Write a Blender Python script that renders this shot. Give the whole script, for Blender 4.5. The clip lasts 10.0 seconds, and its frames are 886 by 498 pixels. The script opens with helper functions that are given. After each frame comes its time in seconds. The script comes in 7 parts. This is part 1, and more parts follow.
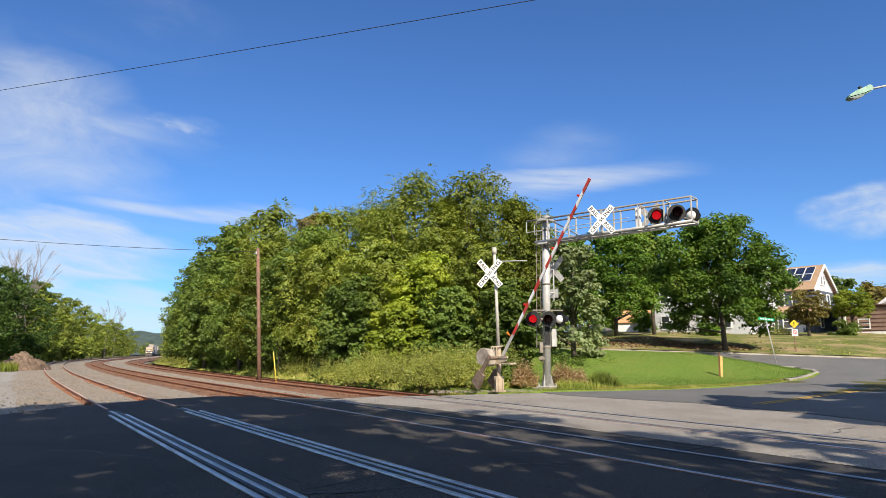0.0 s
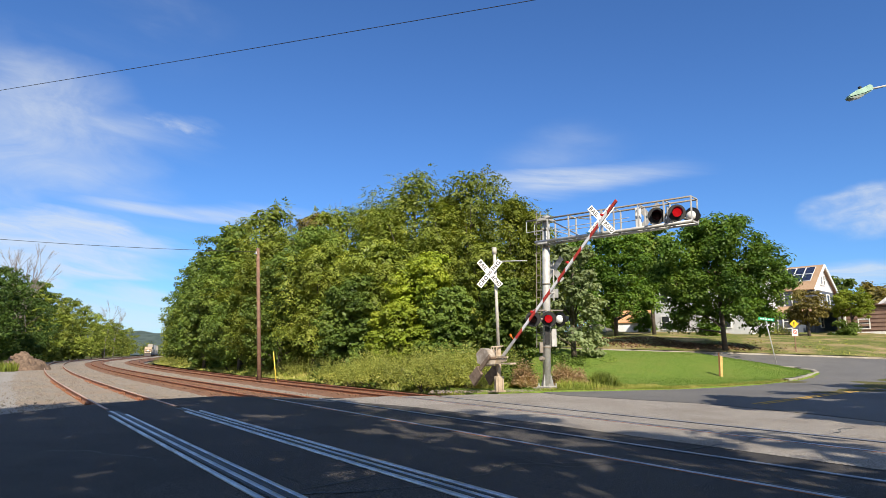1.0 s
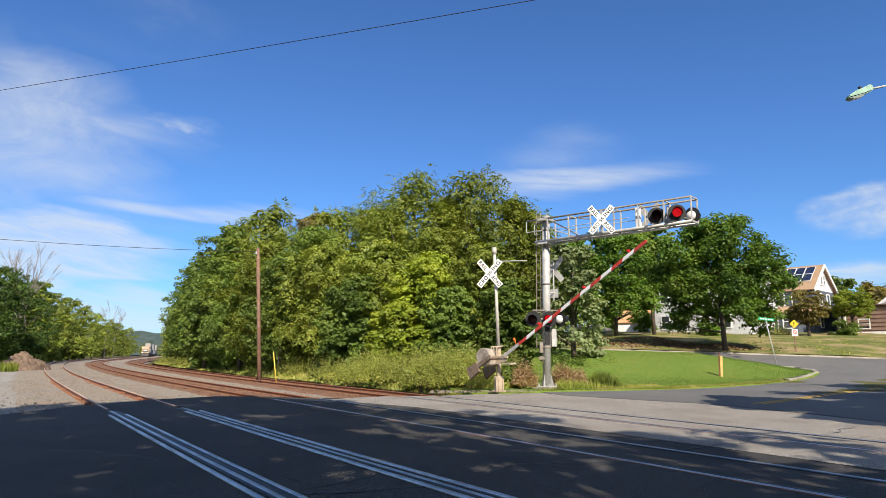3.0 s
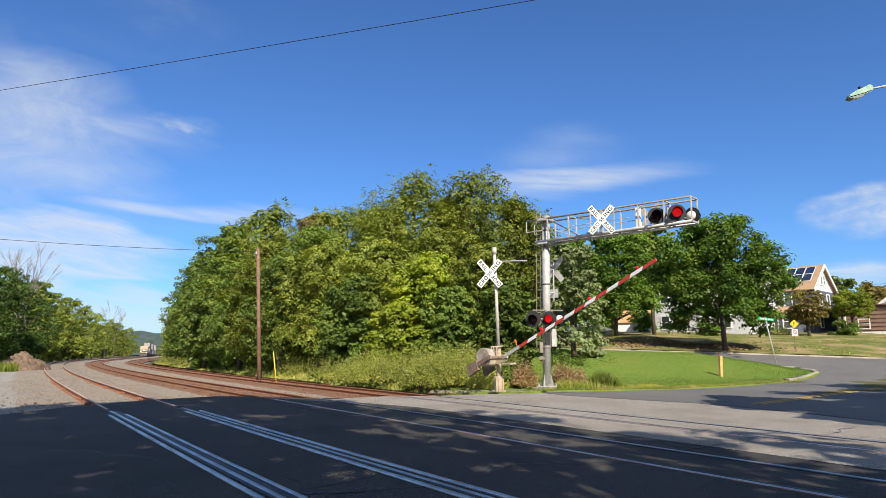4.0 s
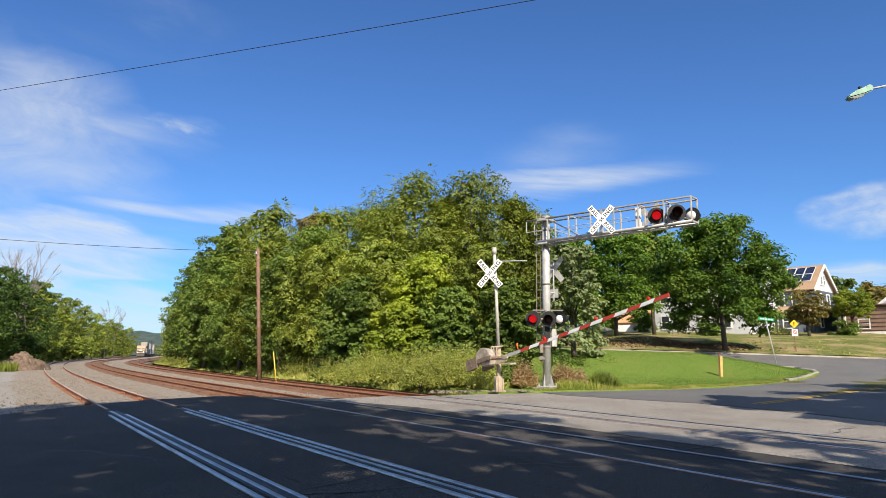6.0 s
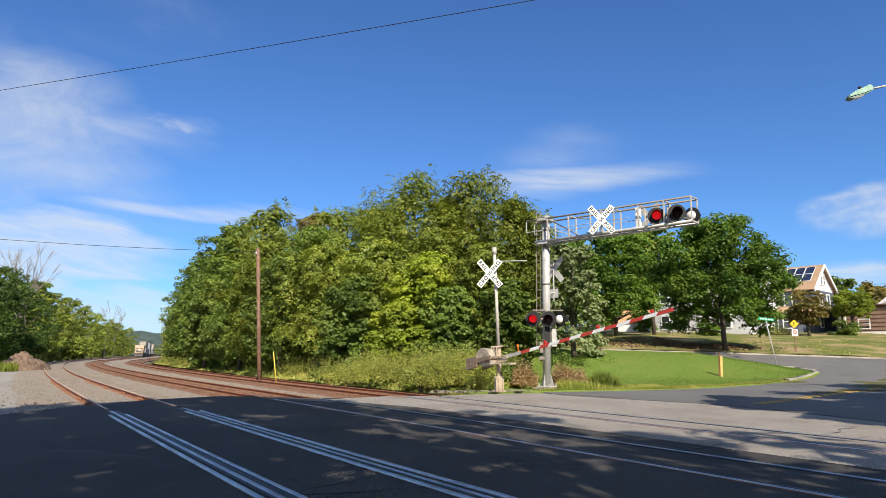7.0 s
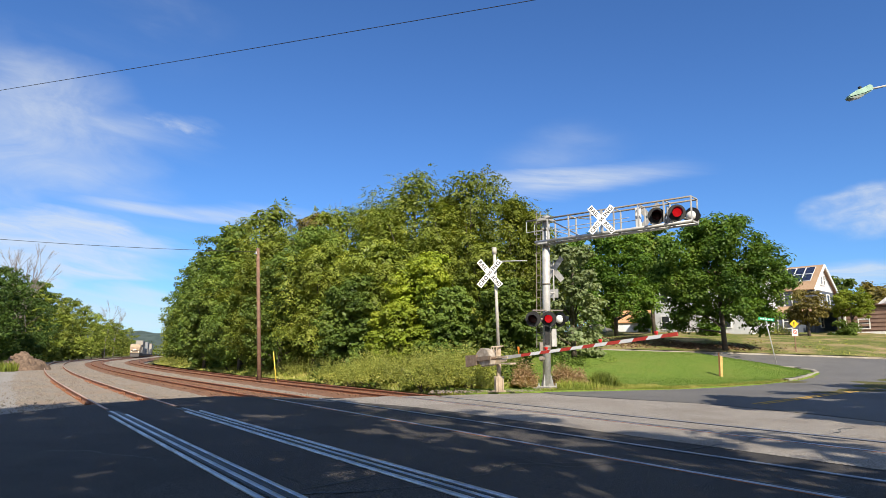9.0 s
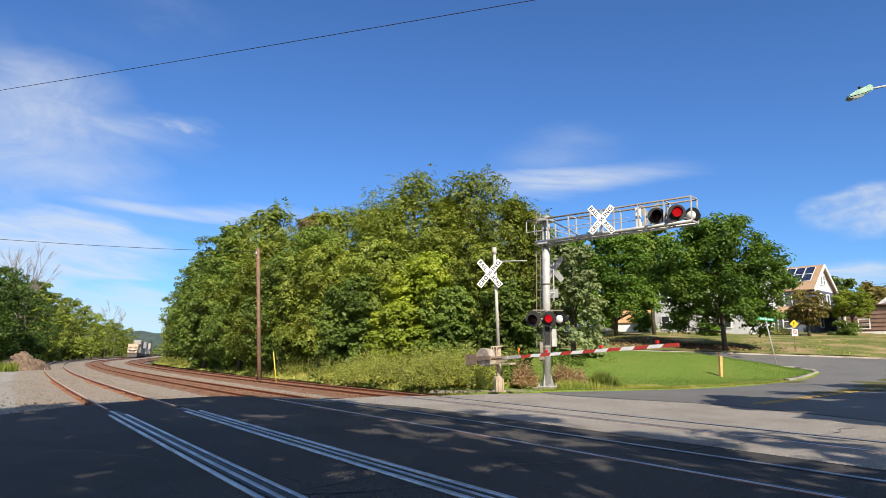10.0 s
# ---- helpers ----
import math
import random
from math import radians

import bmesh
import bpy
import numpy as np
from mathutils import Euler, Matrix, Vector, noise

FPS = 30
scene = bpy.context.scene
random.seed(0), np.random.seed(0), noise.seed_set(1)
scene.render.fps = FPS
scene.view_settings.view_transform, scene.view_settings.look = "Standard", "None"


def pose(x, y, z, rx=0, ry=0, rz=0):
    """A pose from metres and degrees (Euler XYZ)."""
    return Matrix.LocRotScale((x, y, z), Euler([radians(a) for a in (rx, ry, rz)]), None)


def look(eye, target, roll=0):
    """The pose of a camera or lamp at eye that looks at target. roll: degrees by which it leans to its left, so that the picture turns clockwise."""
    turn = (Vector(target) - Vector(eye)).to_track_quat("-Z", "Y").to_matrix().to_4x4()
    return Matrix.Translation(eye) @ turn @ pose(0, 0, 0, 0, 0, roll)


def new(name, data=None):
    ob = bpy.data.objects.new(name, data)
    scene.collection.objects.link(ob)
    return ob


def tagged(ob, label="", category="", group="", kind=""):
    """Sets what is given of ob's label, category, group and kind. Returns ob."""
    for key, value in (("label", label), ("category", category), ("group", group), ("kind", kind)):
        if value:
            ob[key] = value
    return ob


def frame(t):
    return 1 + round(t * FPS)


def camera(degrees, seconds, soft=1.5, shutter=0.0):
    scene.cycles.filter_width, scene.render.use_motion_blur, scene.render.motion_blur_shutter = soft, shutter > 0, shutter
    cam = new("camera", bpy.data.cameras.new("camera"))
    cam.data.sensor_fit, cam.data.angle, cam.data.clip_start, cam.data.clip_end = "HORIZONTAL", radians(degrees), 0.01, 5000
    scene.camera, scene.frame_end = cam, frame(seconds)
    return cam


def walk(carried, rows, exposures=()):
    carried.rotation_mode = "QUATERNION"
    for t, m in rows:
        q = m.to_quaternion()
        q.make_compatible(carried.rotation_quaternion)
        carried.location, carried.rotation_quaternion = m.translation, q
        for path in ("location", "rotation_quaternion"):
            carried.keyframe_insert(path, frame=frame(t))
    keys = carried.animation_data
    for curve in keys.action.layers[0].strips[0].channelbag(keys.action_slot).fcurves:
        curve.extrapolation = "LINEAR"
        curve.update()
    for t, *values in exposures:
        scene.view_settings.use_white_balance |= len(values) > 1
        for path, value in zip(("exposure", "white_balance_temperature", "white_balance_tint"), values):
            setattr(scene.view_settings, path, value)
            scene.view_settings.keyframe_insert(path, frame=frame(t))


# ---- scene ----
cam = camera(70.73, 10.0, soft=0.6)
EYE = pose(0, 0, 1.263, 99.5, 0, 0)
walk(cam, [(0.0, EYE), (10.0, EYE)], exposures=((0.0, 0.5, 6950.0, 10.0), (10.0, 0.5, 6950.0, 10.0)))

# ---- world and sun ----
SUN_AZ, SUN_EL = 165.0, 38.0          # compass: clockwise from +y
world = bpy.data.worlds.new("world")
scene.world = world
world.use_nodes = True


def build_sky():
    nt = world.node_tree
    nt.nodes.clear()
    N, K = nt.nodes.new, nt.links.new
    out, bg = N("ShaderNodeOutputWorld"), N("ShaderNodeBackground")
    sky = N("ShaderNodeTexSky")
    sky.sky_type, sky.sun_disc = "NISHITA", False
    sky.sun_elevation, sky.sun_rotation = radians(SUN_EL), radians(SUN_AZ)
    sky.altitude, sky.air_density, sky.dust_density, sky.ozone_density = 100, 1.0, 0.3, 3.0
    co = N("ShaderNodeTexCoord")

    def cloud_bank(direction, inner, outer, stretch, scale, low, high, seed):
        """Wispy cirrus round one direction of the sky."""
        sep = N("ShaderNodeMapping")
        sep.vector_type = "TEXTURE"
        sep.inputs["Scale"].default_value = stretch
        sep.inputs["Rotation"].default_value = (radians(5), radians(9), radians(seed * 7))
        K(co.outputs["Generated"], sep.inputs["Vector"])
        no = N("ShaderNodeTexNoise")
        no.noise_dimensions = "4D"
        no.inputs["W"].default_value = seed
        no.inputs["Scale"].default_value = scale
        no.inputs["Detail"].default_value = 7
        no.inputs["Roughness"].default_value = 0.55
        no.inputs["Distortion"].default_value = 0.6
        K(sep.outputs[0], no.inputs["Vector"])
        mr = N("ShaderNodeMapRange")
        mr.interpolation_type = "SMOOTHSTEP"
        mr.inputs["From Min"].default_value, mr.inputs["From Max"].default_value = low, high
        K(no.outputs[0], mr.inputs["Value"])
        fray = N("ShaderNodeTexNoise")
        fray.inputs["Scale"].default_value = 5.0
        fray.inputs["Detail"].default_value = 6
        K(sep.outputs[0], fray.inputs["Vector"])
        shift = N("ShaderNodeVectorMath")
        shift.operation = "MULTIPLY_ADD"
        shift.inputs[1].default_value = (outer[0] * 2.2, outer[0] * 2.2, outer[1] * 3.0)
        K(fray.outputs["Color"], shift.inputs[0])
        K(co.outputs["Generated"], shift.inputs[2])
        sub = N("ShaderNodeVectorMath")
        sub.operation = "SUBTRACT"
        sub.inputs[1].default_value = Vector(direction).normalized() + Vector((outer[0] * 1.1, outer[0] * 1.1, outer[1] * 1.5))
        K(shift.outputs[0], sub.inputs[0])
        mul = N("ShaderNodeVectorMath")
        mul.operation = "MULTIPLY"
        mul.inputs[1].default_value = (1 / outer[0], 1 / outer[0], 1 / outer[1])
        K(sub.outputs[0], mul.inputs[0])
        ln = N("ShaderNodeVectorMath")
        ln.operation = "LENGTH"
        K(mul.outputs[0], ln.inputs[0])
        fall = N("ShaderNodeMapRange")
        fall.interpolation_type = "SMOOTHSTEP"
        fall.inputs["From Min"].default_value, fall.inputs["From Max"].default_value = 1.0, inner
        K(ln.outputs["Value"], fall.inputs["Value"])
        m = N("ShaderNodeMath")
        m.operation = "MULTIPLY"
        K(mr.outputs[0], m.inputs[0])
        K(fall.outputs[0], m.inputs[1])
        # combed by the wind into fine streaks
        comb = N("ShaderNodeTexNoise")
        comb.inputs["Scale"].default_value, comb.inputs["Detail"].default_value = scale * 3.5, 9
        comb.inputs["Roughness"].default_value, comb.inputs["Distortion"].default_value = 0.62, 1.2
        K(sep.outputs[0], comb.inputs["Vector"])
        thin = N("ShaderNodeMapRange")
        thin.inputs["From Min"].default_value, thin.inputs["From Max"].default_value = 0.30, 0.68
        thin.inputs["To Min"].default_value, thin.inputs["To Max"].default_value = 0.42, 1.0
        K(comb.outputs[0], thin.inputs["Value"])
        m2 = N("ShaderNodeMath")
        m2.operation = "MULTIPLY"
        K(m.outputs[0], m2.inputs[0])
        K(thin.outputs[0], m2.inputs[1])
        return m2

    banks = [
        cloud_bank((-0.575, 0.79, 0.275), 0.05, (0.19, 0.15), (1.6, 1.6, 0.8), 3.2, 0.20, 0.62, 3),
        cloud_bank((-0.56, 0.83, 0.19), 0.05, (0.28, 0.14), (2.6, 2.6, 0.5), 3.0, 0.16, 0.70, 4),
        cloud_bank((-0.54, 0.84, 0.130), 0.7, (0.19, 0.055), (2.4, 2.4, 0.5), 6.0, 0.24, 0.52, 5),
        cloud_bank((-0.41, 0.885, 0.208), 0.25, (0.22, 0.017), (4.0, 4.0, 0.40), 5.0, 0.22, 0.60, 6),
        cloud_bank((-0.50, 0.85, 0.070), 0.7, (0.26, 0.055), (3.0, 3.0, 0.5), 4.0, 0.20, 0.60, 7),
        cloud_bank((0.215, 0.94, 0.272), 0.35, (0.19, 0.030), (4.0, 4.0, 0.40), 5.0, 0.22, 0.58, 8),
        cloud_bank((0.14, 0.94, 0.310), 0.1, (0.16, 0.06), (2.6, 2.6, 0.7), 4.5, 0.46, 1.0, 9),
        cloud_bank((0.565, 0.81, 0.178), 0.55, (0.125, 0.055), (1.4, 1.4, 0.7), 9.0, 0.30, 0.58, 11),
        cloud_bank((0.56, 0.82, 0.10), 0.2, (0.11, 0.035), (2.0, 2.0, 0.4), 6.0, 0.28, 0.60, 12),
        cloud_bank((-0.415, 0.84, 0.330), 0.2, (0.10, 0.026), (1.8, 1.8, 0.5), 12.0, 0.36, 0.66, 14),
        cloud_bank((-0.50, 0.75, 0.42), 0.1, (0.20, 0.10), (2.2, 2.2, 0.9), 5.0, 0.42, 0.95, 17),
    ]
    # unseen cirrus added over the half of the sky away from the view, to whiten ambient light
    fill_veil = N("ShaderNodeVectorMath")
    fill_veil.operation = "DOT_PRODUCT"
    fill_veil.inputs[1].default_value = Vector((-0.15, -0.80, 0.25)).normalized()
    K(co.outputs["Generated"], fill_veil.inputs[0])
    spread = N("ShaderNodeMapRange")
    spread.interpolation_type = "SMOOTHSTEP"
    spread.inputs["From Min"].default_value, spread.inputs["From Max"].default_value = -0.30, 0.55
    K(fill_veil.outputs["Value"], spread.inputs["Value"])
    wisps = N("ShaderNodeTexNoise")
    wisps.inputs["Scale"].default_value, wisps.inputs["Detail"].default_value = 2.2, 6
    K(co.outputs["Generated"], wisps.inputs["Vector"])
    thick = N("ShaderNodeMath")
    thick.operation = "MULTIPLY_ADD"
    thick.inputs[1].default_value, thick.inputs[2].default_value = 0.75, 0.18
    K(wisps.outputs[0], thick.inputs[0])
    cirrus = N("ShaderNodeMath")
    cirrus.operation = "MULTIPLY"
    K(spread.outputs[0], cirrus.inputs[0])
    K(thick.outputs[0], cirrus.inputs[1])
    banks.append(cirrus)
    total = banks[0]
    for b in banks[1:]:
        mx = N("ShaderNodeMath")
        mx.operation = "MAXIMUM"
        K(total.outputs[0], mx.inputs[0])
        K(b.outputs[0], mx.inputs[1])
        total = mx
    cover = N("ShaderNodeMath")
    cover.operation = "MULTIPLY"
    cover.inputs[1].default_value = 0.80
    K(total.outputs[0], cover.inputs[0])
    tint = N("ShaderNodeMix")
    tint.data_type, tint.blend_type = "RGBA", "MULTIPLY"
    tint.inputs["Factor"].default_value = 1.0
    tint.inputs[7].default_value = SKY_TINT
    K(sky.outputs[0], tint.inputs[6])
    mix = N("ShaderNodeMix")
    mix.data_type = "RGBA"
    mix.inputs[7].default_value = CLOUD
    K(cover.outputs[0], mix.inputs["Factor"])
    K(tint.outputs[2], mix.inputs[6])
    K(mix.outputs[2], bg.inputs["Color"])
    bg.inputs["Strength"].default_value = 0.085
    K(bg.outputs[0], out.inputs[0])


SKY_TINT = (0.49, 0.85, 1.34, 1)
CLOUD = (6.0, 6.7, 7.6, 1)
build_sky()
sun = new("sun", bpy.data.lights.new("sun", "SUN"))
sun.data.energy, sun.data.angle, sun.data.color = 5.0, radians(0.53), (1.0, 0.93, 0.82)
a, e = radians(SUN_AZ), radians(SUN_EL)
TO_SUN = Vector((math.sin(a) * math.cos(e), math.cos(a) * math.cos(e), math.sin(e)))
sun.matrix_world = look(TO_SUN * 200, (0, 0, 0))


# ---- materials ----
def mat(name, c1, c2, scale=3.0, rough=0.8, metal=0.0, bump=0.3, bscale=40.0, c3=None, s3=0.25, amount=0.6, island=0.0, rand=0.0, spec=0.4, world_space=False, detail=6.0, low=0.35, high=0.65):
    """Two tones in fine grain, a third in large stains, and fine relief, all at real size."""
    m = bpy.data.materials.new(name)
    m.use_nodes = True
    nt = m.node_tree
    N, K = nt.nodes.new, nt.links.new
    bs = nt.nodes["Principled BSDF"]
    bs.inputs["Roughness"].default_value, bs.inputs["Metallic"].default_value = rough, metal
    bs.inputs["Specular IOR Level"].default_value = spec
    if world_space:
        vec = N("ShaderNodeNewGeometry").outputs["Position"]
    else:
        vec = N("ShaderNodeTexCoord").outputs["Object"]

    def noise_map(s, lo, hi, det):
        no = N("ShaderNodeTexNoise")
        no.inputs["Scale"].default_value, no.inputs["Detail"].default_value, no.inputs["Roughness"].default_value = s, det, 0.6
        K(vec, no.inputs["Vector"])
        mr = N("ShaderNodeMapRange")
        mr.inputs["From Min"].default_value, mr.inputs["From Max"].default_value = lo, hi
        K(no.outputs[0], mr.inputs["Value"])
        return mr.outputs[0], no.outputs[0]

    def mix(fac, a_, b_, kind="MIX"):
        mx = N("ShaderNodeMix")
        mx.data_type, mx.blend_type = "RGBA", kind
        for sock, v in ((mx.inputs["Factor"], fac), (mx.inputs[6], a_), (mx.inputs[7], b_)):
            if isinstance(v, tuple):
                sock.default_value = (*v, 1)
            elif isinstance(v, float):
                sock.default_value = v
            else:
                K(v, sock)
        return mx.outputs[2]

    f, _ = noise_map(scale, low, high, detail)
    col = mix(f, c1, c2)
    if c3:
        f3, _ = noise_map(s3, 0.45, 0.65, 4.0)
        ml = N("ShaderNodeMath")
        ml.operation = "MULTIPLY"
        ml.inputs[1].default_value = amount
        K(f3, ml.inputs[0])
        col = mix(ml.outputs[0], col, c3)
    for on, src in ((island, "island"), (rand, "rand")):
        if on:
            r = N("ShaderNodeNewGeometry").outputs["Random Per Island"] if src == "island" else N("ShaderNodeObjectInfo").outputs["Random"]
            mr = N("ShaderNodeMapRange")
            mr.inputs["To Min"].default_value, mr.inputs["To Max"].default_value = 1 - on, 1 + on
            K(r, mr.inputs["Value"])
            col = mix(1.0, col, mr.outputs[0], "MULTIPLY")
    K(col, bs.inputs["Base Color"])
    if bump:
        _, raw = noise_map(bscale, 0, 1, 4.0)
        bp = N("ShaderNodeBump")
        bp.inputs["Strength"].default_value, bp.inputs["Distance"].default_value = bump, 0.02
        K(raw, bp.inputs["Height"])
        K(bp.outputs[0], bs.inputs["Normal"])
    return m


def leaf_mat(name, tones, translucent=0.33, rand=0.26, gloss=0.02):
    """Leaves: a tone for each leaf, light passing through, a little sheen."""
    m = bpy.data.materials.new(name)
    m.use_nodes = True
    nt = m.node_tree
    nt.nodes.clear()
    N, K = nt.nodes.new, nt.links.new
    ramp = N("ShaderNodeValToRGB")
    ramp.color_ramp.interpolation = "LINEAR"
    els = ramp.color_ramp.elements
    while len(els) < len(tones):
        els.new(0.5)
    for i, (el, c) in enumerate(zip(els, tones)):
        el.position, el.color = i / (len(tones) - 1), (*c, 1)
    coord = N("ShaderNodeTexCoord").outputs["Object"]
    no = N("ShaderNodeTexNoise")
    no.inputs["Scale"].default_value, no.inputs["Detail"].default_value = 0.55, 3
    K(coord, no.inputs["Vector"])
    clump = N("ShaderNodeMapRange")
    clump.inputs["From Min"].default_value, clump.inputs["From Max"].default_value = 0.32, 0.68
    clump.inputs["To Min"].default_value, clump.inputs["To Max"].default_value = 0.0, 0.6
    K(no.outputs[0], clump.inputs["Value"])
    tone = N("ShaderNodeMath")
    tone.operation = "MULTIPLY_ADD"
    tone.inputs[1].default_value = 0.4
    K(N("ShaderNodeNewGeometry").outputs["Random Per Island"], tone.inputs[0])
    K(clump.outputs[0], tone.inputs[2])
    K(tone.outputs[0], ramp.inputs[0])
    broad = N("ShaderNodeTexNoise")
    broad.inputs["Scale"].default_value = 0.22
    K(coord, broad.inputs["Vector"])
    mr0 = N("ShaderNodeMapRange")
    mr0.inputs["From Min"].default_value, mr0.inputs["From Max"].default_value = 0.35, 0.65
    mr0.inputs["To Min"].default_value, mr0.inputs["To Max"].default_value = 0.85, 1.18
    K(broad.outputs[0], mr0.inputs["Value"])
    mr = N("ShaderNodeMapRange")
    mr.inputs["To Min"].default_value, mr.inputs["To Max"].default_value = 1 - rand, 1 + rand
    K(N("ShaderNodeObjectInfo").outputs["Random"], mr.inputs["Value"])
    mm = N("ShaderNodeMath")
    mm.operation = "MULTIPLY"
    K(mr0.outputs[0], mm.inputs[0])
    K(mr.outputs[0], mm.inputs[1])
    mx = N("ShaderNodeMix")
    mx.data_type, mx.blend_type = "RGBA", "MULTIPLY"
    mx.inputs["Factor"].default_value = 1.0
    K(ramp.outputs[0], mx.inputs[6])
    K(mm.outputs[0], mx.inputs[7])
    dif, tr, gl = N("ShaderNodeBsdfDiffuse"), N("ShaderNodeBsdfTranslucent"), N("ShaderNodeBsdfGlossy")
    gl.inputs["Roughness"].default_value = 0.45
    warm = N("ShaderNodeMix")
    warm.data_type, warm.blend_type = "RGBA", "MULTIPLY"
    warm.inputs["Factor"].default_value = 1.0
    warm.inputs[7].default_value = (1.25, 1.15, 0.5, 1)
    K(mx.outputs[2], warm.inputs[6])
    K(mx.outputs[2], dif.inputs["Color"])
    K(warm.outputs[2], tr.inputs["Color"])
    s1, s2 = N("ShaderNodeMixShader"), N("ShaderNodeMixShader")
    s1.inputs[0].default_value, s2.inputs[0].default_value = translucent, gloss
    K(dif.outputs[0], s1.inputs[1])
    K(tr.outputs[0], s1.inputs[2])
    K(s1.outputs[0], s2.inputs[1])
    K(gl.outputs[0], s2.inputs[2])
    K(s2.outputs[0], N("ShaderNodeOutputMaterial").inputs[0])
    return m


def glow_mat(name, color, strength):
    m = bpy.data.materials.new(name)
    m.use_nodes = True
    bs = m.node_tree.nodes["Principled BSDF"]
    bs.inputs["Base Color"].default_value = (*color, 1)
    bs.inputs["Emission Color"].default_value = (*color, 1)
    bs.inputs["Emission Strength"].default_value = strength
    return m


ASPHALT = mat("asphalt", (0.026, 0.024, 0.023), (0.125, 0.114, 0.104), 60, 0.8, bump=1.0, bscale=90, c3=(0.030, 0.028, 0.027), s3=0.35, amount=0.55, world_space=True, spec=0.3, detail=10.0, low=0.41, high=0.60)
ASPHALT_OLD = mat("asphalt_old", (0.17, 0.15, 0.13), (0.42, 0.385, 0.34), 40, 0.85, bump=0.8, bscale=110, c3=(0.19, 0.155, 0.125), s3=0.45, amount=0.5, world_space=True, detail=10.0, low=0.40, high=0.60)
ASPHALT_ROAD = mat("asphalt_road", (0.095, 0.092, 0.09), (0.205, 0.198, 0.188), 45, 0.82, bump=0.7, bscale=110, c3=(0.10, 0.097, 0.095), s3=0.22, amount=0.6, world_space=True, detail=10.0, low=0.40, high=0.60)
TAR = mat("tar", (0.008, 0.008, 0.009), (0.02, 0.02, 0.02), 20, 0.5)
RAIL_STEEL = mat("rail_steel", (0.52, 0.52, 0.52), (0.72, 0.72, 0.71), 12, 0.42, 0.9, bump=0.1, c3=(0.16, 0.12, 0.10), s3=1.5, amount=0.5)
RUST = mat("rail_rust", (0.24, 0.09, 0.042), (0.38, 0.16, 0.08), 8, 0.75, 0.0, bump=0.4, bscale=60, c3=(0.17, 0.085, 0.055), s3=0.8)
RUST_WORN = mat("rail_rust_worn", (0.40, 0.27, 0.20), (0.54, 0.40, 0.32), 10, 0.6, 0.1, bump=0.2, c3=(0.30, 0.17, 0.11), s3=1.2)
TIE = mat("tie_wood", (0.10, 0.05, 0.032), (0.18, 0.095, 0.06), 9, 0.9, bump=0.6, bscale=30, c3=(0.10, 0.08, 0.07), s3=1.0, rand=0.25)
BALLAST = mat("ballast", (0.13, 0.11, 0.088), (0.40, 0.35, 0.285), 22, 0.95, bump=1.0, bscale=40, c3=(0.30, 0.20, 0.13), s3=0.35, amount=0.45, world_space=True, detail=10.0, low=0.42, high=0.60)
BALLAST_RUST = mat("ballast_rust", (0.10, 0.048, 0.028), (0.26, 0.135, 0.078), 22, 0.95, bump=1.0, bscale=40, c3=(0.22, 0.115, 0.065), s3=0.5, amount=0.6, world_space=True)
STONE = mat("ballast_stone", (0.17, 0.145, 0.115), (0.36, 0.315, 0.255), 6, 0.95, bump=0.3, c3=(0.32, 0.20, 0.125), s3=0.3, amount=0.4, island=0.3, world_space=True)
STONE_RUST = mat("rusty_stone", (0.12, 0.06, 0.036), (0.28, 0.155, 0.09), 6, 0.95, bump=0.3, c3=(0.20, 0.10, 0.06), s3=0.4, amount=0.5, island=0.4, world_space=True)
LOT = mat("lot_gravel", (0.19, 0.175, 0.155), (0.42, 0.395, 0.36), 30, 0.95, bump=0.8, bscale=50, c3=(0.28, 0.25, 0.21), s3=0.22, amount=0.6, world_space=True, detail=10.0, low=0.40, high=0.62)
DIRT = mat("dirt", (0.10, 0.066, 0.046), (0.25, 0.175, 0.125), 4, 0.95, bump=0.9, bscale=14, c3=(0.10, 0.07, 0.05), s3=0.6)
LAWN = mat("lawn_grass", (0.080, 0.140, 0.021), (0.185, 0.262, 0.052), 14, 0.9, bump=1.0, bscale=45, c3=(0.20, 0.22, 0.055), s3=0.5, amount=0.45, world_space=True, spec=0.1, detail=10.0, low=0.38, high=0.62)
BANK = mat("bank_grass", (0.075, 0.100, 0.024), (0.185, 0.195, 0.058), 7, 0.95, bump=1.0, bscale=30, c3=(0.40, 0.28, 0.165), s3=0.35, amount=0.75, world_space=True, spec=0.1, detail=9.0, low=0.4, high=0.6)
SOIL = mat("ground_soil", (0.07, 0.085, 0.025), (0.14, 0.13, 0.05), 5, 0.95, bump=0.6, bscale=20, c3=(0.12, 0.09, 0.055), s3=0.2, world_space=True, spec=0.1)
CONCRETE = mat("concrete", (0.27, 0.245, 0.205), (0.40, 0.37, 0.315), 10, 0.9, bump=0.4, bscale=50, c3=(0.22, 0.17, 0.12), s3=0.8)
YELLOW_LINE = mat("yellow_line", (0.62, 0.34, 0.03), (0.70, 0.42, 0.06), 20, 0.8, bump=0.3, c3=(0.3, 0.2, 0.08), s3=2.0, amount=0.7)
GALV = mat("galvanised", (0.42, 0.415, 0.40), (0.56, 0.555, 0.54), 6, 0.55, 0.2, bump=0.1, c3=(0.36, 0.345, 0.32), s3=1.2)
GALV_DARK = mat("weathered_steel", (0.20, 0.18, 0.155), (0.31, 0.28, 0.245), 8, 0.7, 0.1, bump=0.2, c3=(0.24, 0.17, 0.12), s3=1.5)
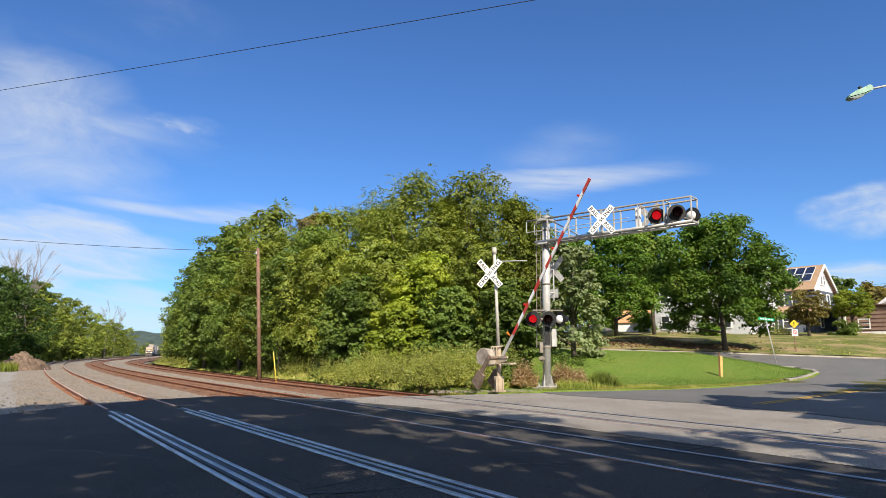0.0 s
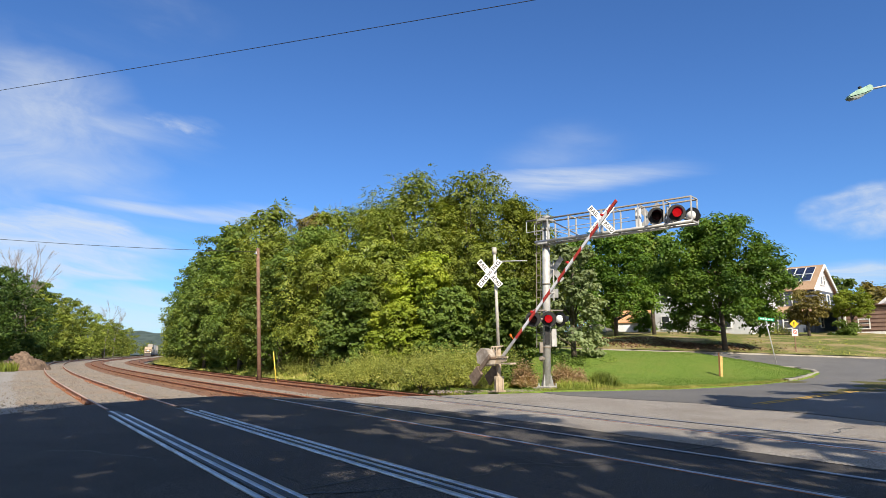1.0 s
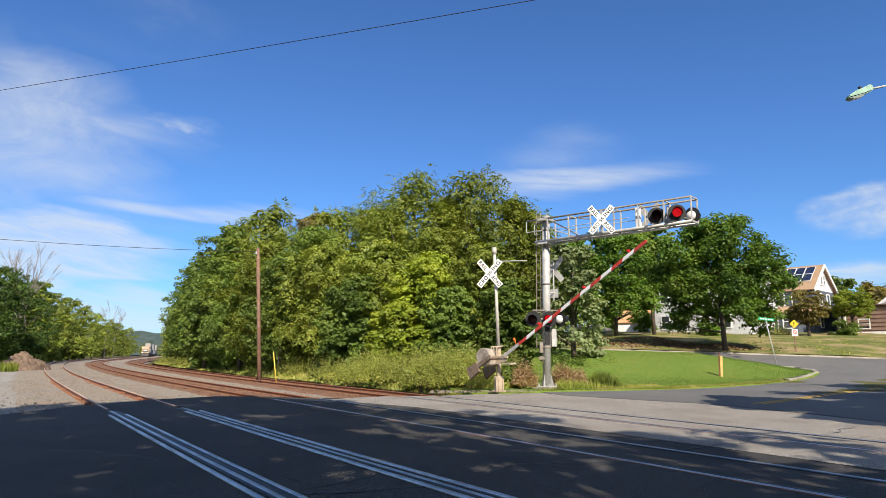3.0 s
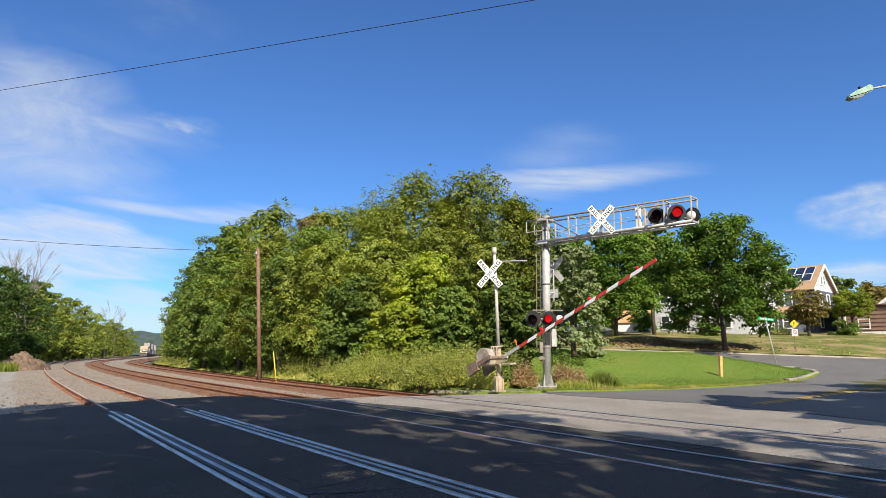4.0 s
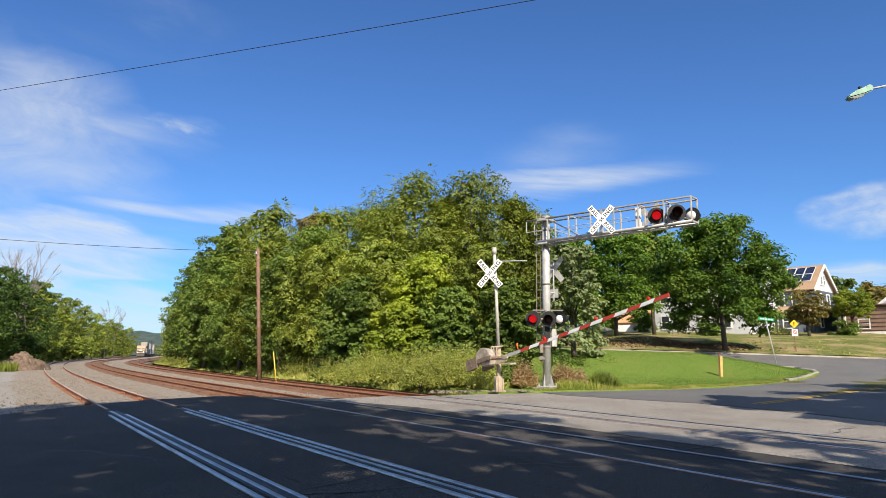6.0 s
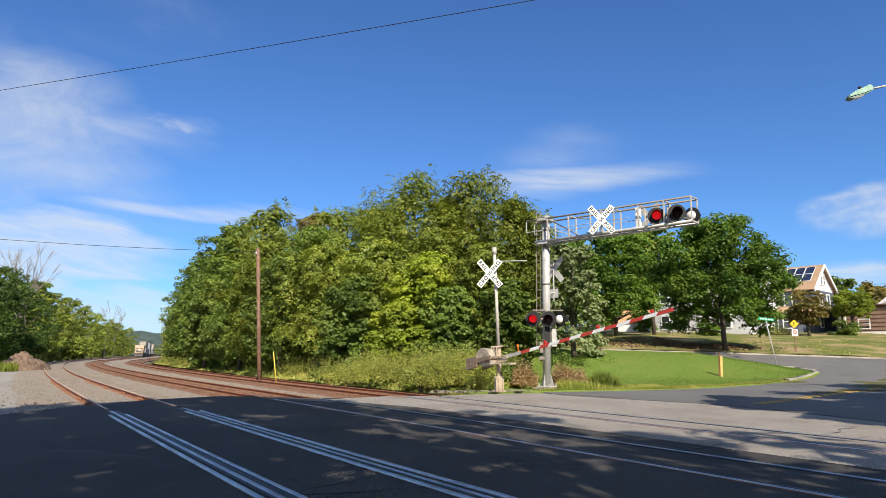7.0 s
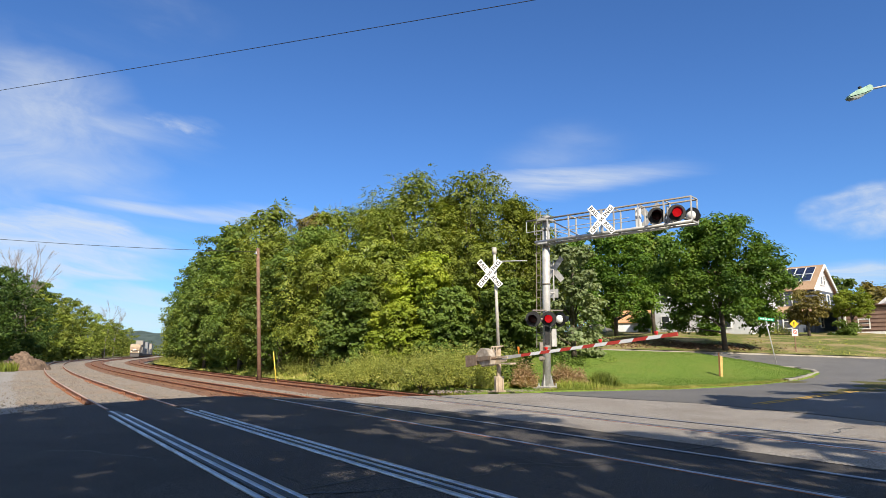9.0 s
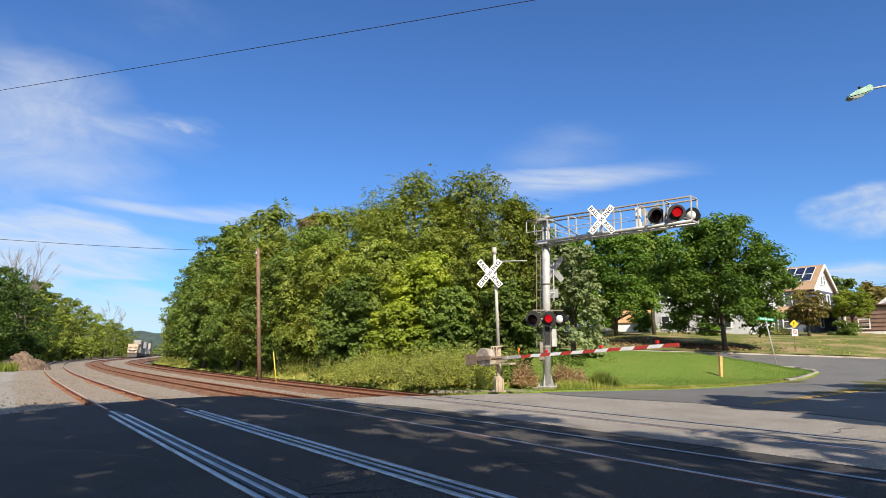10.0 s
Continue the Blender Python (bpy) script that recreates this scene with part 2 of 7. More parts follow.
CREAM = mat("cream_paint", (0.40, 0.315, 0.225), (0.54, 0.445, 0.33), 6, 0.75, bump=0.2, c3=(0.26, 0.19, 0.135), s3=2.5, amount=0.8)
WEIGHT = mat("counterweight_paint", (0.16, 0.115, 0.085), (0.24, 0.18, 0.135), 7, 0.8, bump=0.3, c3=(0.12, 0.075, 0.05), s3=2.0)
HOUSING = mat("housing_paint", (0.33, 0.29, 0.24), (0.47, 0.42, 0.36), 6, 0.7, bump=0.2, c3=(0.22, 0.17, 0.13), s3=2.5, amount=0.8)
MAST_PAINT = mat("mast_paint", (0.50, 0.47, 0.42), (0.60, 0.575, 0.53), 5, 0.7, bump=0.15, c3=(0.42, 0.385, 0.33), s3=1.6)
BLACK = mat("black_paint", (0.012, 0.012, 0.013), (0.025, 0.025, 0.026), 8, 0.55, bump=0.1)
WHITE = mat("white_paint", (0.74, 0.74, 0.72), (0.82, 0.82, 0.80), 5, 0.6, bump=0.1, c3=(0.62, 0.60, 0.56), s3=1.5, amount=0.5)
WHITE_SIGN = mat("white_sheeting", (0.78, 0.78, 0.77), (0.84, 0.84, 0.83), 5, 0.5, bump=0.0, c3=(0.66, 0.65, 0.62), s3=2.5, amount=0.5)
RED_ARM = mat("red_sheeting", (0.46, 0.035, 0.022), (0.56, 0.055, 0.035), 6, 0.55, bump=0.05, c3=(0.36, 0.08, 0.055), s3=2.0)
RED_DARK = mat("red_lens_dark", (0.022, 0.002, 0.002), (0.04, 0.003, 0.003), 20, 0.4, bump=0.1)
RED_LIT = glow_mat("red_lens_lit", (0.85, 0.012, 0.02), 0.42)
RED_CAP = mat("red_lamp_plastic", (0.5, 0.015, 0.012), (0.6, 0.03, 0.02), 8, 0.35)
POLE_WOOD = mat("pole_wood", (0.16, 0.085, 0.055), (0.28, 0.165, 0.11), 5, 0.9, bump=0.6, bscale=25, c3=(0.14, 0.09, 0.07), s3=1.0)
BARK = mat("bark", (0.055, 0.042, 0.032), (0.13, 0.105, 0.085), 7, 0.95, bump=0.8, bscale=18, c3=(0.09, 0.09, 0.06), s3=0.8)
TWIG = mat("dead_twig", (0.17, 0.14, 0.12), (0.27, 0.23, 0.20), 5, 0.95, bump=0.3)
YELLOW_POST = mat("yellow_plastic", (0.72, 0.50, 0.05), (0.80, 0.58, 0.10), 5, 0.6, bump=0.1)
STAKE_WOOD = mat("stake_wood", (0.55, 0.36, 0.12), (0.66, 0.46, 0.18), 8, 0.8, bump=0.4, c3=(0.38, 0.2, 0.08), s3=2.0)
SIGN_YELLOW = mat("sign_yellow", (0.78, 0.46, 0.01), (0.84, 0.52, 0.02), 5, 0.5, bump=0.0)
SIGN_GREEN = mat("sign_green", (0.015, 0.36, 0.16), (0.02, 0.42, 0.2), 5, 0.45, bump=0.0)
LAMP_GREEN = mat("lamp_head_paint", (0.26, 0.42, 0.33), (0.34, 0.52, 0.42), 5, 0.6, bump=0.1, c3=(0.24, 0.34, 0.29), s3=3.0)
LAMP_GLASS = mat("lamp_glass", (0.20, 0.22, 0.20), (0.28, 0.30, 0.27), 6, 0.15, bump=0.05)
WIRE = mat("wire", (0.012, 0.012, 0.013), (0.02, 0.02, 0.02), 5, 0.6, bump=0)
SIDING_BLUE = mat("siding_blue_grey", (0.085, 0.10, 0.135), (0.11, 0.13, 0.165), 3, 0.75, bump=0.1, c3=(0.075, 0.09, 0.12), s3=0.5)
SIDING_WHITE = mat("siding_white", (0.66, 0.67, 0.69), (0.74, 0.75, 0.76), 3, 0.7, bump=0.1, c3=(0.58, 0.58, 0.58), s3=0.5)
SIDING_BROWN = mat("siding_brown", (0.15, 0.085, 0.066), (0.21, 0.125, 0.098), 4, 0.8, bump=0.2, c3=(0.14, 0.085, 0.07), s3=0.5)
SIDING_BROWN_LIGHT = mat("siding_brown_light", (0.29, 0.185, 0.145), (0.36, 0.24, 0.19), 4, 0.8, bump=0.2, c3=(0.24, 0.15, 0.12), s3=0.5)
ROOF_TAN = mat("roof_shingle", (0.31, 0.195, 0.115), (0.43, 0.29, 0.18), 9, 0.9, bump=0.5, bscale=20, c3=(0.30, 0.19, 0.11), s3=0.5)
SOLAR = mat("solar_cell", (0.018, 0.026, 0.06), (0.03, 0.042, 0.085), 4, 0.15, 0.2, bump=0.0)
PANE = mat("window_pane", (0.03, 0.035, 0.04), (0.055, 0.06, 0.07), 2, 0.06, bump=0.0, spec=0.6)
CAR_PAINT = mat("car_paint", (0.36, 0.33, 0.29), (0.40, 0.37, 0.33), 2, 0.25, 0.4, bump=0.0)
TYRE = mat("tyre_rubber", (0.012, 0.012, 0.012), (0.025, 0.025, 0.025), 10, 0.9)
LOCO_CREAM = mat("loco_paint", (0.34, 0.25, 0.165), (0.42, 0.32, 0.215), 2, 0.6, bump=0.1, c3=(0.42, 0.32, 0.24), s3=0.6)
LOCO_DARK = mat("loco_dark", (0.05, 0.045, 0.045), (0.09, 0.08, 0.075), 3, 0.7)
BOX_WHITE = mat("container_white", (0.30, 0.275, 0.24), (0.38, 0.355, 0.31), 2, 0.7, c3=(0.36, 0.31, 0.26), s3=0.4)
BOX_GREY = mat("container_grey", (0.20, 0.21, 0.22), (0.27, 0.28, 0.29), 2, 0.7)
HEADLIGHT = glow_mat("headlight", (1.0, 0.9, 0.7), 3.0)

LEAF_OLIVE = leaf_mat("leaf_olive", [(0.098, 0.142, 0.026), (0.165, 0.215, 0.036), (0.24, 0.285, 0.048), (0.345, 0.362, 0.075)])
LEAF_GREEN = leaf_mat("leaf_green", [(0.063, 0.114, 0.026), (0.11, 0.175, 0.035), (0.162, 0.231, 0.045), (0.238, 0.289, 0.063)])
LEAF_MAPLE = leaf_mat("leaf_maple", [(0.054, 0.128, 0.02), (0.094, 0.188, 0.027), (0.15, 0.253, 0.034), (0.22, 0.311, 0.048)])
LEAF_DEEP = leaf_mat("leaf_deep", [(0.03, 0.065, 0.014), (0.05, 0.095, 0.02), (0.075, 0.125, 0.026), (0.11, 0.155, 0.034)])
LEAF_LIME = leaf_mat("leaf_lime", [(0.165, 0.242, 0.024), (0.237, 0.314, 0.033), (0.297, 0.363, 0.042), (0.374, 0.407, 0.055)])
LEAF_SILVER = leaf_mat("leaf_silver", [(0.15, 0.205, 0.085), (0.22, 0.285, 0.125), (0.3, 0.365, 0.17), (0.38, 0.42, 0.21)])
LEAF_RUSSET = leaf_mat("leaf_russet", [(0.141, 0.117, 0.035), (0.217, 0.177, 0.047), (0.283, 0.235, 0.072), (0.184, 0.216, 0.047)])
DRY_WEED = leaf_mat("dry_weed", [(0.20, 0.12, 0.065), (0.29, 0.19, 0.10), (0.36, 0.26, 0.15), (0.24, 0.25, 0.09)])
SHADE_LITTER = leaf_mat("leaf_litter", [(0.083, 0.048, 0.03), (0.135, 0.078, 0.045), (0.195, 0.112, 0.063), (0.285, 0.18, 0.105)], 0.1)
LEAF_WEED = leaf_mat("leaf_weed", [(0.175, 0.215, 0.052), (0.265, 0.3, 0.068), (0.36, 0.375, 0.09), (0.48, 0.46, 0.14)])
GRASS_BLADE = leaf_mat("grass_blade", [(0.145, 0.217, 0.043), (0.246, 0.290, 0.058), (0.377, 0.362, 0.102), (0.522, 0.435, 0.174)])


# ---- building helpers ----
def link_mesh(name, me, mats, parent=None, label=""):
    for m in mats if isinstance(mats, (list, tuple)) else [mats]:
        me.materials.append(m)
    ob = new(name, me)
    if parent:
        ob.parent = parent
    return tagged(ob, label)


def part(name, bm, material, parent=None, label="", smooth=False):
    me = bpy.data.meshes.new(name)
    bm.to_mesh(me)
    bm.free()
    if smooth:
        me.polygons.foreach_set("use_smooth", [True] * len(me.polygons))
    return link_mesh(name, me, material, parent, label)


def empty(name, m, label, category, group="", kind=""):
    ob = new(name)
    ob.matrix_basis = m
    return tagged(ob, label, category, group, kind)


def add_box(bm, size, m=Matrix(), bevel=0.0, mi=0):
    r = bmesh.ops.create_cube(bm, size=1.0, matrix=m @ Matrix.Diagonal((*size, 1)))
    fs = {f for v in r["verts"] for f in v.link_faces}
    for f in fs:
        f.material_index = mi
    if bevel:
        es = list({e_ for v in r["verts"] for e_ in v.link_edges})
        bmesh.ops.bevel(bm, geom=es, offset=bevel, segments=1, affect="EDGES", profile=0.5)


def add_tube(bm, p, q, r, r2=None, seg=10, mi=0):
    p, q = Vector(p), Vector(q)
    d = q - p
    m = Matrix.Translation((p + q) / 2) @ d.to_track_quat("Z", "Y").to_matrix().to_4x4()
    res = bmesh.ops.create_cone(bm, cap_ends=True, segments=seg, radius1=r, radius2=r if r2 is None else r2, depth=d.length, matrix=m)
    for f in {f for v in res["verts"] for f in v.link_faces}:
        f.material_index = mi


def box_part(name, size, m, material, parent, bevel=0.0, label=""):
    bm = bmesh.new()
    add_box(bm, size, m, bevel)
    return part(name, bm, material, parent, label)


def tube_part(name, p, q, r, material, parent, r2=None, seg=12, label=""):
    bm = bmesh.new()
    add_tube(bm, p, q, r, r2, seg)
    return part(name, bm, material, parent, label, True)


def prism(bm, outline, y0, y1, m=Matrix(), mi=0):
    """An outline in x, z drawn out along y."""
    a_ = [bm.verts.new(m @ Vector((x, y0, z))) for x, z in outline]
    b_ = [bm.verts.new(m @ Vector((x, y1, z))) for x, z in outline]
    fs = [bm.faces.new(a_), bm.faces.new(b_[::-1])]
    for i in range(len(a_)):
        j = (i + 1) % len(a_)
        fs.append(bm.faces.new((a_[j], a_[i], b_[i], b_[j])))
    for f in fs:
        f.material_index = mi
    bmesh.ops.recalc_face_normals(bm, faces=fs)


def array_mesh(name, verts, faces, mats, parent=None, label="", smooth=False):
    me = bpy.data.meshes.new(name)
    verts, faces = np.asarray(verts, np.float32), np.asarray(faces, np.int32)
    me.vertices.add(len(verts))
    me.vertices.foreach_set("co", verts.ravel())
    n, k = faces.shape
    me.loops.add(n * k)
    me.loops.foreach_set("vertex_index", faces.ravel())
    me.polygons.add(n)
    me.polygons.foreach_set("loop_start", np.arange(0, n * k, k, dtype=np.int32))
    me.polygons.foreach_set("loop_total", np.full(n, k, np.int32))
    if smooth:
        me.polygons.foreach_set("use_smooth", np.ones(n, bool))
    me.update(calc_edges=True)
    return link_mesh(name, me, mats, parent, label)


# ---- the lie of the land ----
STEPS = np.arange(-45.0, 521.0, 1.0)


def centre_line(x0, heading, k0, k1):
    """A track's centre line: x, y and heading for each metre; it straightens out far away."""
    s = STEPS
    hd = heading + k0 * np.clip(s, -20, 30) + k1 * np.clip(s - 30, 0, 80) + FAR_BEND * np.clip(s - 110, 0, 50)
    dx, dy = np.sin(hd), np.cos(hd)
    X = np.concatenate([[0], np.cumsum((dx[1:] + dx[:-1]) / 2)])
    Y = np.concatenate([[0], np.cumsum((dy[1:] + dy[:-1]) / 2)])
    i = int(np.argmin(abs(s)))
    return X - X[i] + x0, Y - Y[i], hd


FAR_BEND = 0.0024
SIDING = centre_line(3.644, -0.62149, 0.00062, 0.00119)
MAIN_1 = centre_line(8.927, -0.5858, -0.0008, 0.00119)
MAIN_2 = centre_line(13.052, -0.57056, -0.0008, 0.00119)
TRACK_Z = {"s": (0.0, 0.0), "1": (-0.124, 0.043), "2": (-0.130, 0.045)}   # mean height of the rail heads, cant


def offset_from(line, x, y):
    """Signed distance to the right of a centre line, and the metre along it."""
    X, Y, hd = line
    x, y = np.atleast_1d(x).astype(float), np.atleast_1d(y).astype(float)
    best = np.argmin((x[:, None] - X[None, ::2]) ** 2 + (y[:, None] - Y[None, ::2]) ** 2, axis=1) * 2
    dx, dy = x - X[best], y - Y[best]
    c, s = np.cos(hd[best]), np.sin(hd[best])
    return dx * c - dy * s, STEPS[best] + dx * s + dy * c


def crossing_z(x, y):
    """Height of the paving between the canted tracks."""
    u1, _ = offset_from(MAIN_1, x, y)
    us, _ = offset_from(SIDING, x, y)
    u2, _ = offset_from(MAIN_2, x, y)
    k = np.stack([us * 0 - 9 + u1 - us, u1 - us - 0.75, u1 - us + 0.75, u1 * 0 - 0.75, u1 * 0 + 0.75, u1 - u2 - 0.75, u1 - u2 + 0.75, u1 - u2 + 4])
    h = np.array([-0.02, 0, 0, -0.1025, -0.1455, -0.1075, -0.1525, -0.13])
    out = np.zeros_like(u1)
    for i in range(len(u1)):
        out[i] = np.interp(u1[i], k[:, i], h)
    return out


def rise(x, y):
    """The hill behind the lawn, over the crossing's level."""
    z = np.interp(y, [26, 32, 38, 42, 44, 46, 50, 60, 70, 80, 120, 300], [0, 0.08, 0.42, 0.74, 0.98, 1.35, 1.95, 2.9, 3.65, 3.95, 4.2, 4.2])
    w = np.clip((np.asarray(x, float) + 4) / 12, 0, 1)
    return z * w * w * (3 - 2 * w)


def road_z(x, y):
    return crossing_z(x, y) + rise(x, y)


def land_z(x, y):
    return -0.13 + rise(x, y)


def loft(name, line_a, line_b, nu, nv, height, mats, lift=0.0, skirt=0.0, wobble=0.0, smooth=True):
    """A sheet between two lines in plan, laid on the land."""
    def along(line, n):
        P = np.array(line, float)
        d = np.concatenate([[0], np.cumsum(np.hypot(*np.diff(P, axis=0).T))])
        t = np.linspace(0, d[-1], n)
        return np.stack([np.interp(t, d, P[:, 0]), np.interp(t, d, P[:, 1])], 1)
    A, B = along(line_a, nu), along(line_b, nu)
    v = np.linspace(0, 1, nv)[:, None, None]
    G = A[None] * (1 - v) + B[None] * v
    x, y = G[..., 0].ravel(), G[..., 1].ravel()
    z = height(x, y) + lift
    if wobble:
        z = z + wobble * np.array([noise.noise((a_ * 0.5, b_ * 0.5, 3.0)) for a_, b_ in zip(x, y)])
    V = np.stack([x, y, z], 1)
    i, j = np.meshgrid(np.arange(nv - 1), np.arange(nu - 1), indexing="ij")
    q = (i * nu + j).ravel()
    F = np.stack([q, q + nu, q + nu + 1, q + 1], 1)
    if skirt:
        n0 = len(V)
        rim = np.concatenate([np.arange(nu), np.arange(1, nv) * nu + nu - 1, (nv - 1) * nu + np.arange(nu - 2, -1, -1), np.arange(nv - 2, 0, -1) * nu])
        low = V[rim].copy()
        low[:, 2] -= skirt
        V = np.concatenate([V, low])
        k = np.arange(len(rim))
        F = np.concatenate([F, np.stack([rim, rim[(k + 1) % len(rim)], n0 + (k + 1) % len(rim), n0 + k], 1)])
    ob = array_mesh(name, V, F, mats, smooth=smooth and not skirt)
    return ob


# ---- ground, roads and ballast ----
def build_ground():
    g = np.concatenate([-np.geomspace(2600, 90, 16), np.linspace(-80, 80, 81), np.geomspace(90, 2600, 16)])
    x, y = np.meshgrid(g, g)
    x, y = x.ravel(), y.ravel()
    z = rise(x, y) - 0.75
    n = len(g)
    i, j = np.meshgrid(np.arange(n - 1), np.arange(n - 1), indexing="ij")
    q = (i * n + j).ravel()
    ob = array_mesh("ground", np.stack([x, y, z], 1), np.stack([q, q + 1, q + n + 1, q + n], 1), SOIL, smooth=True)
    tagged(ob, "brown and green rough soil reaching the horizon", "ground", kind="structure")


def track_strip(line, s0, s1, us, zs, step=1.0):
    """Grid along a track: offsets us and heights zs across."""
    X, Y, hd = line
    S = np.arange(s0, s1 + step / 2, step)
    x, y, h = np.interp(S, STEPS, X), np.interp(S, STEPS, Y), np.interp(S, STEPS, hd)
    us, zs = np.array(us, float), np.array(zs, float)
    vx = x[:, None] + us[None] * np.cos(h)[:, None]
    vy = y[:, None] - us[None] * np.sin(h)[:, None]
    vz = np.broadcast_to(zs[None], vx.shape)
    n = len(us)
    V = np.stack([vx.ravel(), vy.ravel(), vz.ravel()], 1)
    i, j = np.meshgrid(np.arange(len(S) - 1), np.arange(n - 1), indexing="ij")
    q = (i * n + j).ravel()
    return V, np.stack([q, q + n, q + n + 1, q + 1], 1)


PAVE_EDGE = [(-60, 6.5), (-20, 11.6), (-9.4, 13.6), (-9.0, 15.8), (-8.3, 17.6), (-7.2, 20.4), (-5.8, 20.8), (-4.5, 20.7), (-2.6, 20.5), (0.9, 22.3), (4.5, 23.4), (9.2, 25.1), (13.6, 27.7), (24, 36), (60, 66)]
KERB_LINE = [(3.4, 23.3), (6.0, 23.95), (9.2, 25.1), (11.5, 26.4), (13.8, 28.0), (16.5, 30.4), (19.0, 33.0), (20.9, 35.3), (21.7, 37.0), (21.5, 38.6), (20.2, 39.9), (17.5, 41.0), (10, 43.3), (2, 45.5)]
LAWN_BACK = [(1.0, 24.2), (0.0, 26.0), (-1.0, 30), (-1.5, 36), (-1.5, 42), (-0.5, 45.8)]
BANK_LINE = [(75, 33.5), (55, 38.5), (40, 42.2), (32, 44.0), (24, 45.6), (15, 47.4), (2, 50.2)]


def lawn_z(x, y):
    """The lawn swells towards its back, where it hides the side street."""
    x, y = np.atleast_1d(x).astype(float), np.atleast_1d(y).astype(float)
    t = np.clip((y - 31) / 8, 0, 1)
    return road_z(x, y) + 0.74 * t * t * (3 - 2 * t) * np.clip((21.2 - x) / 5, 0, 1)


def build_roads():
    road = loft("road_crossing", PAVE_EDGE, [(-60, -30), (60, -30)], 260, 130, road_z, ASPHALT, lift=-0.012, skirt=0.35)
    tagged(road, "dark patched asphalt paving of the level crossing", "road", kind="structure")
    belt = loft("road_belt", [(-3.1, 20.35), (0.9, 22.25), (3.6, 22.95), (4.1, 21.6), (5.8, 19.7), (7.4, 18.0), (8.5, 15.3), (9.15, 13.0), (11.0, 6.5), (13.5, -6)],
                [(-4.2, 19.2), (-2.4, 18.6), (-0.7, 17.0), (0.8, 14.8), (2.3, 12.6), (3.9, 10.2), (5.6, 7.6), (7.2, 5.2), (10.4, 0.4), (13, -6)], 200, 40, road_z, ASPHALT_OLD, lift=-0.006)
    tagged(belt, "worn light grey asphalt strip across the rails", "road", kind="structure")
    side = loft("road_approach", [(3.7, 22.85), (4.15, 21.6), (5.85, 19.7), (7.45, 18.0), (8.55, 15.3), (9.2, 13.0), (11.05, 6.5), (13.6, -6), (14, -30)],
                [(2.2, 52), (20, 56), (40, 60), (60, 55), (75, 40), (75, 20), (75, 0), (75, -30)], 120, 130, road_z, ASPHALT_ROAD, lift=0.0)
    tagged(side, "grey asphalt street curving away past the lawn", "road", kind="structure")
    lawn = loft("lawn", KERB_LINE, LAWN_BACK, 120, 60, lawn_z, LAWN, lift=0.04, skirt=0.25, wobble=0.04)
    tagged(lawn, "mown bright green lawn inside a curved kerb", "lawn", kind="structure")
    bank = loft("grass_bank", BANK_LINE, [(95, 75), (70, 95), (30, 100), (-5, 100)], 150, 90, road_z, BANK, lift=0.12, wobble=0.12)
    tagged(bank, "rough sloping bank of dry grass and bare earth", "bank", kind="structure")
    for a_, b_ in ((0.06, 0.16), (-0.16, -0.06)):
        d = Vector((0.742, 0.670))
        nrm = Vector((-d.y, d.x))
        p0 = Vector((8.75, 17.85))
        A = [tuple(p0 + d * s + nrm * a_) for s in (0.0, 8, 16, 26, 40)]
        B = [tuple(p0 + d * s + nrm * b_) for s in (0.0, 8, 16, 26, 40)]
        tagged(loft("road_line", A, B, 80, 2, road_z, YELLOW_LINE, lift=0.008), "faded double yellow centre line on the street", "road marking", kind="structure")


def kerb(line, name, label, width=0.16, height=0.13, piece=2.4):
    P = np.array(line, float)
    d = np.concatenate([[0], np.cumsum(np.hypot(*np.diff(P, axis=0).T))])
    base = empty(name, Matrix(), label, "kerb", kind="structure")
    n = int(d[-1] / piece)
    for k in range(n):
        t = np.linspace(k * piece + 0.012, (k + 1) * piece - 0.012, 6)
        x, y = np.interp(t, d, P[:, 0]), np.interp(t, d, P[:, 1])
        tx, ty = np.gradient(x), np.gradient(y)
        ln = np.hypot(tx, ty)
        nx, ny = -ty / ln, tx / ln
        z = road_z(x, y)
        V, F = [], []
        for i in range(6):
            for off, up in ((0, -0.2), (0.012, height - 0.02), (0.03, height), (width, height), (width, -0.2)):
                V.append((x[i] + nx[i] * off, y[i] + ny[i] * off, z[i] + up + 0.012 * math.sin(k * 1.7)))
        for i in range(5):
            for j in range(4):
                a_ = i * 5 + j
                F.append((a_, a_ + 1, a_ + 6, a_ + 5))
        F += [(0, 1, 3, 4), (25, 26, 28, 29)]
        array_mesh("kerb_stone", V, F, CONCRETE, base)


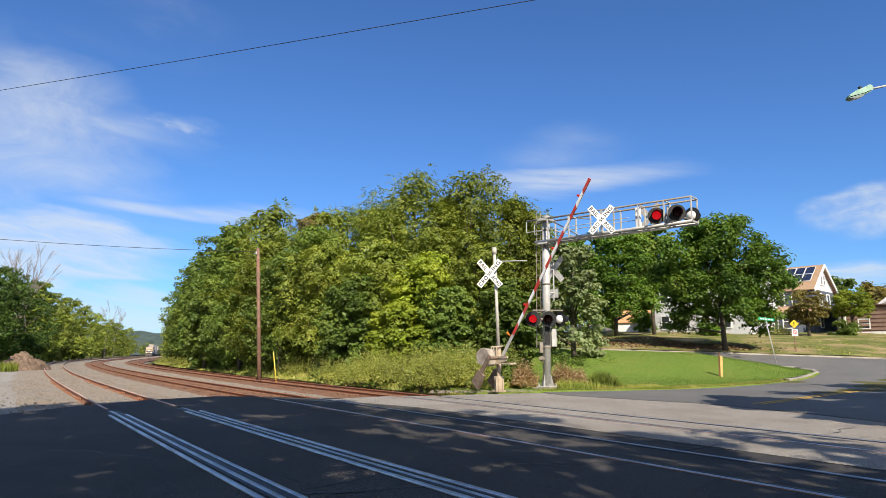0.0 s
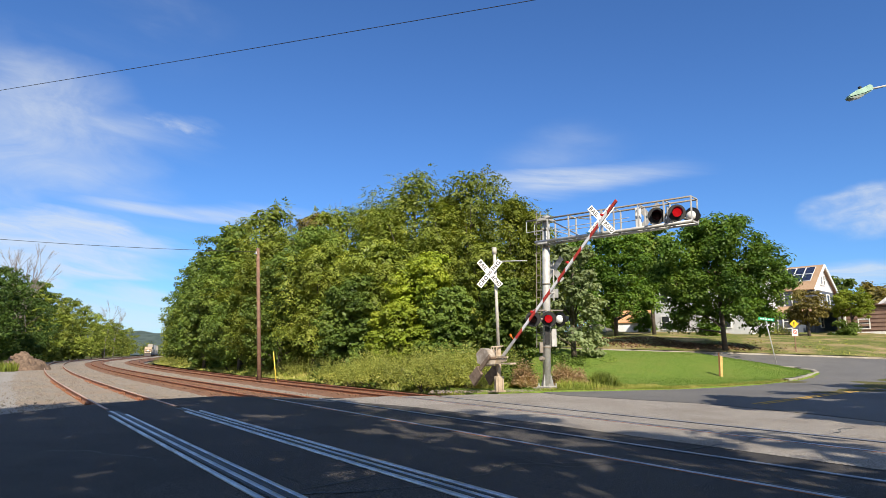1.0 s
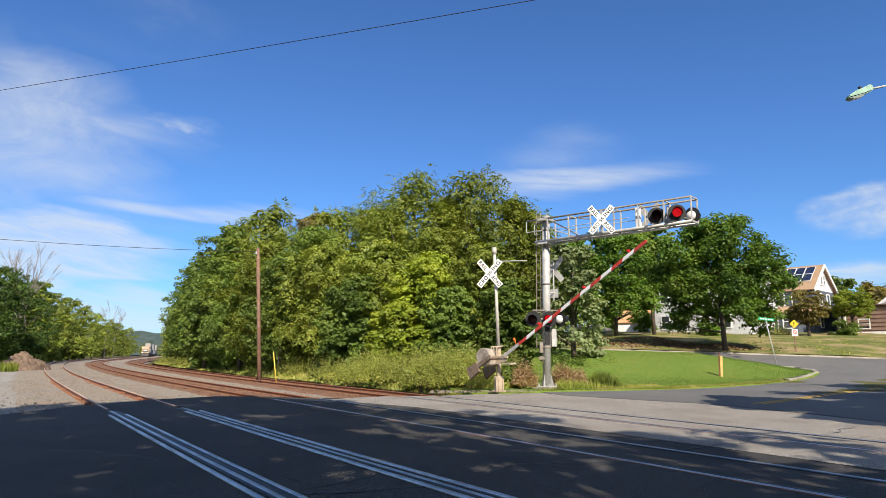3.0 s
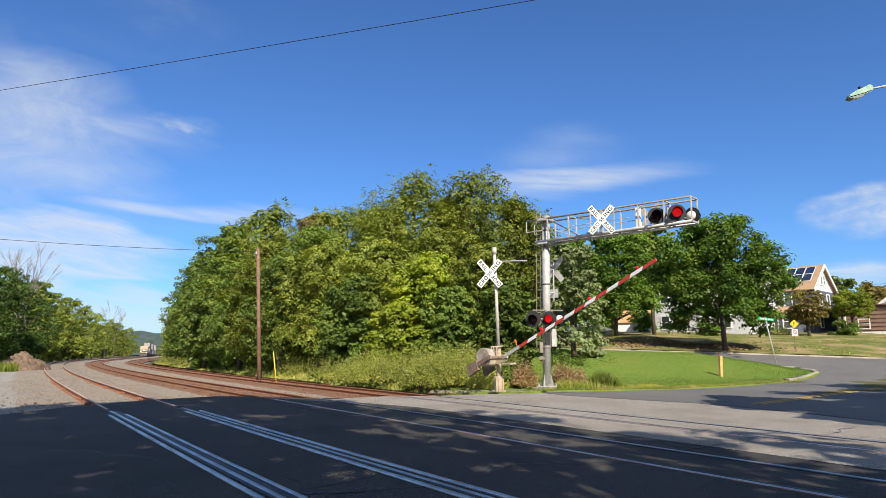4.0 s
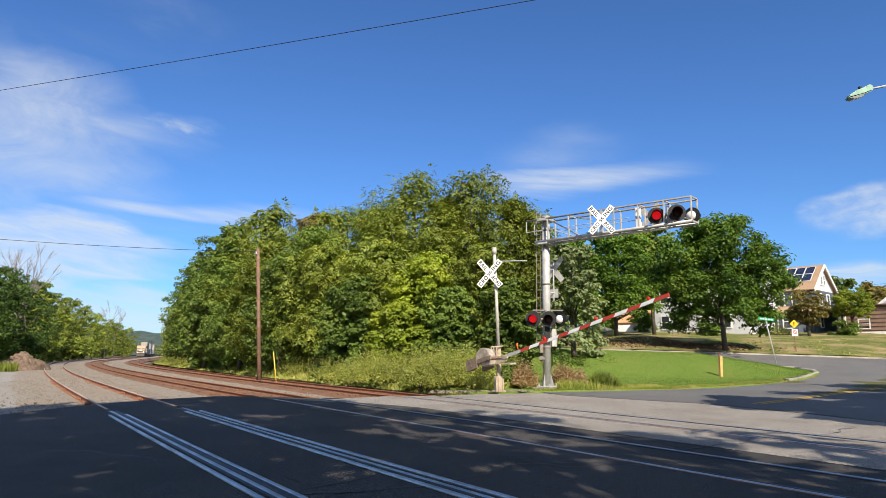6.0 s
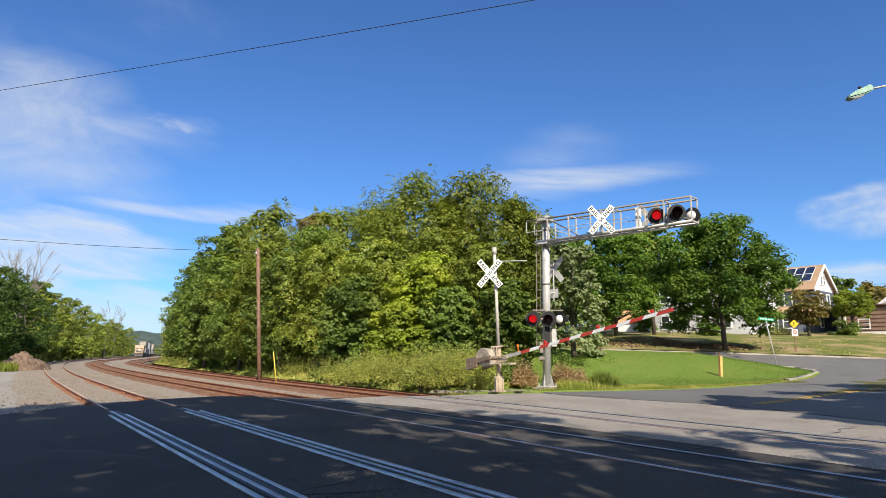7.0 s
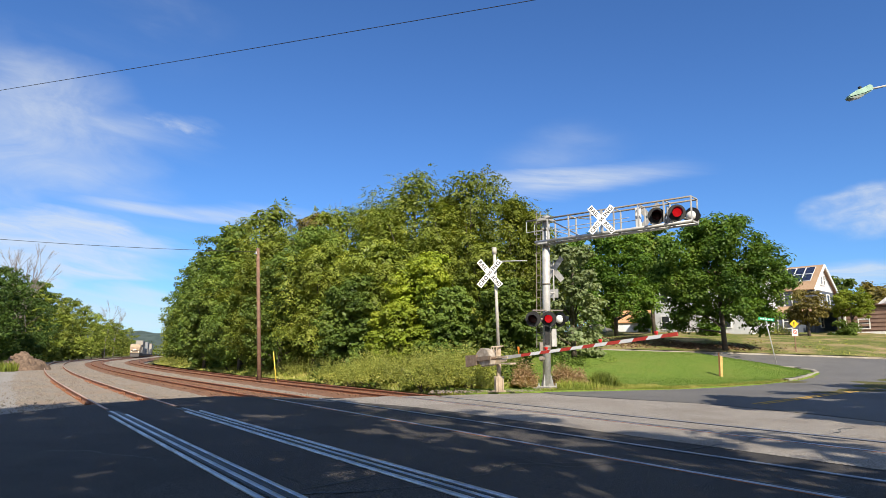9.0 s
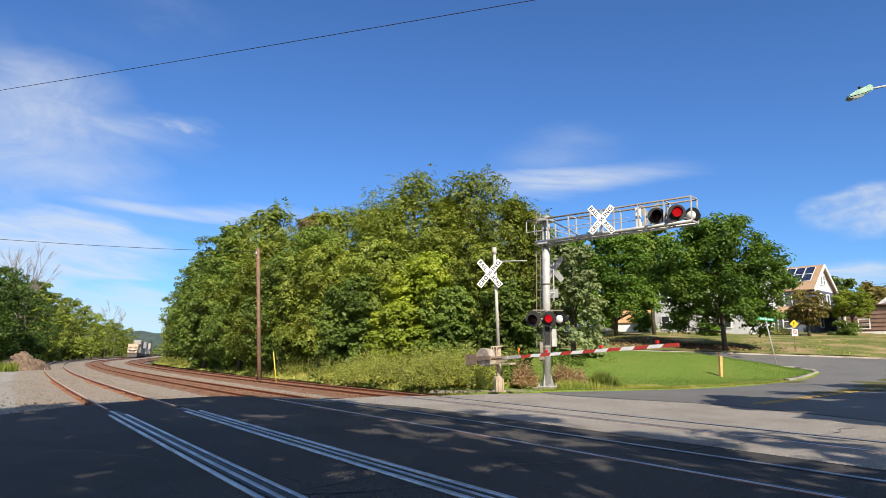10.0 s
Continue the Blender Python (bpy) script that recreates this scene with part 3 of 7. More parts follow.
def build_ballast():
    prof_u = [-8.8, -7.5, -6.9, -3.3, -2.6, -1.6, -0.2, 0.9, 1.7, 2.2, 3.0, 4.2, 5.6, 6.6, 8.4]
    prof_z = [-0.42, -0.20, -0.135, -0.14, -0.30, -0.27, -0.27, -0.27, -0.29, -0.31, -0.28, -0.28, -0.29, -0.42, -0.80]
    V, F = track_strip(MAIN_1, 2, 420, np.interp(np.linspace(0, 14, 57), np.arange(15), prof_u), np.interp(np.linspace(0, 14, 57), np.arange(15), prof_z), 0.9)
    for i in range(len(V)):
        if V[i, 1] < 70:
            V[i, 2] += 0.035 * noise.noise((V[i, 0] * 2.2, V[i, 1] * 2.2, 0)) + 0.02 * noise.noise((V[i, 0] * 6, V[i, 1] * 6, 5))
    tagged(array_mesh("ballast_bed", V, F, BALLAST), "tan and rust-stained crushed stone ballast under the rails", "ballast", kind="structure")
    for line, z_, c in ((MAIN_1, -0.228, 0.043), (MAIN_2, -0.238, 0.045)):
        us = np.linspace(-1.62, 1.62, 14)
        V, F = track_strip(line, 10, 420, us, z_ - us / 1.5 * c - 0.42 * np.clip(np.abs(us) - 1.22, 0, 1), 0.5)
        for i in range(len(V)):
            if V[i, 1] < 60:
                V[i, 2] += 0.02 * noise.noise((V[i, 0] * 4, V[i, 1] * 4, 8))
        tagged(array_mesh("track_bed", V, F, BALLAST_RUST), "rust-brown stained ballast between the main line rails", "ballast", kind="structure")
    V, F = track_strip(SIDING, -10, 62, np.linspace(-60, -1.4, 90), np.concatenate([np.full(78, -0.03), np.linspace(-0.03, -0.13, 12)]), 0.7)
    for i in range(len(V)):
        V[i, 2] += 0.03 * noise.noise((V[i, 0] * 0.7, V[i, 1] * 0.7, 0)) - 0.05
    E = np.array(PAVE_EDGE)
    V[:, 2] -= 0.12 * np.clip((np.interp(V[:, 0], E[:, 0], E[:, 1]) - V[:, 1]) / 0.6, 0, 1)
    tagged(array_mesh("gravel_lot", V, F, LOT), "pale sandy gravel lot beside the siding", "gravel lot", kind="structure")
    V, F = track_strip(MAIN_2, 14, 420, np.linspace(2.9, 30, 40), np.concatenate([np.linspace(-0.36, -0.25, 8), np.linspace(-0.25, 0.05, 32)]), 1.0)
    for i in range(len(V)):
        V[i, 2] += 0.12 * noise.noise((V[i, 0] * 0.4, V[i, 1] * 0.4, 0))
    tagged(array_mesh("verge", V, F, SOIL), "rough weedy verge between track and wood", "verge", kind="structure")
    # loose stones on top, where the camera is near
    rng = np.random.default_rng(5)
    oc = np.array([(1, 0, 0), (-1, 0, 0), (0, 1, 0), (0, -1, 0), (0, 0, 1), (0, 0, -1)], float)
    of = np.array([(0, 2, 4), (2, 1, 4), (1, 3, 4), (3, 0, 4), (2, 0, 5), (1, 2, 5), (3, 1, 5), (0, 3, 5)])

    def scatter(name, n, line, s0, s1, u0, u1, z_of, size, label, category="stones", material=STONE):
        s = s0 + (s1 - s0) * rng.random(n) ** 1.6
        u = rng.uniform(u0, u1, n)
        X, Y, hd = line
        h = np.interp(s, STEPS, hd)
        x = np.interp(s, STEPS, X) + u * np.cos(h)
        y = np.interp(s, STEPS, Y) - u * np.sin(h)
        r = size * rng.uniform(0.6, 1.5, n)
        V = oc[None] * r[:, None, None] * rng.uniform(0.6, 1.3, (n, 6, 1))
        V = V + np.stack([x, y, z_of(u) + r * 0.2], 1)[:, None]
        V += rng.normal(0, 0.15, V.shape) * r[:, None, None]
        F = of[None] + (np.arange(n) * 6)[:, None, None]
        tagged(array_mesh(name, V.reshape(-1, 3), F.reshape(-1, 3), material), label, category, kind="stuff")

    scatter("rusty_stones", 3500, MAIN_1, 22, 60, -1.3, 1.3, lambda u: -0.228 - u * 0.029, 0.024, "rust-stained stones between the rails", material=STONE_RUST)
    scatter("rusty_stones", 2500, MAIN_2, 24, 60, -1.3, 1.3, lambda u: -0.238 - u * 0.03, 0.024, "rust-stained stones between the far rails", material=STONE_RUST)
    scatter("ballast_stones", 9000, MAIN_1, 17, 60, -6.5, 6.4, lambda u: np.interp(u, prof_u, prof_z), 0.023, "loose angular tan ballast stones between the rails")
    scatter("lot_stones", 2600, SIDING, 15, 40, -6.0, -1.5, lambda u: u * 0 - 0.08, 0.02, "loose pale gravel along the siding")
    n = 700
    x, y = rng.uniform(-0.5, 6.5, n), rng.uniform(0, 1, n)
    y = 22.4 + 0.28 * x + y * 1.6
    r = 0.02 * rng.uniform(0.6, 1.6, n)
    V = oc[None] * r[:, None, None] + np.stack([x, y, land_z(x, y) + 0.02], 1)[:, None]
    F = of[None] + (np.arange(n) * 6)[:, None, None]
    tagged(array_mesh("roadside_stones", V.reshape(-1, 3), F.reshape(-1, 3), STONE), "loose grey stones round the signal bases", "stones", kind="stuff")


# ---- tracks ----
RAIL_PROFILE = [(-0.07, -0.165), (0.07, -0.165), (0.07, -0.15), (0.012, -0.135), (0.010, -0.045), (0.036, -0.03), (0.036, -0.006), (0.024, 0.0), (-0.024, 0.0), (-0.036, -0.006), (-0.036, -0.03), (-0.010, -0.045), (-0.012, -0.135), (-0.07, -0.15)]


def sweep(name, line, s0, s1, u, z, profile, material, parent, label="", step=1.0, top=None):
    X, Y, hd = line
    S = np.arange(s0, s1 + 0.01, step)
    n, k = len(S), len(profile)
    h = np.interp(S, STEPS, hd)
    P = np.array(profile)
    off = u + P[:, 0]
    vx = np.interp(S, STEPS, X)[:, None] + off[None] * np.cos(h)[:, None]
    vy = np.interp(S, STEPS, Y)[:, None] - off[None] * np.sin(h)[:, None]
    vz = np.broadcast_to((z + P[:, 1])[None], vx.shape)
    V = np.stack([vx.ravel(), vy.ravel(), vz.ravel()], 1)
    i, j = np.meshgrid(np.arange(n - 1), np.arange(k), indexing="ij")
    i, j = i.ravel(), j.ravel()
    F = np.stack([i * k + j, i * k + (j + 1) % k, (i + 1) * k + (j + 1) % k, (i + 1) * k + j], 1)
    ob = array_mesh(name, V, F, [material] if top is None else [material, top], parent, label)
    if top is not None:
        ob.data.polygons.foreach_set("material_index", np.where((j >= 6) & (j <= 8), 1, 0).astype(np.int32))
    return ob


def build_track(line, key, label, ties_from, ties_to, polished, pave_end, guards):
    z0, cant = TRACK_Z[key]
    base = empty("railway_track", Matrix(), label, "railway track", "railway tracks")
    for side in (-1, 1):
        z = z0 - side * cant / 2
        sweep("rail", line, -44, pave_end, side * 0.7525, z + 0.006, RAIL_PROFILE, RUST, base, "rail with a worn bright head", 1.0, RAIL_STEEL)
        sweep("rail", line, pave_end + 0.01, 520, side * 0.7525, z + 0.006, RAIL_PROFILE, RUST, base, "rust-brown rail", 1.0, polished)
        for du, w in ((-side * 0.085, 0.05), (side * 0.055, 0.02)) if guards else ((-side * 0.075, 0.034),):
            sweep("flangeway", line, -44, pave_end, side * 0.7525 + du, z, [(-w, -0.03), (w, -0.03), (w, 0.0035), (-w, 0.0035)], TAR, base, "dark gap beside the rail", 1.0)
        if guards:
            for du in (-0.155, 0.155):
                sweep("guard_bar", line, -44, pave_end - 1.2, side * 0.7525 + du, z, [(-0.028, -0.03), (0.028, -0.03), (0.028, 0.006), (0.020, 0.011), (-0.020, 0.011), (-0.028, 0.006)], RAIL_STEEL, base, "bright worn steel bar along the rail", 1.0)
    X, Y, hd = line
    if guards:
        for side, places in ((-1, (19.6, 22.0, 24.4, 30.0, 36.0)), (1, (19.9, 23.2, 26.6, 31.0, 37.5))):
            for s in places:
                h = float(np.interp(s, STEPS, hd))
                bm = bmesh.new()
                for du in (-0.05, 0.05):
                    add_box(bm, (0.035, 0.75, 0.085), pose(du, 0, -0.085), 0.006)
                    for k in (-0.26, -0.09, 0.09, 0.26):
                        add_tube(bm, (du * 1.3, k, -0.085), (du * 2.0, k, -0.085), 0.022, 0.022, 6)
                add_box(bm, (0.34, 0.22, 0.03), pose(0, 0, -0.150))
                j = part("joint_bar", bm, RUST, base, "bolted rusty joint bar")
                j.matrix_basis = pose(float(np.interp(s, STEPS, X)) + side * 0.7525 * math.cos(h), float(np.interp(s, STEPS, Y)) - side * 0.7525 * math.sin(h), z0, 0, 0, math.degrees(-h))
    bm = bmesh.new()
    add_box(bm, (2.6, 0.23, 0.18), Matrix(), 0.012)
    me = bpy.data.meshes.new("tie")
    bm.to_mesh(me)
    bm.free()
    me.materials.append(TIE)
    s, rnd, far = ties_from, random.Random(len(label)), []
    while s < ties_to:
        x, y, h = np.interp(s, STEPS, X), np.interp(s, STEPS, Y), np.interp(s, STEPS, hd)
        m = pose(x + rnd.uniform(-0.05, 0.05), y, z0 - 0.165 - 0.078, 0, math.degrees(math.atan(cant / 1.5)), math.degrees(-h) + rnd.uniform(-1.2, 1.2))
        if s < ties_from + 46:
            ob = new("tie", me)
            ob.parent = base
            ob.matrix_basis = m
        else:
            far.append(m)
        s += 0.56
    if far:
        bm = bmesh.new()
        for m in far:
            bm.from_mesh(me)
            bm.verts.ensure_lookup_table()
            bmesh.ops.transform(bm, matrix=m, verts=bm.verts[-len(me.vertices):])
        tagged(part("far_ties", bm, TIE, base), kind="stuff")
    plate = bmesh.new()
    add_box(plate, (0.30, 0.19, 0.03), Matrix(), 0.006)
    add_box(plate, (0.05, 0.06, 0.08), pose(0.10, 0.03, 0.02))
    add_box(plate, (0.05, 0.06, 0.08), pose(-0.10, -0.03, 0.02))
    pm = bpy.data.meshes.new("tie_plate")
    plate.to_mesh(pm)
    plate.free()
    pm.materials.append(RUST)
    s = ties_from
    for k in range(40):
        x, y, h = np.interp(s, STEPS, X), np.interp(s, STEPS, Y), np.interp(s, STEPS, hd)
        for side in (-1, 1):
            ob = new("tie_plate", pm)
            ob.parent = base
            ob.matrix_basis = pose(x + side * 0.7525 * math.cos(h), y - side * 0.7525 * math.sin(h), z0 - 0.158, 0, 0, math.degrees(-h))
        s += 0.56
    return base


build_ground()
build_roads()
build_ballast()
build_track(SIDING, "s", "rusty siding track running into dark asphalt between steel bars", 17.6, 90, RUST_WORN, 18.5, True)
build_track(MAIN_1, "1", "curving main line track with rust-brown rails and ties", 24.5, 110, RUST, 24.0, False)
build_track(MAIN_2, "2", "far main line track with rust-brown rails on pale ballast", 27.0, 110, RUST, 25.0, False)
kerb(KERB_LINE[5:12], "kerb_lawn", "weathered concrete kerb round the lawn corner", 0.34)
kerb(BANK_LINE, "kerb_bank", "old concrete kerb at the foot of the bank", 0.14, 0.08)


# ---- level crossing equipment ----
def text_mesh(body, width, height, name, material, parent, m, label=""):
    """Words in block letters, drawn out to a given width and height."""
    cu = bpy.data.curves.new(name, "FONT")
    cu.body, cu.size, cu.align_x, cu.align_y, cu.extrude, cu.offset, cu.space_character = body, 1.0, "LEFT", "BOTTOM_BASELINE", 0.0015, 0.018, 1.12
    tmp = new("tmp", cu)
    bpy.context.view_layer.update()
    me = bpy.data.meshes.new_from_object(tmp.evaluated_get(bpy.context.evaluated_depsgraph_get()))
    bpy.data.objects.remove(tmp)
    P = np.array([v.co for v in me.vertices])
    lo, hi = P.min(0), P.max(0)
    me.transform(Matrix.Diagonal((width / (hi[0] - lo[0]), height / (hi[1] - lo[1]), 1, 1)) @ Matrix.Translation((-(lo[0] + hi[0]) / 2, -(lo[1] + hi[1]) / 2, 0)))
    ob = link_mesh(name, me, material, parent, label)
    ob.matrix_basis = m
    return ob


def crossbuck(parent, m, blade=1.22, wide=0.22, plain=False):
    """Two crossed blades with their words; m turns local -y to the reader."""
    h = wide * 0.66
    for ang, words, depth in ((-50, (("RAIL", -0.37, 0.40, h), ("ROAD", 0.37, 0.43, h)), 0.0), (50, (("CRO", -0.355, 0.43, h), ("SS", 0.0, 0.20, h * 0.7), ("ING", 0.36, 0.40, h)), -0.014)):
        b = box_part("blade", (blade, 0.008, wide), m @ pose(0, depth, 0) @ pose(0, 0, 0, 0, -ang, 0), GALV if plain else WHITE_SIGN, parent, 0.003)
        if not plain:
            for w, at_, wd, ht in words:
                text_mesh(w, wd, ht, "lettering", BLACK, b, m @ pose(0, depth - 0.007, 0) @ pose(0, 0, 0, 0, -ang, 0) @ pose(at_ * blade / 1.22, 0, 0, 90, 0, 0), "black capital letters")


LAMP_ROTORS = []


def flasher(parent, m, phase, lit=True, hub=True):
    """A round signal lamp facing local -y: backing plate, housing, hood, and an added two-faced lens disc, turned over
    to imitate flashing.
    """
    bm = bmesh.new()
    bmesh.ops.create_cone(bm, cap_ends=True, segments=40, radius1=0.30, radius2=0.30, depth=0.012, matrix=m @ pose(0, 0.02, 0, 90, 0, 0))
    unit = part("lamp_backing", bm, BLACK, parent, "round black backing plate")
    bm = bmesh.new()
    bmesh.ops.create_cone(bm, cap_ends=False, segments=28, radius1=0.165, radius2=0.165, depth=0.10, matrix=m @ pose(0, -0.03, 0, 90, 0, 0))
    part("lens_ring", bm, BLACK, unit, "", True)
    bm = bmesh.new()
    k = 18
    rows = []
    for r_ in (0.175, 0.163):
        a_ = [bm.verts.new(m @ Vector((r_ * math.sin(t), 0.0, r_ * math.cos(t)))) for t in np.linspace(-2.1, 2.1, k)]
        b_ = [bm.verts.new(m @ Vector((r_ * math.sin(t) * 1.03, -0.13 - 0.26 * (0.5 + 0.5 * math.cos(t * 0.95)), r_ * math.cos(t) * 1.0 - 0.02))) for t in np.linspace(-2.1, 2.1, k)]
        rows.append((a_, b_))
        for i in range(k - 1):
            bm.faces.new((a_[i], a_[i + 1], b_[i + 1], b_[i]))
    for i in range(k - 1):
        bm.faces.new((rows[0][1][i], rows[0][1][i + 1], rows[1][1][i + 1], rows[1][1][i]))
    part("hood", bm, BLACK, unit, "", True)
    bm = bmesh.new()
    bmesh.ops.create_uvsphere(bm, u_segments=24, v_segments=12, radius=0.17, matrix=m @ pose(0, 0.06, 0) @ Matrix.Diagonal((1, 0.8, 1, 1)))
    bmesh.ops.delete(bm, geom=[v for v in bm.verts if (m.inverted() @ v.co).y < 0.028], context="VERTS")
    part("lamp_back", bm, GALV if lit else WHITE, unit, "", True)
    # two-faced stand-in lens: a shallow dome on both sides, one dark, one glowing
    bm = bmesh.new()
    bmesh.ops.create_uvsphere(bm, u_segments=28, v_segments=14, radius=0.15, matrix=Matrix.Diagonal((1, 0.24, 1, 1)))
    for f in bm.faces:
        f.material_index = 1 if f.calc_center_median().y < 0 else 0
    rotor = part("lens", bm, [RED_DARK, RED_LIT], unit, "two-faced red lens disc, turned over to imitate flashing", True)
    rotor.matrix_basis = m @ pose(0, -0.035, 0)
    LAMP_ROTORS.append((rotor, m @ pose(0, -0.035, 0), phase if lit else None))
    return unit


ARM_AZ = -53.0
GATE = Vector((2.03, 23.08, -0.13))
PIVOT = Vector((0.10, -0.02, 1.23))
MAST = Vector((4.07, 24.86, -0.13))


def build_gate():
    g = empty("crossing_gate", Matrix.Translation(GATE), "crossing gate with cream mechanism and striped arm coming down", "crossing gate")
    bm = bmesh.new()
    add_box(bm, (0.36, 0.36, 0.06), pose(0, 0, 0.05, 0, 0, -53), 0.01)
    add_box(bm, (0.26, 0.26, 0.50), pose(0, 0, 0.32, 0, 0, -53), 0.015)
    add_tube(bm, (-0.10, -0.16, 0.02), (-0.10, -0.16, 0.55), 0.035)
    add_tube(bm, (0.13, -0.10, 0.02), (0.13, -0.10, 0.55), 0.035)
    part("base", bm, CREAM, g, "cream painted steel base")
    bm = bmesh.new()
    add_tube(bm, (0, 0, 0.02), (0, 0, 1.62), 0.085, seg=16)
    part("lower_post", bm, CREAM, g, "", True)
    bm = bmesh.new()
    add_tube(bm, (0, 0, 1.6), (-0.10, 0.05, 5.07), 0.06, 0.055, 16)
    add_tube(bm, (-0.10, 0.05, 5.07), (-0.105, 0.05, 5.29), 0.085, 0.085, 16)
    add_tube(bm, (-0.105, 0.05, 5.29), (-0.105, 0.05, 5.33), 0.10, 0.06, 16)
    part("mast", bm, MAST_PAINT, g, "tall off-white painted pipe", True)
    bm = bmesh.new()
    add_tube(bm, (-0.08, 0.03, 4.79), (1.10, -0.10, 4.80), 0.018)
    part("bracket_arm", bm, GALV, g, "thin side bracket")
    crossbuck(g, Matrix.Translation((-0.30, -0.12, 4.32)) @ pose(0, 0, 0, 0, 0, -8), 1.24)
    bm = bmesh.new()
    add_tube(bm, (-0.08, 0.02, 4.22), (-0.28, -0.10, 4.27), 0.03)
    add_tube(bm, (-0.08, 0.02, 4.42), (-0.28, -0.10, 4.37), 0.03)
    part("sign_clamp", bm, GALV, g)
    # gear housing, turned with the arm's line
    r = Matrix.Translation((0, 0, 0)) @ pose(0, 0, 0, 0, 0, ARM_AZ)
    bm = bmesh.new()
    prism(bm, [(-0.62, 1.05), (-0.30, 0.92), (0.05, 1.0), (0.10, 1.30), (-0.05, 1.52), (-0.45, 1.58), (-0.68, 1.38)], -0.52, -0.10, r)
    bmesh.ops.bevel(bm, geom=list(bm.edges), offset=0.02, segments=2, affect="EDGES")
    part("gear_housing", bm, HOUSING, g, "weathered grey cast gear housing")
    bm = bmesh.new()
    prism(bm, [(-0.42, 0.98), (0.45, 1.10), (0.62, 1.12), (0.62, 1.18), (0.40, 1.20), (-0.30, 1.46), (-0.50, 1.40)], -0.22, -0.16, r)
    add_box(bm, (0.80, 0.05, 0.05), r @ pose(0.42, -0.20, 1.04))
    add_box(bm, (0.62, 0.06, 0.07), r @ pose(0.40, -0.22, 1.26))
    add_box(bm, (0.06, 0.40, 0.06), r @ pose(0.70, -0.02, 1.04))
    part("arm_support", bm, CREAM, g, "cream steel support plates")
    bm = bmesh.new()
    for dx in (-0.14, 0.0, 0.14):
        add_tube(bm, r @ Vector((dx, -0.24, 1.28)), r @ Vector((dx, -0.24, 1.62)), 0.022)
        add_tube(bm, r @ Vector((dx, -0.24, 1.62)), r @ Vector((dx, 0.10, 1.66)), 0.022)
    part("clamp", bm, CREAM, g)
    # the arm: local x runs out along it from the pivot
    bm = bmesh.new()
    prism(bm, [(0.0, -0.07), (1.06, -0.05), (7.15, -0.05), (7.15, 0.05), (1.06, 0.05), (0.0, 0.07)], -0.016, 0.016)
    arm = part("gate_arm", bm, GALV, g, "grey metal spine of the striped arm")
    seg_edges = [1.05, 1.50, 1.98, 2.42, 2.90, 3.36, 3.84, 4.32, 4.80, 5.28, 5.76, 6.24, 6.72, 7.22]

    def beam(x0, x1, mi):
        bm = bmesh.new()
        sl = 0.055
        h0, h1 = 0.050, 0.050
        o0, o1 = (sl if x0 > 1.1 else 0), (sl if x1 < 7.1 else 0)
        prism(bm, [(x0 - o0, -h0), (x1 - o1, -h1), (x1 + o1, h1), (x0 + o0, h0)], -0.022, 0.022)
        part("stripe", bm, (WHITE_SIGN, RED_ARM)[mi], arm, ("white", "red")[mi] + " slanting stripe")
    for i, (x0, x1) in enumerate(zip(seg_edges[:-1], seg_edges[1:])):
        beam(x0, x1, 0 if i % 2 else 1)
    bm = bmesh.new()
    for y0, y1 in ((-0.66, -0.60), (0.10, 0.15)):
        prism(bm, [(0.12, 0.07), (-0.72, 0.10), (-0.72, -0.06), (0.12, -0.07)], y0, y1)
        prism(bm, [(-0.62, 0.17), (-1.22, 0.20), (-1.25, -0.22), (-0.66, -0.19)], y0 - 0.03, y1 + 0.03)
        for zz in (-0.08, 0.08):
            add_tube(bm, (-0.95, y0 - 0.05, zz), (-0.95, y1 + 0.05, zz), 0.03, seg=8)
    add_tube(bm, (0, -0.68, 0), (0, 0.20, 0), 0.06)
    part("counterweight", bm, WEIGHT, arm, "brown weathered counterweight plates")
    for x in (2.25, 4.55, 6.55):
        bm = bmesh.new()
        add_box(bm, (0.07, 0.05, 0.05), pose(x, 0, 0.085))
        add_tube(bm, (x, -0.05, 0.125), (x, 0.05, 0.125), 0.036, seg=16)
        part("arm_lamp", bm, RED_CAP, arm, "small red gate lamp")
    bm = bmesh.new()
    add_tube(bm, (0.92, 0.0, 0.05), (0.92, 0.0, 0.20), 0.015)
    add_box(bm, (0.07, 0.05, 0.12), pose(0.92, 0, 0.25), 0.01)
    part("marker_flag", bm, mat("orange_tape", (0.7, 0.16, 0.02), (0.8, 0.22, 0.03), 5), arm, "orange tab")
    return g, arm


CANT_AZ = -41.0
CANT_LEN = 5.92


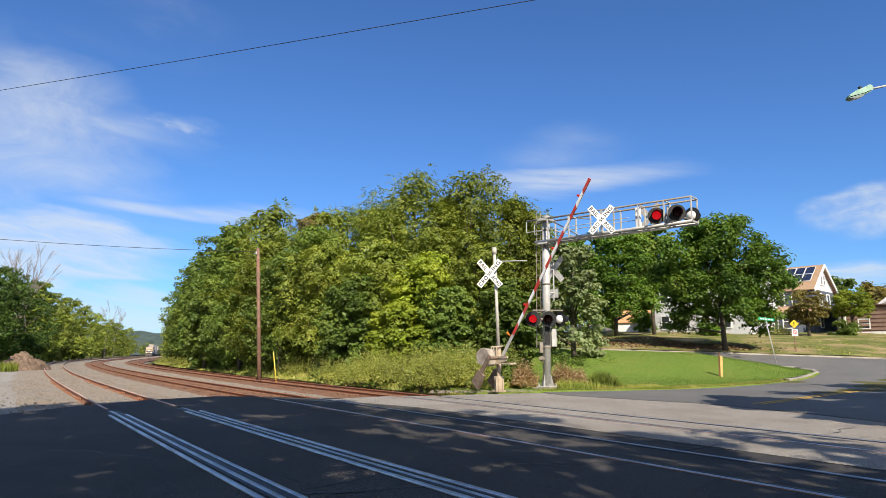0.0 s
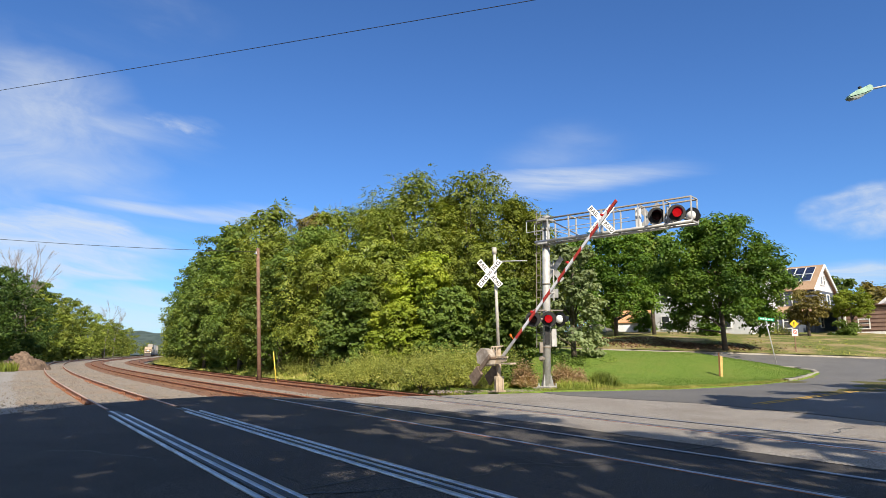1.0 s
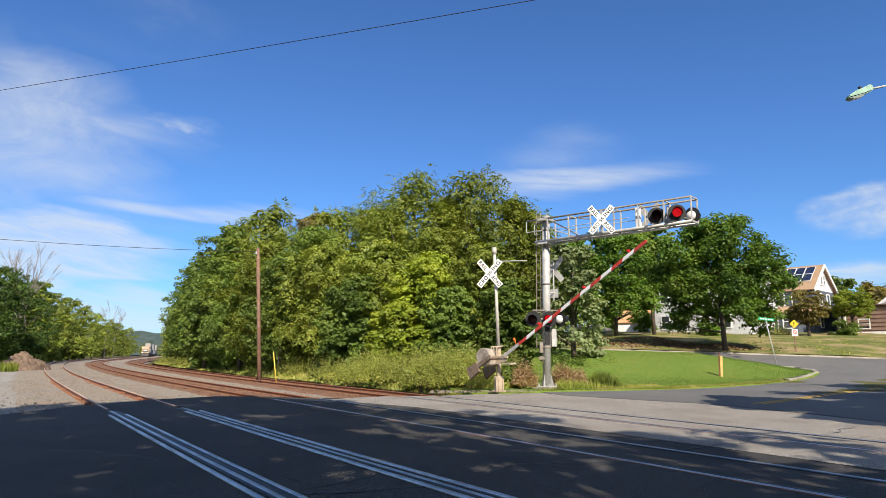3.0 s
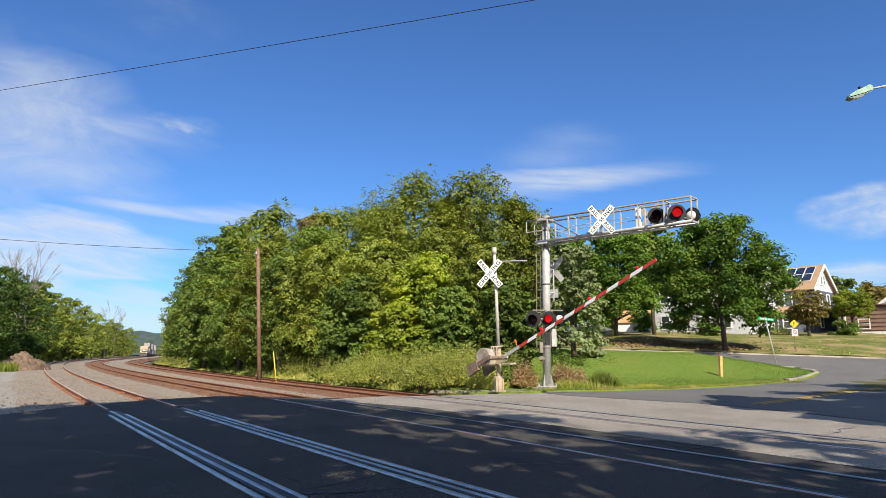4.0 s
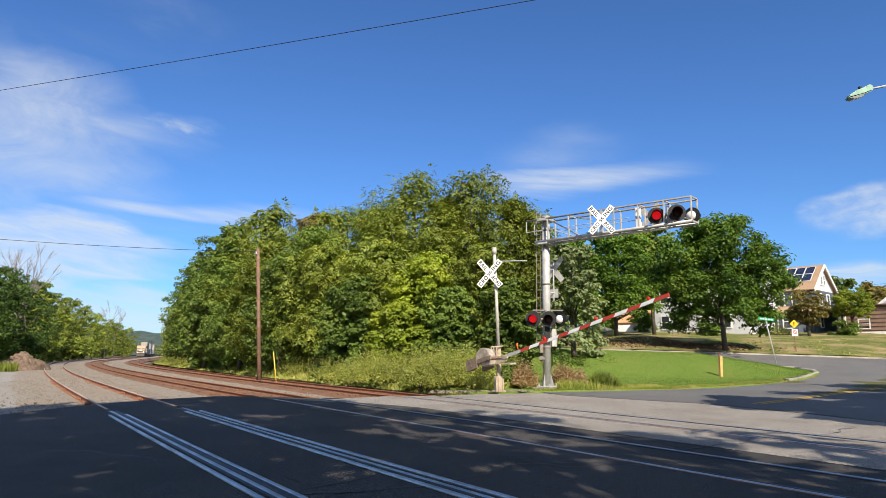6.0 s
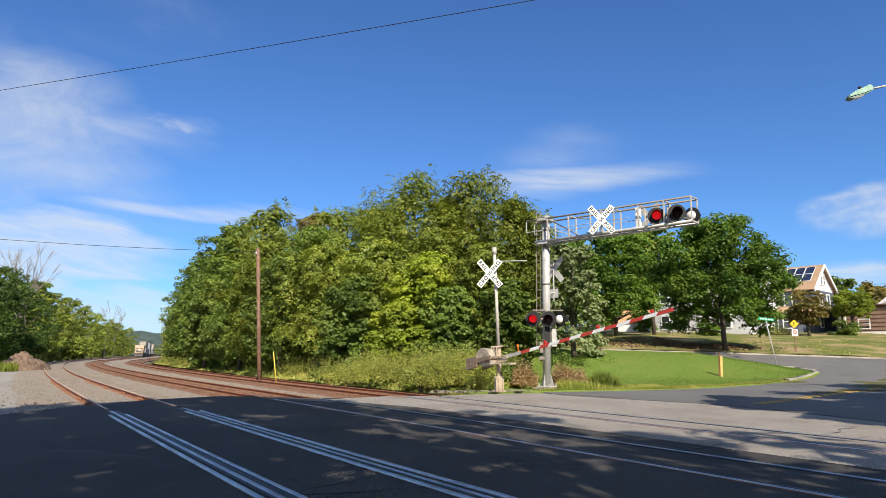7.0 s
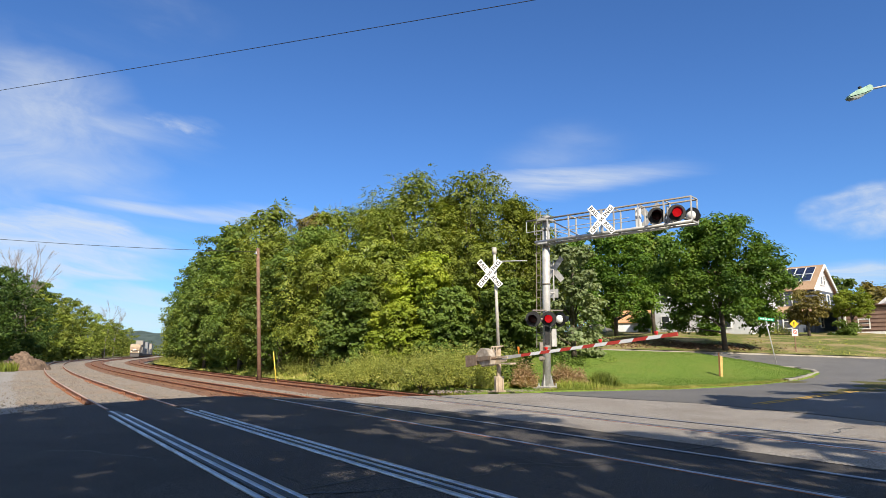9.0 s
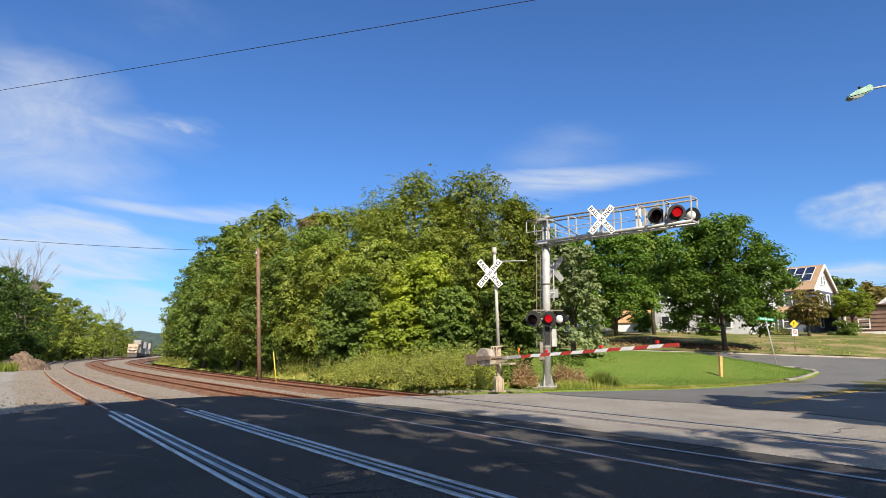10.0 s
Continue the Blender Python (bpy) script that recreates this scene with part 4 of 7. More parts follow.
def build_cantilever():
    c = empty("cantilever_signal", Matrix.Translation(MAST), "grey steel cantilever signal with red flashing lamps over the road", "railway signal")
    bm = bmesh.new()
    add_tube(bm, (-0.02, 0, 0.12), (0.12, 0, 6.86), 0.165, 0.15, 20)
    add_tube(bm, (0.12, 0, 6.84), (0.12, 0, 6.90), 0.165, 0.165, 20)
    part("mast", bm, GALV, c, "thick galvanised steel mast", True)
    for z in (1.6, 2.1, 4.1, 5.6, 6.3):
        tube_part("mast_band", (-0.02 + 0.02 * z, 0, z), (-0.02 + 0.02 * z, 0, z + 0.06), 0.178, GALV_DARK, c, seg=20)
    bm = bmesh.new()
    add_box(bm, (0.60, 0.60, 0.05), pose(0, 0, 0.12, 0, 0, -41), 0.01)
    for k in range(4):
        r = pose(0, 0, 0, 0, 0, -41 + 90 * k)
        prism(bm, [(0.14, 0.14), (0.29, 0.14), (0.16, 0.62)], -0.012, 0.012, r)
        add_tube(bm, r @ Vector((0.24, 0.24, 0.0)), r @ Vector((0.24, 0.24, 0.24)), 0.025)
    part("base_plate", bm, GALV, c, "gusseted steel base plate")
    bm = bmesh.new()
    add_tube(bm, (0, 0, -0.05), (0, 0, 0.09), 0.60, 0.56, 24)
    part("footing", bm, CONCRETE, c, "round concrete footing")
    R = pose(0.12, 0, 0, 0, 0, CANT_AZ)
    lo, hi, half = 5.82, 6.74, 0.30
    n = 6
    xs = np.linspace(0.25, CANT_LEN, n + 1)
    for side in (-1, 1):
        bm = bmesh.new()
        add_tube(bm, R @ Vector((-0.35, side * half, lo)), R @ Vector((CANT_LEN, side * half, lo + 0.02)), 0.060, 0.052, 12)
        part("lower_chord", bm, GALV, c, "", True)
        bm = bmesh.new()
        add_tube(bm, R @ Vector((-0.75, side * half, hi)), R @ Vector((CANT_LEN, side * half, hi - 0.05)), 0.036, 0.034, 10)
        part("top_rail", bm, GALV_DARK, c, "", True)
        for k, x in enumerate(xs):
            bm = bmesh.new()
            add_box(bm, (0.05, 0.05, hi - lo - 0.06), R @ pose(x, side * half, (lo + hi) / 2), 0.004)
            part("upright", bm, GALV, c)
        bm = bmesh.new()
        add_tube(bm, R @ Vector((-0.75, side * half, hi)), R @ Vector((-0.75, side * half, lo + 0.45)), 0.02)
        add_tube(bm, R @ Vector((-0.75, side * half, lo + 0.45)), R @ Vector((0, side * half, lo + 0.45)), 0.02)
        add_tube(bm, R @ Vector((0.25, side * half, lo + 0.45)), R @ Vector((CANT_LEN * 0.62, side * half, lo + 0.45)), 0.014)
        part("mid_rail", bm, GALV, c)
    for x in (xs[0], xs[1], xs[3], xs[4], xs[5], xs[6]):
        box_part("cross_bar", (0.045, 2 * half, 0.045), R @ pose(x, 0, lo + 0.02), GALV, c)
        box_part("cross_bar", (0.035, 2 * half, 0.035), R @ pose(x, 0, hi - 0.03), GALV, c)
    bm = bmesh.new()
    add_box(bm, (CANT_LEN - 0.2, 2 * half - 0.18, 0.03), R @ pose(CANT_LEN / 2 + 0.1, 0, lo + 0.06))
    part("walkway", bm, GALV_DARK, c, "steel walkway grating")
    bm = bmesh.new()
    add_tube(bm, R @ Vector((0.3, -half, hi - 0.05)), R @ Vector((1.35, half, lo + 0.15)), 0.026)
    add_tube(bm, R @ Vector((0.2, half, hi - 0.4)), R @ Vector((1.25, half, lo + 0.1)), 0.022)
    add_tube(bm, R @ Vector((1.3, half, hi - 0.05)), R @ Vector((2.2, -half, lo + 0.6)), 0.022)
    part("brace", bm, GALV, c)
    for z in (lo - 0.06, hi - 0.02):
        box_part("mast_clamp", (0.44, 0.70, 0.10), R @ pose(0, 0, z), GALV, c, 0.01)
    # ladder on the far side of the mast
    bm = bmesh.new()
    for dx in (-0.36, -0.19):
        add_tube(bm, (dx + 0.0, 0.14, 1.6), (dx + 0.12, 0.14, 7.1), 0.016)
    z = 1.8
    while z < 6.9:
        add_tube(bm, (-0.36 + 0.017 * z, 0.14, z), (-0.19 + 0.017 * z, 0.14, z), 0.009, seg=6)
        z += 0.30
    for z in (2.2, 3.9, 5.4):
        add_tube(bm, (-0.34, 0.14, z), (0.0, 0.02, z), 0.015)
    part("ladder", bm, GALV_DARK, c, "narrow steel ladder")
    crossbuck(c, Matrix.Translation(R @ Vector((2.80, -half - 0.42, 6.25))) @ pose(0, 0, 0, 0, 0, -13), 1.28, 0.22)
    bm = bmesh.new()
    add_box(bm, (0.08, 0.10, 0.9), R @ pose(2.62, -half - 0.05, 6.25))
    add_tube(bm, R @ Vector((2.62, -half - 0.05, 6.25)), R @ Vector((2.79, -half - 0.40, 6.25)), 0.03)
    part("sign_bracket", bm, GALV, c)
    # sign seen from behind on the arm and another on the mast
    crossbuck(c, Matrix.Translation(R @ Vector((4.10, half + 0.22, 6.35))) @ pose(0, 0, 0, 0, 0, 136), 1.22, 0.235, True)
    bm = bmesh.new()
    add_box(bm, (0.20, 0.12, 0.75), R @ pose(3.88, 0.05, 6.30), 0.02)
    part("relay_box", bm, WHITE, c, "slim white relay box")
    crossbuck(c, Matrix.Translation((0.42, 0.30, 4.75)) @ pose(0, 0, 0, 0, 0, 140), 1.22, 0.235, True)
    box_part("back_sign", (0.42, 0.01, 0.36), Matrix.Translation((0.40, 0.30, 3.78)) @ pose(0, 0, 0, 0, 0, 140), GALV, c)
    bm = bmesh.new()
    add_tube(bm, (0.40, 0.30, 3.5), (0.42, 0.30, 5.1), 0.03)
    add_tube(bm, (0.0, 0.0, 4.75), (0.42, 0.28, 4.75), 0.025)
    add_tube(bm, (0.0, 0.0, 3.8), (0.42, 0.28, 3.8), 0.025)
    part("sign_post", bm, GALV, c)
    # lamps
    face = pose(0, 0, 0, 0, 0, -16)
    for x, ph in ((5.02 - 0.30, 0), (5.02 + 0.42, 1)):
        p = R @ Vector((x, -half - 0.05, 6.18))
        flasher(c, Matrix.Translation(p) @ face, ph)
    for x, ph in ((4.98, 1), (5.72, 0)):
        p = R @ Vector((x, half + 0.02, 6.14))
        flasher(c, Matrix.Translation(p) @ pose(0, 0, 0, 0, 0, 130), ph, False)
    bm = bmesh.new()
    add_tube(bm, R @ Vector((4.4, -half + 0.16, 6.0)), R @ Vector((5.7, -half + 0.16, 6.0)), 0.035)
    add_tube(bm, R @ Vector((5.05, -half + 0.16, 5.85)), R @ Vector((5.05, -half + 0.16, 6.5)), 0.045)
    part("lamp_bracket", bm, GALV, c)
    for x, y, ph in ((-0.56, -0.42, 0), (0.04, -0.46, 1)):
        flasher(c, Matrix.Translation((x, y, 2.72)) @ pose(0, 0, 0, 0, 0, -14), ph)
    for x, y, ph in ((0.64, 0.28, 1), (0.30, 0.50, 0)):
        flasher(c, Matrix.Translation((x, y, 2.74)) @ pose(0, 0, 0, 0, 0, 128), ph, False)
    bm = bmesh.new()
    add_tube(bm, (-0.56, -0.32, 3.06), (0.70, 0.10, 3.08), 0.03)
    add_tube(bm, (-0.56, -0.34, 2.72), (0.04, -0.38, 2.72), 0.04)
    add_tube(bm, (0.04, -0.38, 2.72), (0.0, 0.0, 2.72), 0.05)
    part("lamp_bracket", bm, GALV_DARK, c)
    bm = bmesh.new()
    add_box(bm, (0.20, 0.24, 0.70), pose(0.29, -0.02, 2.0), 0.015)
    part("equipment_box", bm, GALV, c, "grey equipment box on the mast")
    bm = bmesh.new()
    add_box(bm, (0.14, 0.16, 0.42), pose(-0.22, -0.10, 1.62), 0.015)
    part("equipment_box", bm, GALV_DARK, c, "small dark equipment box on the mast")
    bm = bmesh.new()
    add_box(bm, (0.20, 0.06, 0.70), pose(0.02, -0.19, 2.10), 0.01)
    part("junction_box", bm, BLACK, c, "dark junction box")
    bm = bmesh.new()
    bmesh.ops.create_cone(bm, cap_ends=True, segments=20, radius1=0.11, radius2=0.08, depth=0.12, matrix=pose(-0.24, -0.20, 1.20, 75, 0, -30))
    part("bell", bm, GALV_DARK, c, "round warning bell")
    return c


build_gate_result = build_gate()
build_cantilever()


def road_cracks():
    """Thin tarred cracks wandering over the near paving."""
    rng = random.Random(12)
    V, F = [], []
    for x, y, az, n in ((-2.6, 8.6, 10, 30), (-1.2, 7.4, 20, 34), (-0.4, 6.6, 5, 40), (-3.6, 10.6, -10, 26), (0.6, 8.8, 30, 30), (-1.9, 6.0, -25, 22), (3.0, 9.2, 40, 36), (6.2, 11.5, 35, 40), (9.5, 17.0, 50, 50), (-5.4, 8.5, 15, 24), (13.0, 22.5, 42, 60), (1.5, 5.6, 35, 26)):
        prev = None
        for k in range(n):
            az += rng.uniform(-28, 28)
            az *= 0.97
            x += 0.10 * math.cos(radians(az))
            y += 0.10 * math.sin(radians(az))
            w = rng.uniform(0.005, 0.018) * (1.6 if 0.2 < k / n < 0.5 else 1.0)
            z = float(road_z(x, y)[0]) + (0.004 if x > 8 else -0.004)
            V += [(x, y - w, z), (x, y + w, z)]
            if prev is not None:
                F.append((prev, prev + 1, len(V) - 1, len(V) - 2))
            prev = len(V) - 2
    tagged(array_mesh("road_cracks", V, F, TAR), "thin black cracks in the asphalt", "cracks", kind="stuff")


road_cracks()


# ---- trees and plants ----
def leaf_cloud(rng, centres, radii, per, size, flat=0.65, droop=0.0):
    """Leaves in clumps: folded leaf blades round clump centres. Returns vertices and faces."""
    C = np.repeat(centres, per, axis=0)
    R = np.repeat(radii, per)
    n = len(C)
    d = rng.normal(0, 1, (n, 3))
    d /= np.linalg.norm(d, axis=1)[:, None]
    rr = rng.random(n) ** 0.45
    P = C + d * (R * rr)[:, None] * np.array([1, 1, flat])
    nrm = d * 0.75 + rng.normal(0, 0.28, (n, 3)) + np.array([0, 0, 0.6])
    nrm /= np.linalg.norm(nrm, axis=1)[:, None]
    t = rng.normal(0, 1, (n, 3)) + d * 0.5 - np.array([0, 0, droop])
    t -= nrm * (t * nrm).sum(1)[:, None]
    t /= np.linalg.norm(t, axis=1)[:, None]
    b = np.cross(nrm, t)
    s = (size * rng.uniform(0.6, 1.35, n))[:, None]
    V = np.stack([P - t * s * 0.5, P + b * s * 0.36 + nrm * s * 0.10, P + t * s * 0.5 - nrm * s * 0.08, P - b * s * 0.36 + nrm * s * 0.10], 1)
    F = np.arange(n * 4).reshape(n, 4)
    F = np.concatenate([F[:, [0, 1, 2]], F[:, [0, 2, 3]]])
    return V.reshape(-1, 3), F


def leaf_sprays(rng, centres, radii, per, length, flat=0.7, droop=0.4):
    """Pinnate leaves: a drooping stalk with leaflets in pairs and one at its tip."""
    C, R = np.repeat(centres, per, axis=0), np.repeat(radii, per)
    n = len(C)
    d = rng.normal(0, 1, (n, 3)) + np.array([0, 0, 0.25])
    d /= np.linalg.norm(d, axis=1)[:, None]
    P = C + d * (R * rng.random(n) ** 0.4)[:, None] * np.array([1, 1, flat])
    t = d * np.array([0.9, 0.9, 0.25]) + rng.normal(0, 0.35, (n, 3)) - np.array([0, 0, droop])
    t /= np.linalg.norm(t, axis=1)[:, None]
    nrm = d * 0.55 + rng.normal(0, 0.25, (n, 3)) + np.array([0, 0, 0.8])
    nrm -= t * (nrm * t).sum(1)[:, None]
    nrm /= np.linalg.norm(nrm, axis=1)[:, None]
    b = np.cross(nrm, t)
    L = (length * rng.uniform(0.65, 1.3, n))[:, None]
    quads = []
    for u, side in ((0.28, -1), (0.28, 1), (0.62, -1), (0.62, 1), (0.95, 0)):
        o = P + t * L * u - np.array([0, 0, 0.22]) * L * u * u
        ax = t * (0.45 if side else 1.0) + b * (0.9 * side) - nrm * 0.22
        ax = ax / np.linalg.norm(ax, axis=1)[:, None]
        w = np.cross(nrm, ax)
        ll = L * 0.56 * rng.uniform(0.8, 1.2, (n, 1))
        quads.append(np.stack([o, o + ax * ll * 0.45 + w * ll * 0.25 + nrm * ll * 0.05, o + ax * ll, o + ax * ll * 0.45 - w * ll * 0.25 + nrm * ll * 0.05], 1))
    V = np.concatenate(quads).reshape(-1, 3)
    F = np.arange(len(V)).reshape(-1, 4)
    return V, np.concatenate([F[:, [0, 1, 2]], F[:, [0, 2, 3]]])


def tree(x, y, z, height, radius, seed, leaf, low=0.12, clumps=90, per=90, size=0.26, label="leafy green tree at the edge of the wood", trunk=0.16, squash=1.0, group="", show_limbs=5, name="tree", depth_scale=1.0, core=140, nl=15, lobe=1.0, pinnate=0.0):
    rng = np.random.default_rng(seed)
    base = empty(name, pose(x, y, z), label, "tree", group)
    hc = height * (1 - low)
    zc = height * low + hc / 2
    # uneven crown: lobes wound round the trunk, small clumps on them, a few within
    la = np.arange(nl) * 2.4 + rng.uniform(-0.5, 0.5, nl)
    lz = np.linspace(-0.86, 0.84, nl) + rng.uniform(-0.08, 0.08, nl)
    prof = np.sqrt(np.clip(1 - np.abs(lz + 0.12) ** 3.4, 0.16, 1))
    reach = radius * rng.uniform(0.42, 0.66, nl) * prof
    lr = radius * rng.uniform(0.38, 0.58, nl) * (0.5 + 0.5 * prof)
    lr = np.minimum(lr, hc * 0.30) * lobe
    reach = reach * (1 + (1 - lobe) * rng.uniform(0.2, 0.75, nl))
    lobes = np.stack([np.cos(la) * reach, np.sin(la) * reach * depth_scale, height * low + lr * 0.45 + (lz + 0.94) / 1.86 * (hc - lr * 1.4)], 1)
    pick = rng.integers(0, nl, clumps)
    d = rng.normal(0, 1, (clumps, 3))
    outward = lobes[pick] - np.array([0, 0, zc])
    outward = outward / (np.linalg.norm(outward, axis=1)[:, None] + 1e-6)
    d = d / np.linalg.norm(d, axis=1)[:, None] + outward * 0.55
    d /= np.linalg.norm(d, axis=1)[:, None]
    C = lobes[pick] + d * (lr[pick] * np.where(rng.random(clumps) < 0.2, rng.uniform(0.1, 0.7, clumps), rng.uniform(0.78, 1.0, clumps)))[:, None] * np.array([1, depth_scale, 0.95 * squash])
    C[:, 2] = np.clip(C[:, 2], height * low * 0.8, height * 0.955)
    rad = np.maximum(radius * rng.uniform(0.12, 0.24, clumps), 0.32)
    if pinnate:
        V, F = leaf_sprays(rng, C, rad * 1.05, max(4, per // 5), pinnate)
    else:
        V, F = leaf_cloud(rng, C, rad, per, size, 0.5)
    V2, F2 = leaf_cloud(rng, lobes, lr * 0.80, core, size * 1.45, 0.9)
    if lobe < 1:
        inner = np.array([[0, 0, height * low + hc * k] for k in (0.3, 0.45, 0.6, 0.75, 0.87)])
        V3, F3 = leaf_cloud(rng, inner, np.array([0.5, 0.58, 0.56, 0.46, 0.34]) * radius, core * 4, size * 1.7, 0.8)
        V2, F2 = np.concatenate([V2, V3]), np.concatenate([F2, F3 + len(V2)])
    V2[:, 2] = np.maximum(V2[:, 2], height * low * 0.7)
    V, F = np.concatenate([V, V2]), np.concatenate([F, F2 + len(V)])
    array_mesh("crown", V, F, leaf, base)
    bm = bmesh.new()
    top = Vector((rng.uniform(-0.3, 0.3), rng.uniform(-0.3, 0.3), height * 0.82))
    mid = Vector((rng.uniform(-0.15, 0.15), rng.uniform(-0.15, 0.15), height * 0.38))
    add_tube(bm, (0, 0, -0.4), mid, trunk, trunk * 0.72, 9)
    add_tube(bm, mid, top, trunk * 0.72, trunk * 0.18, 8)
    for k in range(show_limbs + 3):
        c = C[rng.integers(0, clumps)]
        s = Vector((0, 0, min(max(c[2] * 0.55, height * low * 0.8), height * 0.7)))
        add_tube(bm, s, c, trunk * 0.36, trunk * 0.08, 6)
    part("trunk", bm, BARK, base, "", True)
    return base


def plumes(rng, radius, height, stalks, leaves):
    """Feathery stalks of goldenrod: narrow leaves along leaning stems, all within a rounded heap."""
    a_, r_ = rng.uniform(0, 2 * math.pi, stalks), radius * np.sqrt(rng.random(stalks))
    foot = np.stack([np.cos(a_) * r_, np.sin(a_) * r_, np.zeros(stalks)], 1)
    tall = height * np.sqrt(np.clip(1.08 - (r_ / radius) ** 2, 0.1, 1)) * rng.uniform(0.8, 1.12, stalks)
    tip = foot * 1.18 + rng.normal(0, 0.10, (stalks, 3)) + np.stack([0 * tall, 0 * tall, tall], 1)
    u = np.tile(np.linspace(0.30, 1.0, leaves), stalks)
    A, B = np.repeat(foot, leaves, axis=0), np.repeat(tip, leaves, axis=0)
    P = A + (B - A) * u[:, None]
    n = len(P)
    t = rng.normal(0, 1, (n, 3)) * np.array([1, 1, 0.35]) + np.array([0, 0, 0.55])
    t /= np.linalg.norm(t, axis=1)[:, None]
    w = np.cross(t, rng.normal(0, 1, (n, 3)))
    w /= np.linalg.norm(w, axis=1)[:, None]
    ln = (0.18 * (1.15 - 0.55 * u) * rng.uniform(0.7, 1.3, n))[:, None]
    V = np.stack([P, P + t * ln * 0.5 + w * ln * 0.14, P + t * ln, P + t * ln * 0.5 - w * ln * 0.14], 1).reshape(-1, 3)
    F = np.arange(n * 4).reshape(n, 4)
    return V, np.concatenate([F[:, [0, 1, 2]], F[:, [0, 2, 3]]])


def shrub(x, y, z, height, radius, seed, leaf, label, per=62, clumps=24, size=0.10, name="shrub", group=""):
    rng = np.random.default_rng(seed)
    base = empty(name, pose(x, y, z), label, "shrub", group)
    d = rng.normal(0, 1, (clumps, 3))
    d /= np.linalg.norm(d, axis=1)[:, None]
    d[:, 2] = np.abs(d[:, 2])
    C = d * np.array([radius, radius, height * 0.86]) * rng.uniform(0.35, 0.92, (clumps, 1))
    C[:, 2] = np.maximum(C[:, 2], 0.12)
    if leaf in (LEAF_WEED, DRY_WEED):
        V, F = plumes(rng, radius, height, int(per * 3.0), 8)
    else:
        V, F = leaf_cloud(rng, C, radius * rng.uniform(0.2, 0.38, clumps), per, size, 0.8)
    V[:, 2] = np.maximum(V[:, 2], -0.05)
    array_mesh("crown", V, F, leaf, base)
    bm = bmesh.new()
    for k in range(6):
        add_tube(bm, (rng.uniform(-0.1, 0.1), rng.uniform(-0.1, 0.1), -0.15), C[rng.integers(0, clumps)], 0.018, 0.006, 5)
    part("stems", bm, BARK, base)
    return base


def blades(name, xs, ys, zs, hts, rng, material, label, width=0.02, category="grass"):
    n = len(xs)
    az = rng.uniform(0, 2 * math.pi, n)
    lean = rng.uniform(0.1, 0.6, n) * hts
    P = np.stack([xs, ys, zs], 1)
    side = np.stack([np.cos(az), np.sin(az), np.zeros(n)], 1) * (width * rng.uniform(0.6, 1.5, n))[:, None]
    la = rng.uniform(0, 2 * math.pi, n)
    mid = P + np.stack([np.cos(la) * lean * 0.3, np.sin(la) * lean * 0.3, hts * 0.6], 1)
    tip = P + np.stack([np.cos(la) * lean, np.sin(la) * lean, hts], 1)
    V = np.stack([P - side, P + side, mid + side * 0.7, mid - side * 0.7, tip], 1).reshape(-1, 3)
    b = (np.arange(n) * 5)[:, None]
    F = np.concatenate([b + np.array([0, 1, 2]), b + np.array([0, 2, 3]), b + np.array([3, 2, 4])])
    return tagged(array_mesh(name, V, F, material), label, category, kind="stuff")


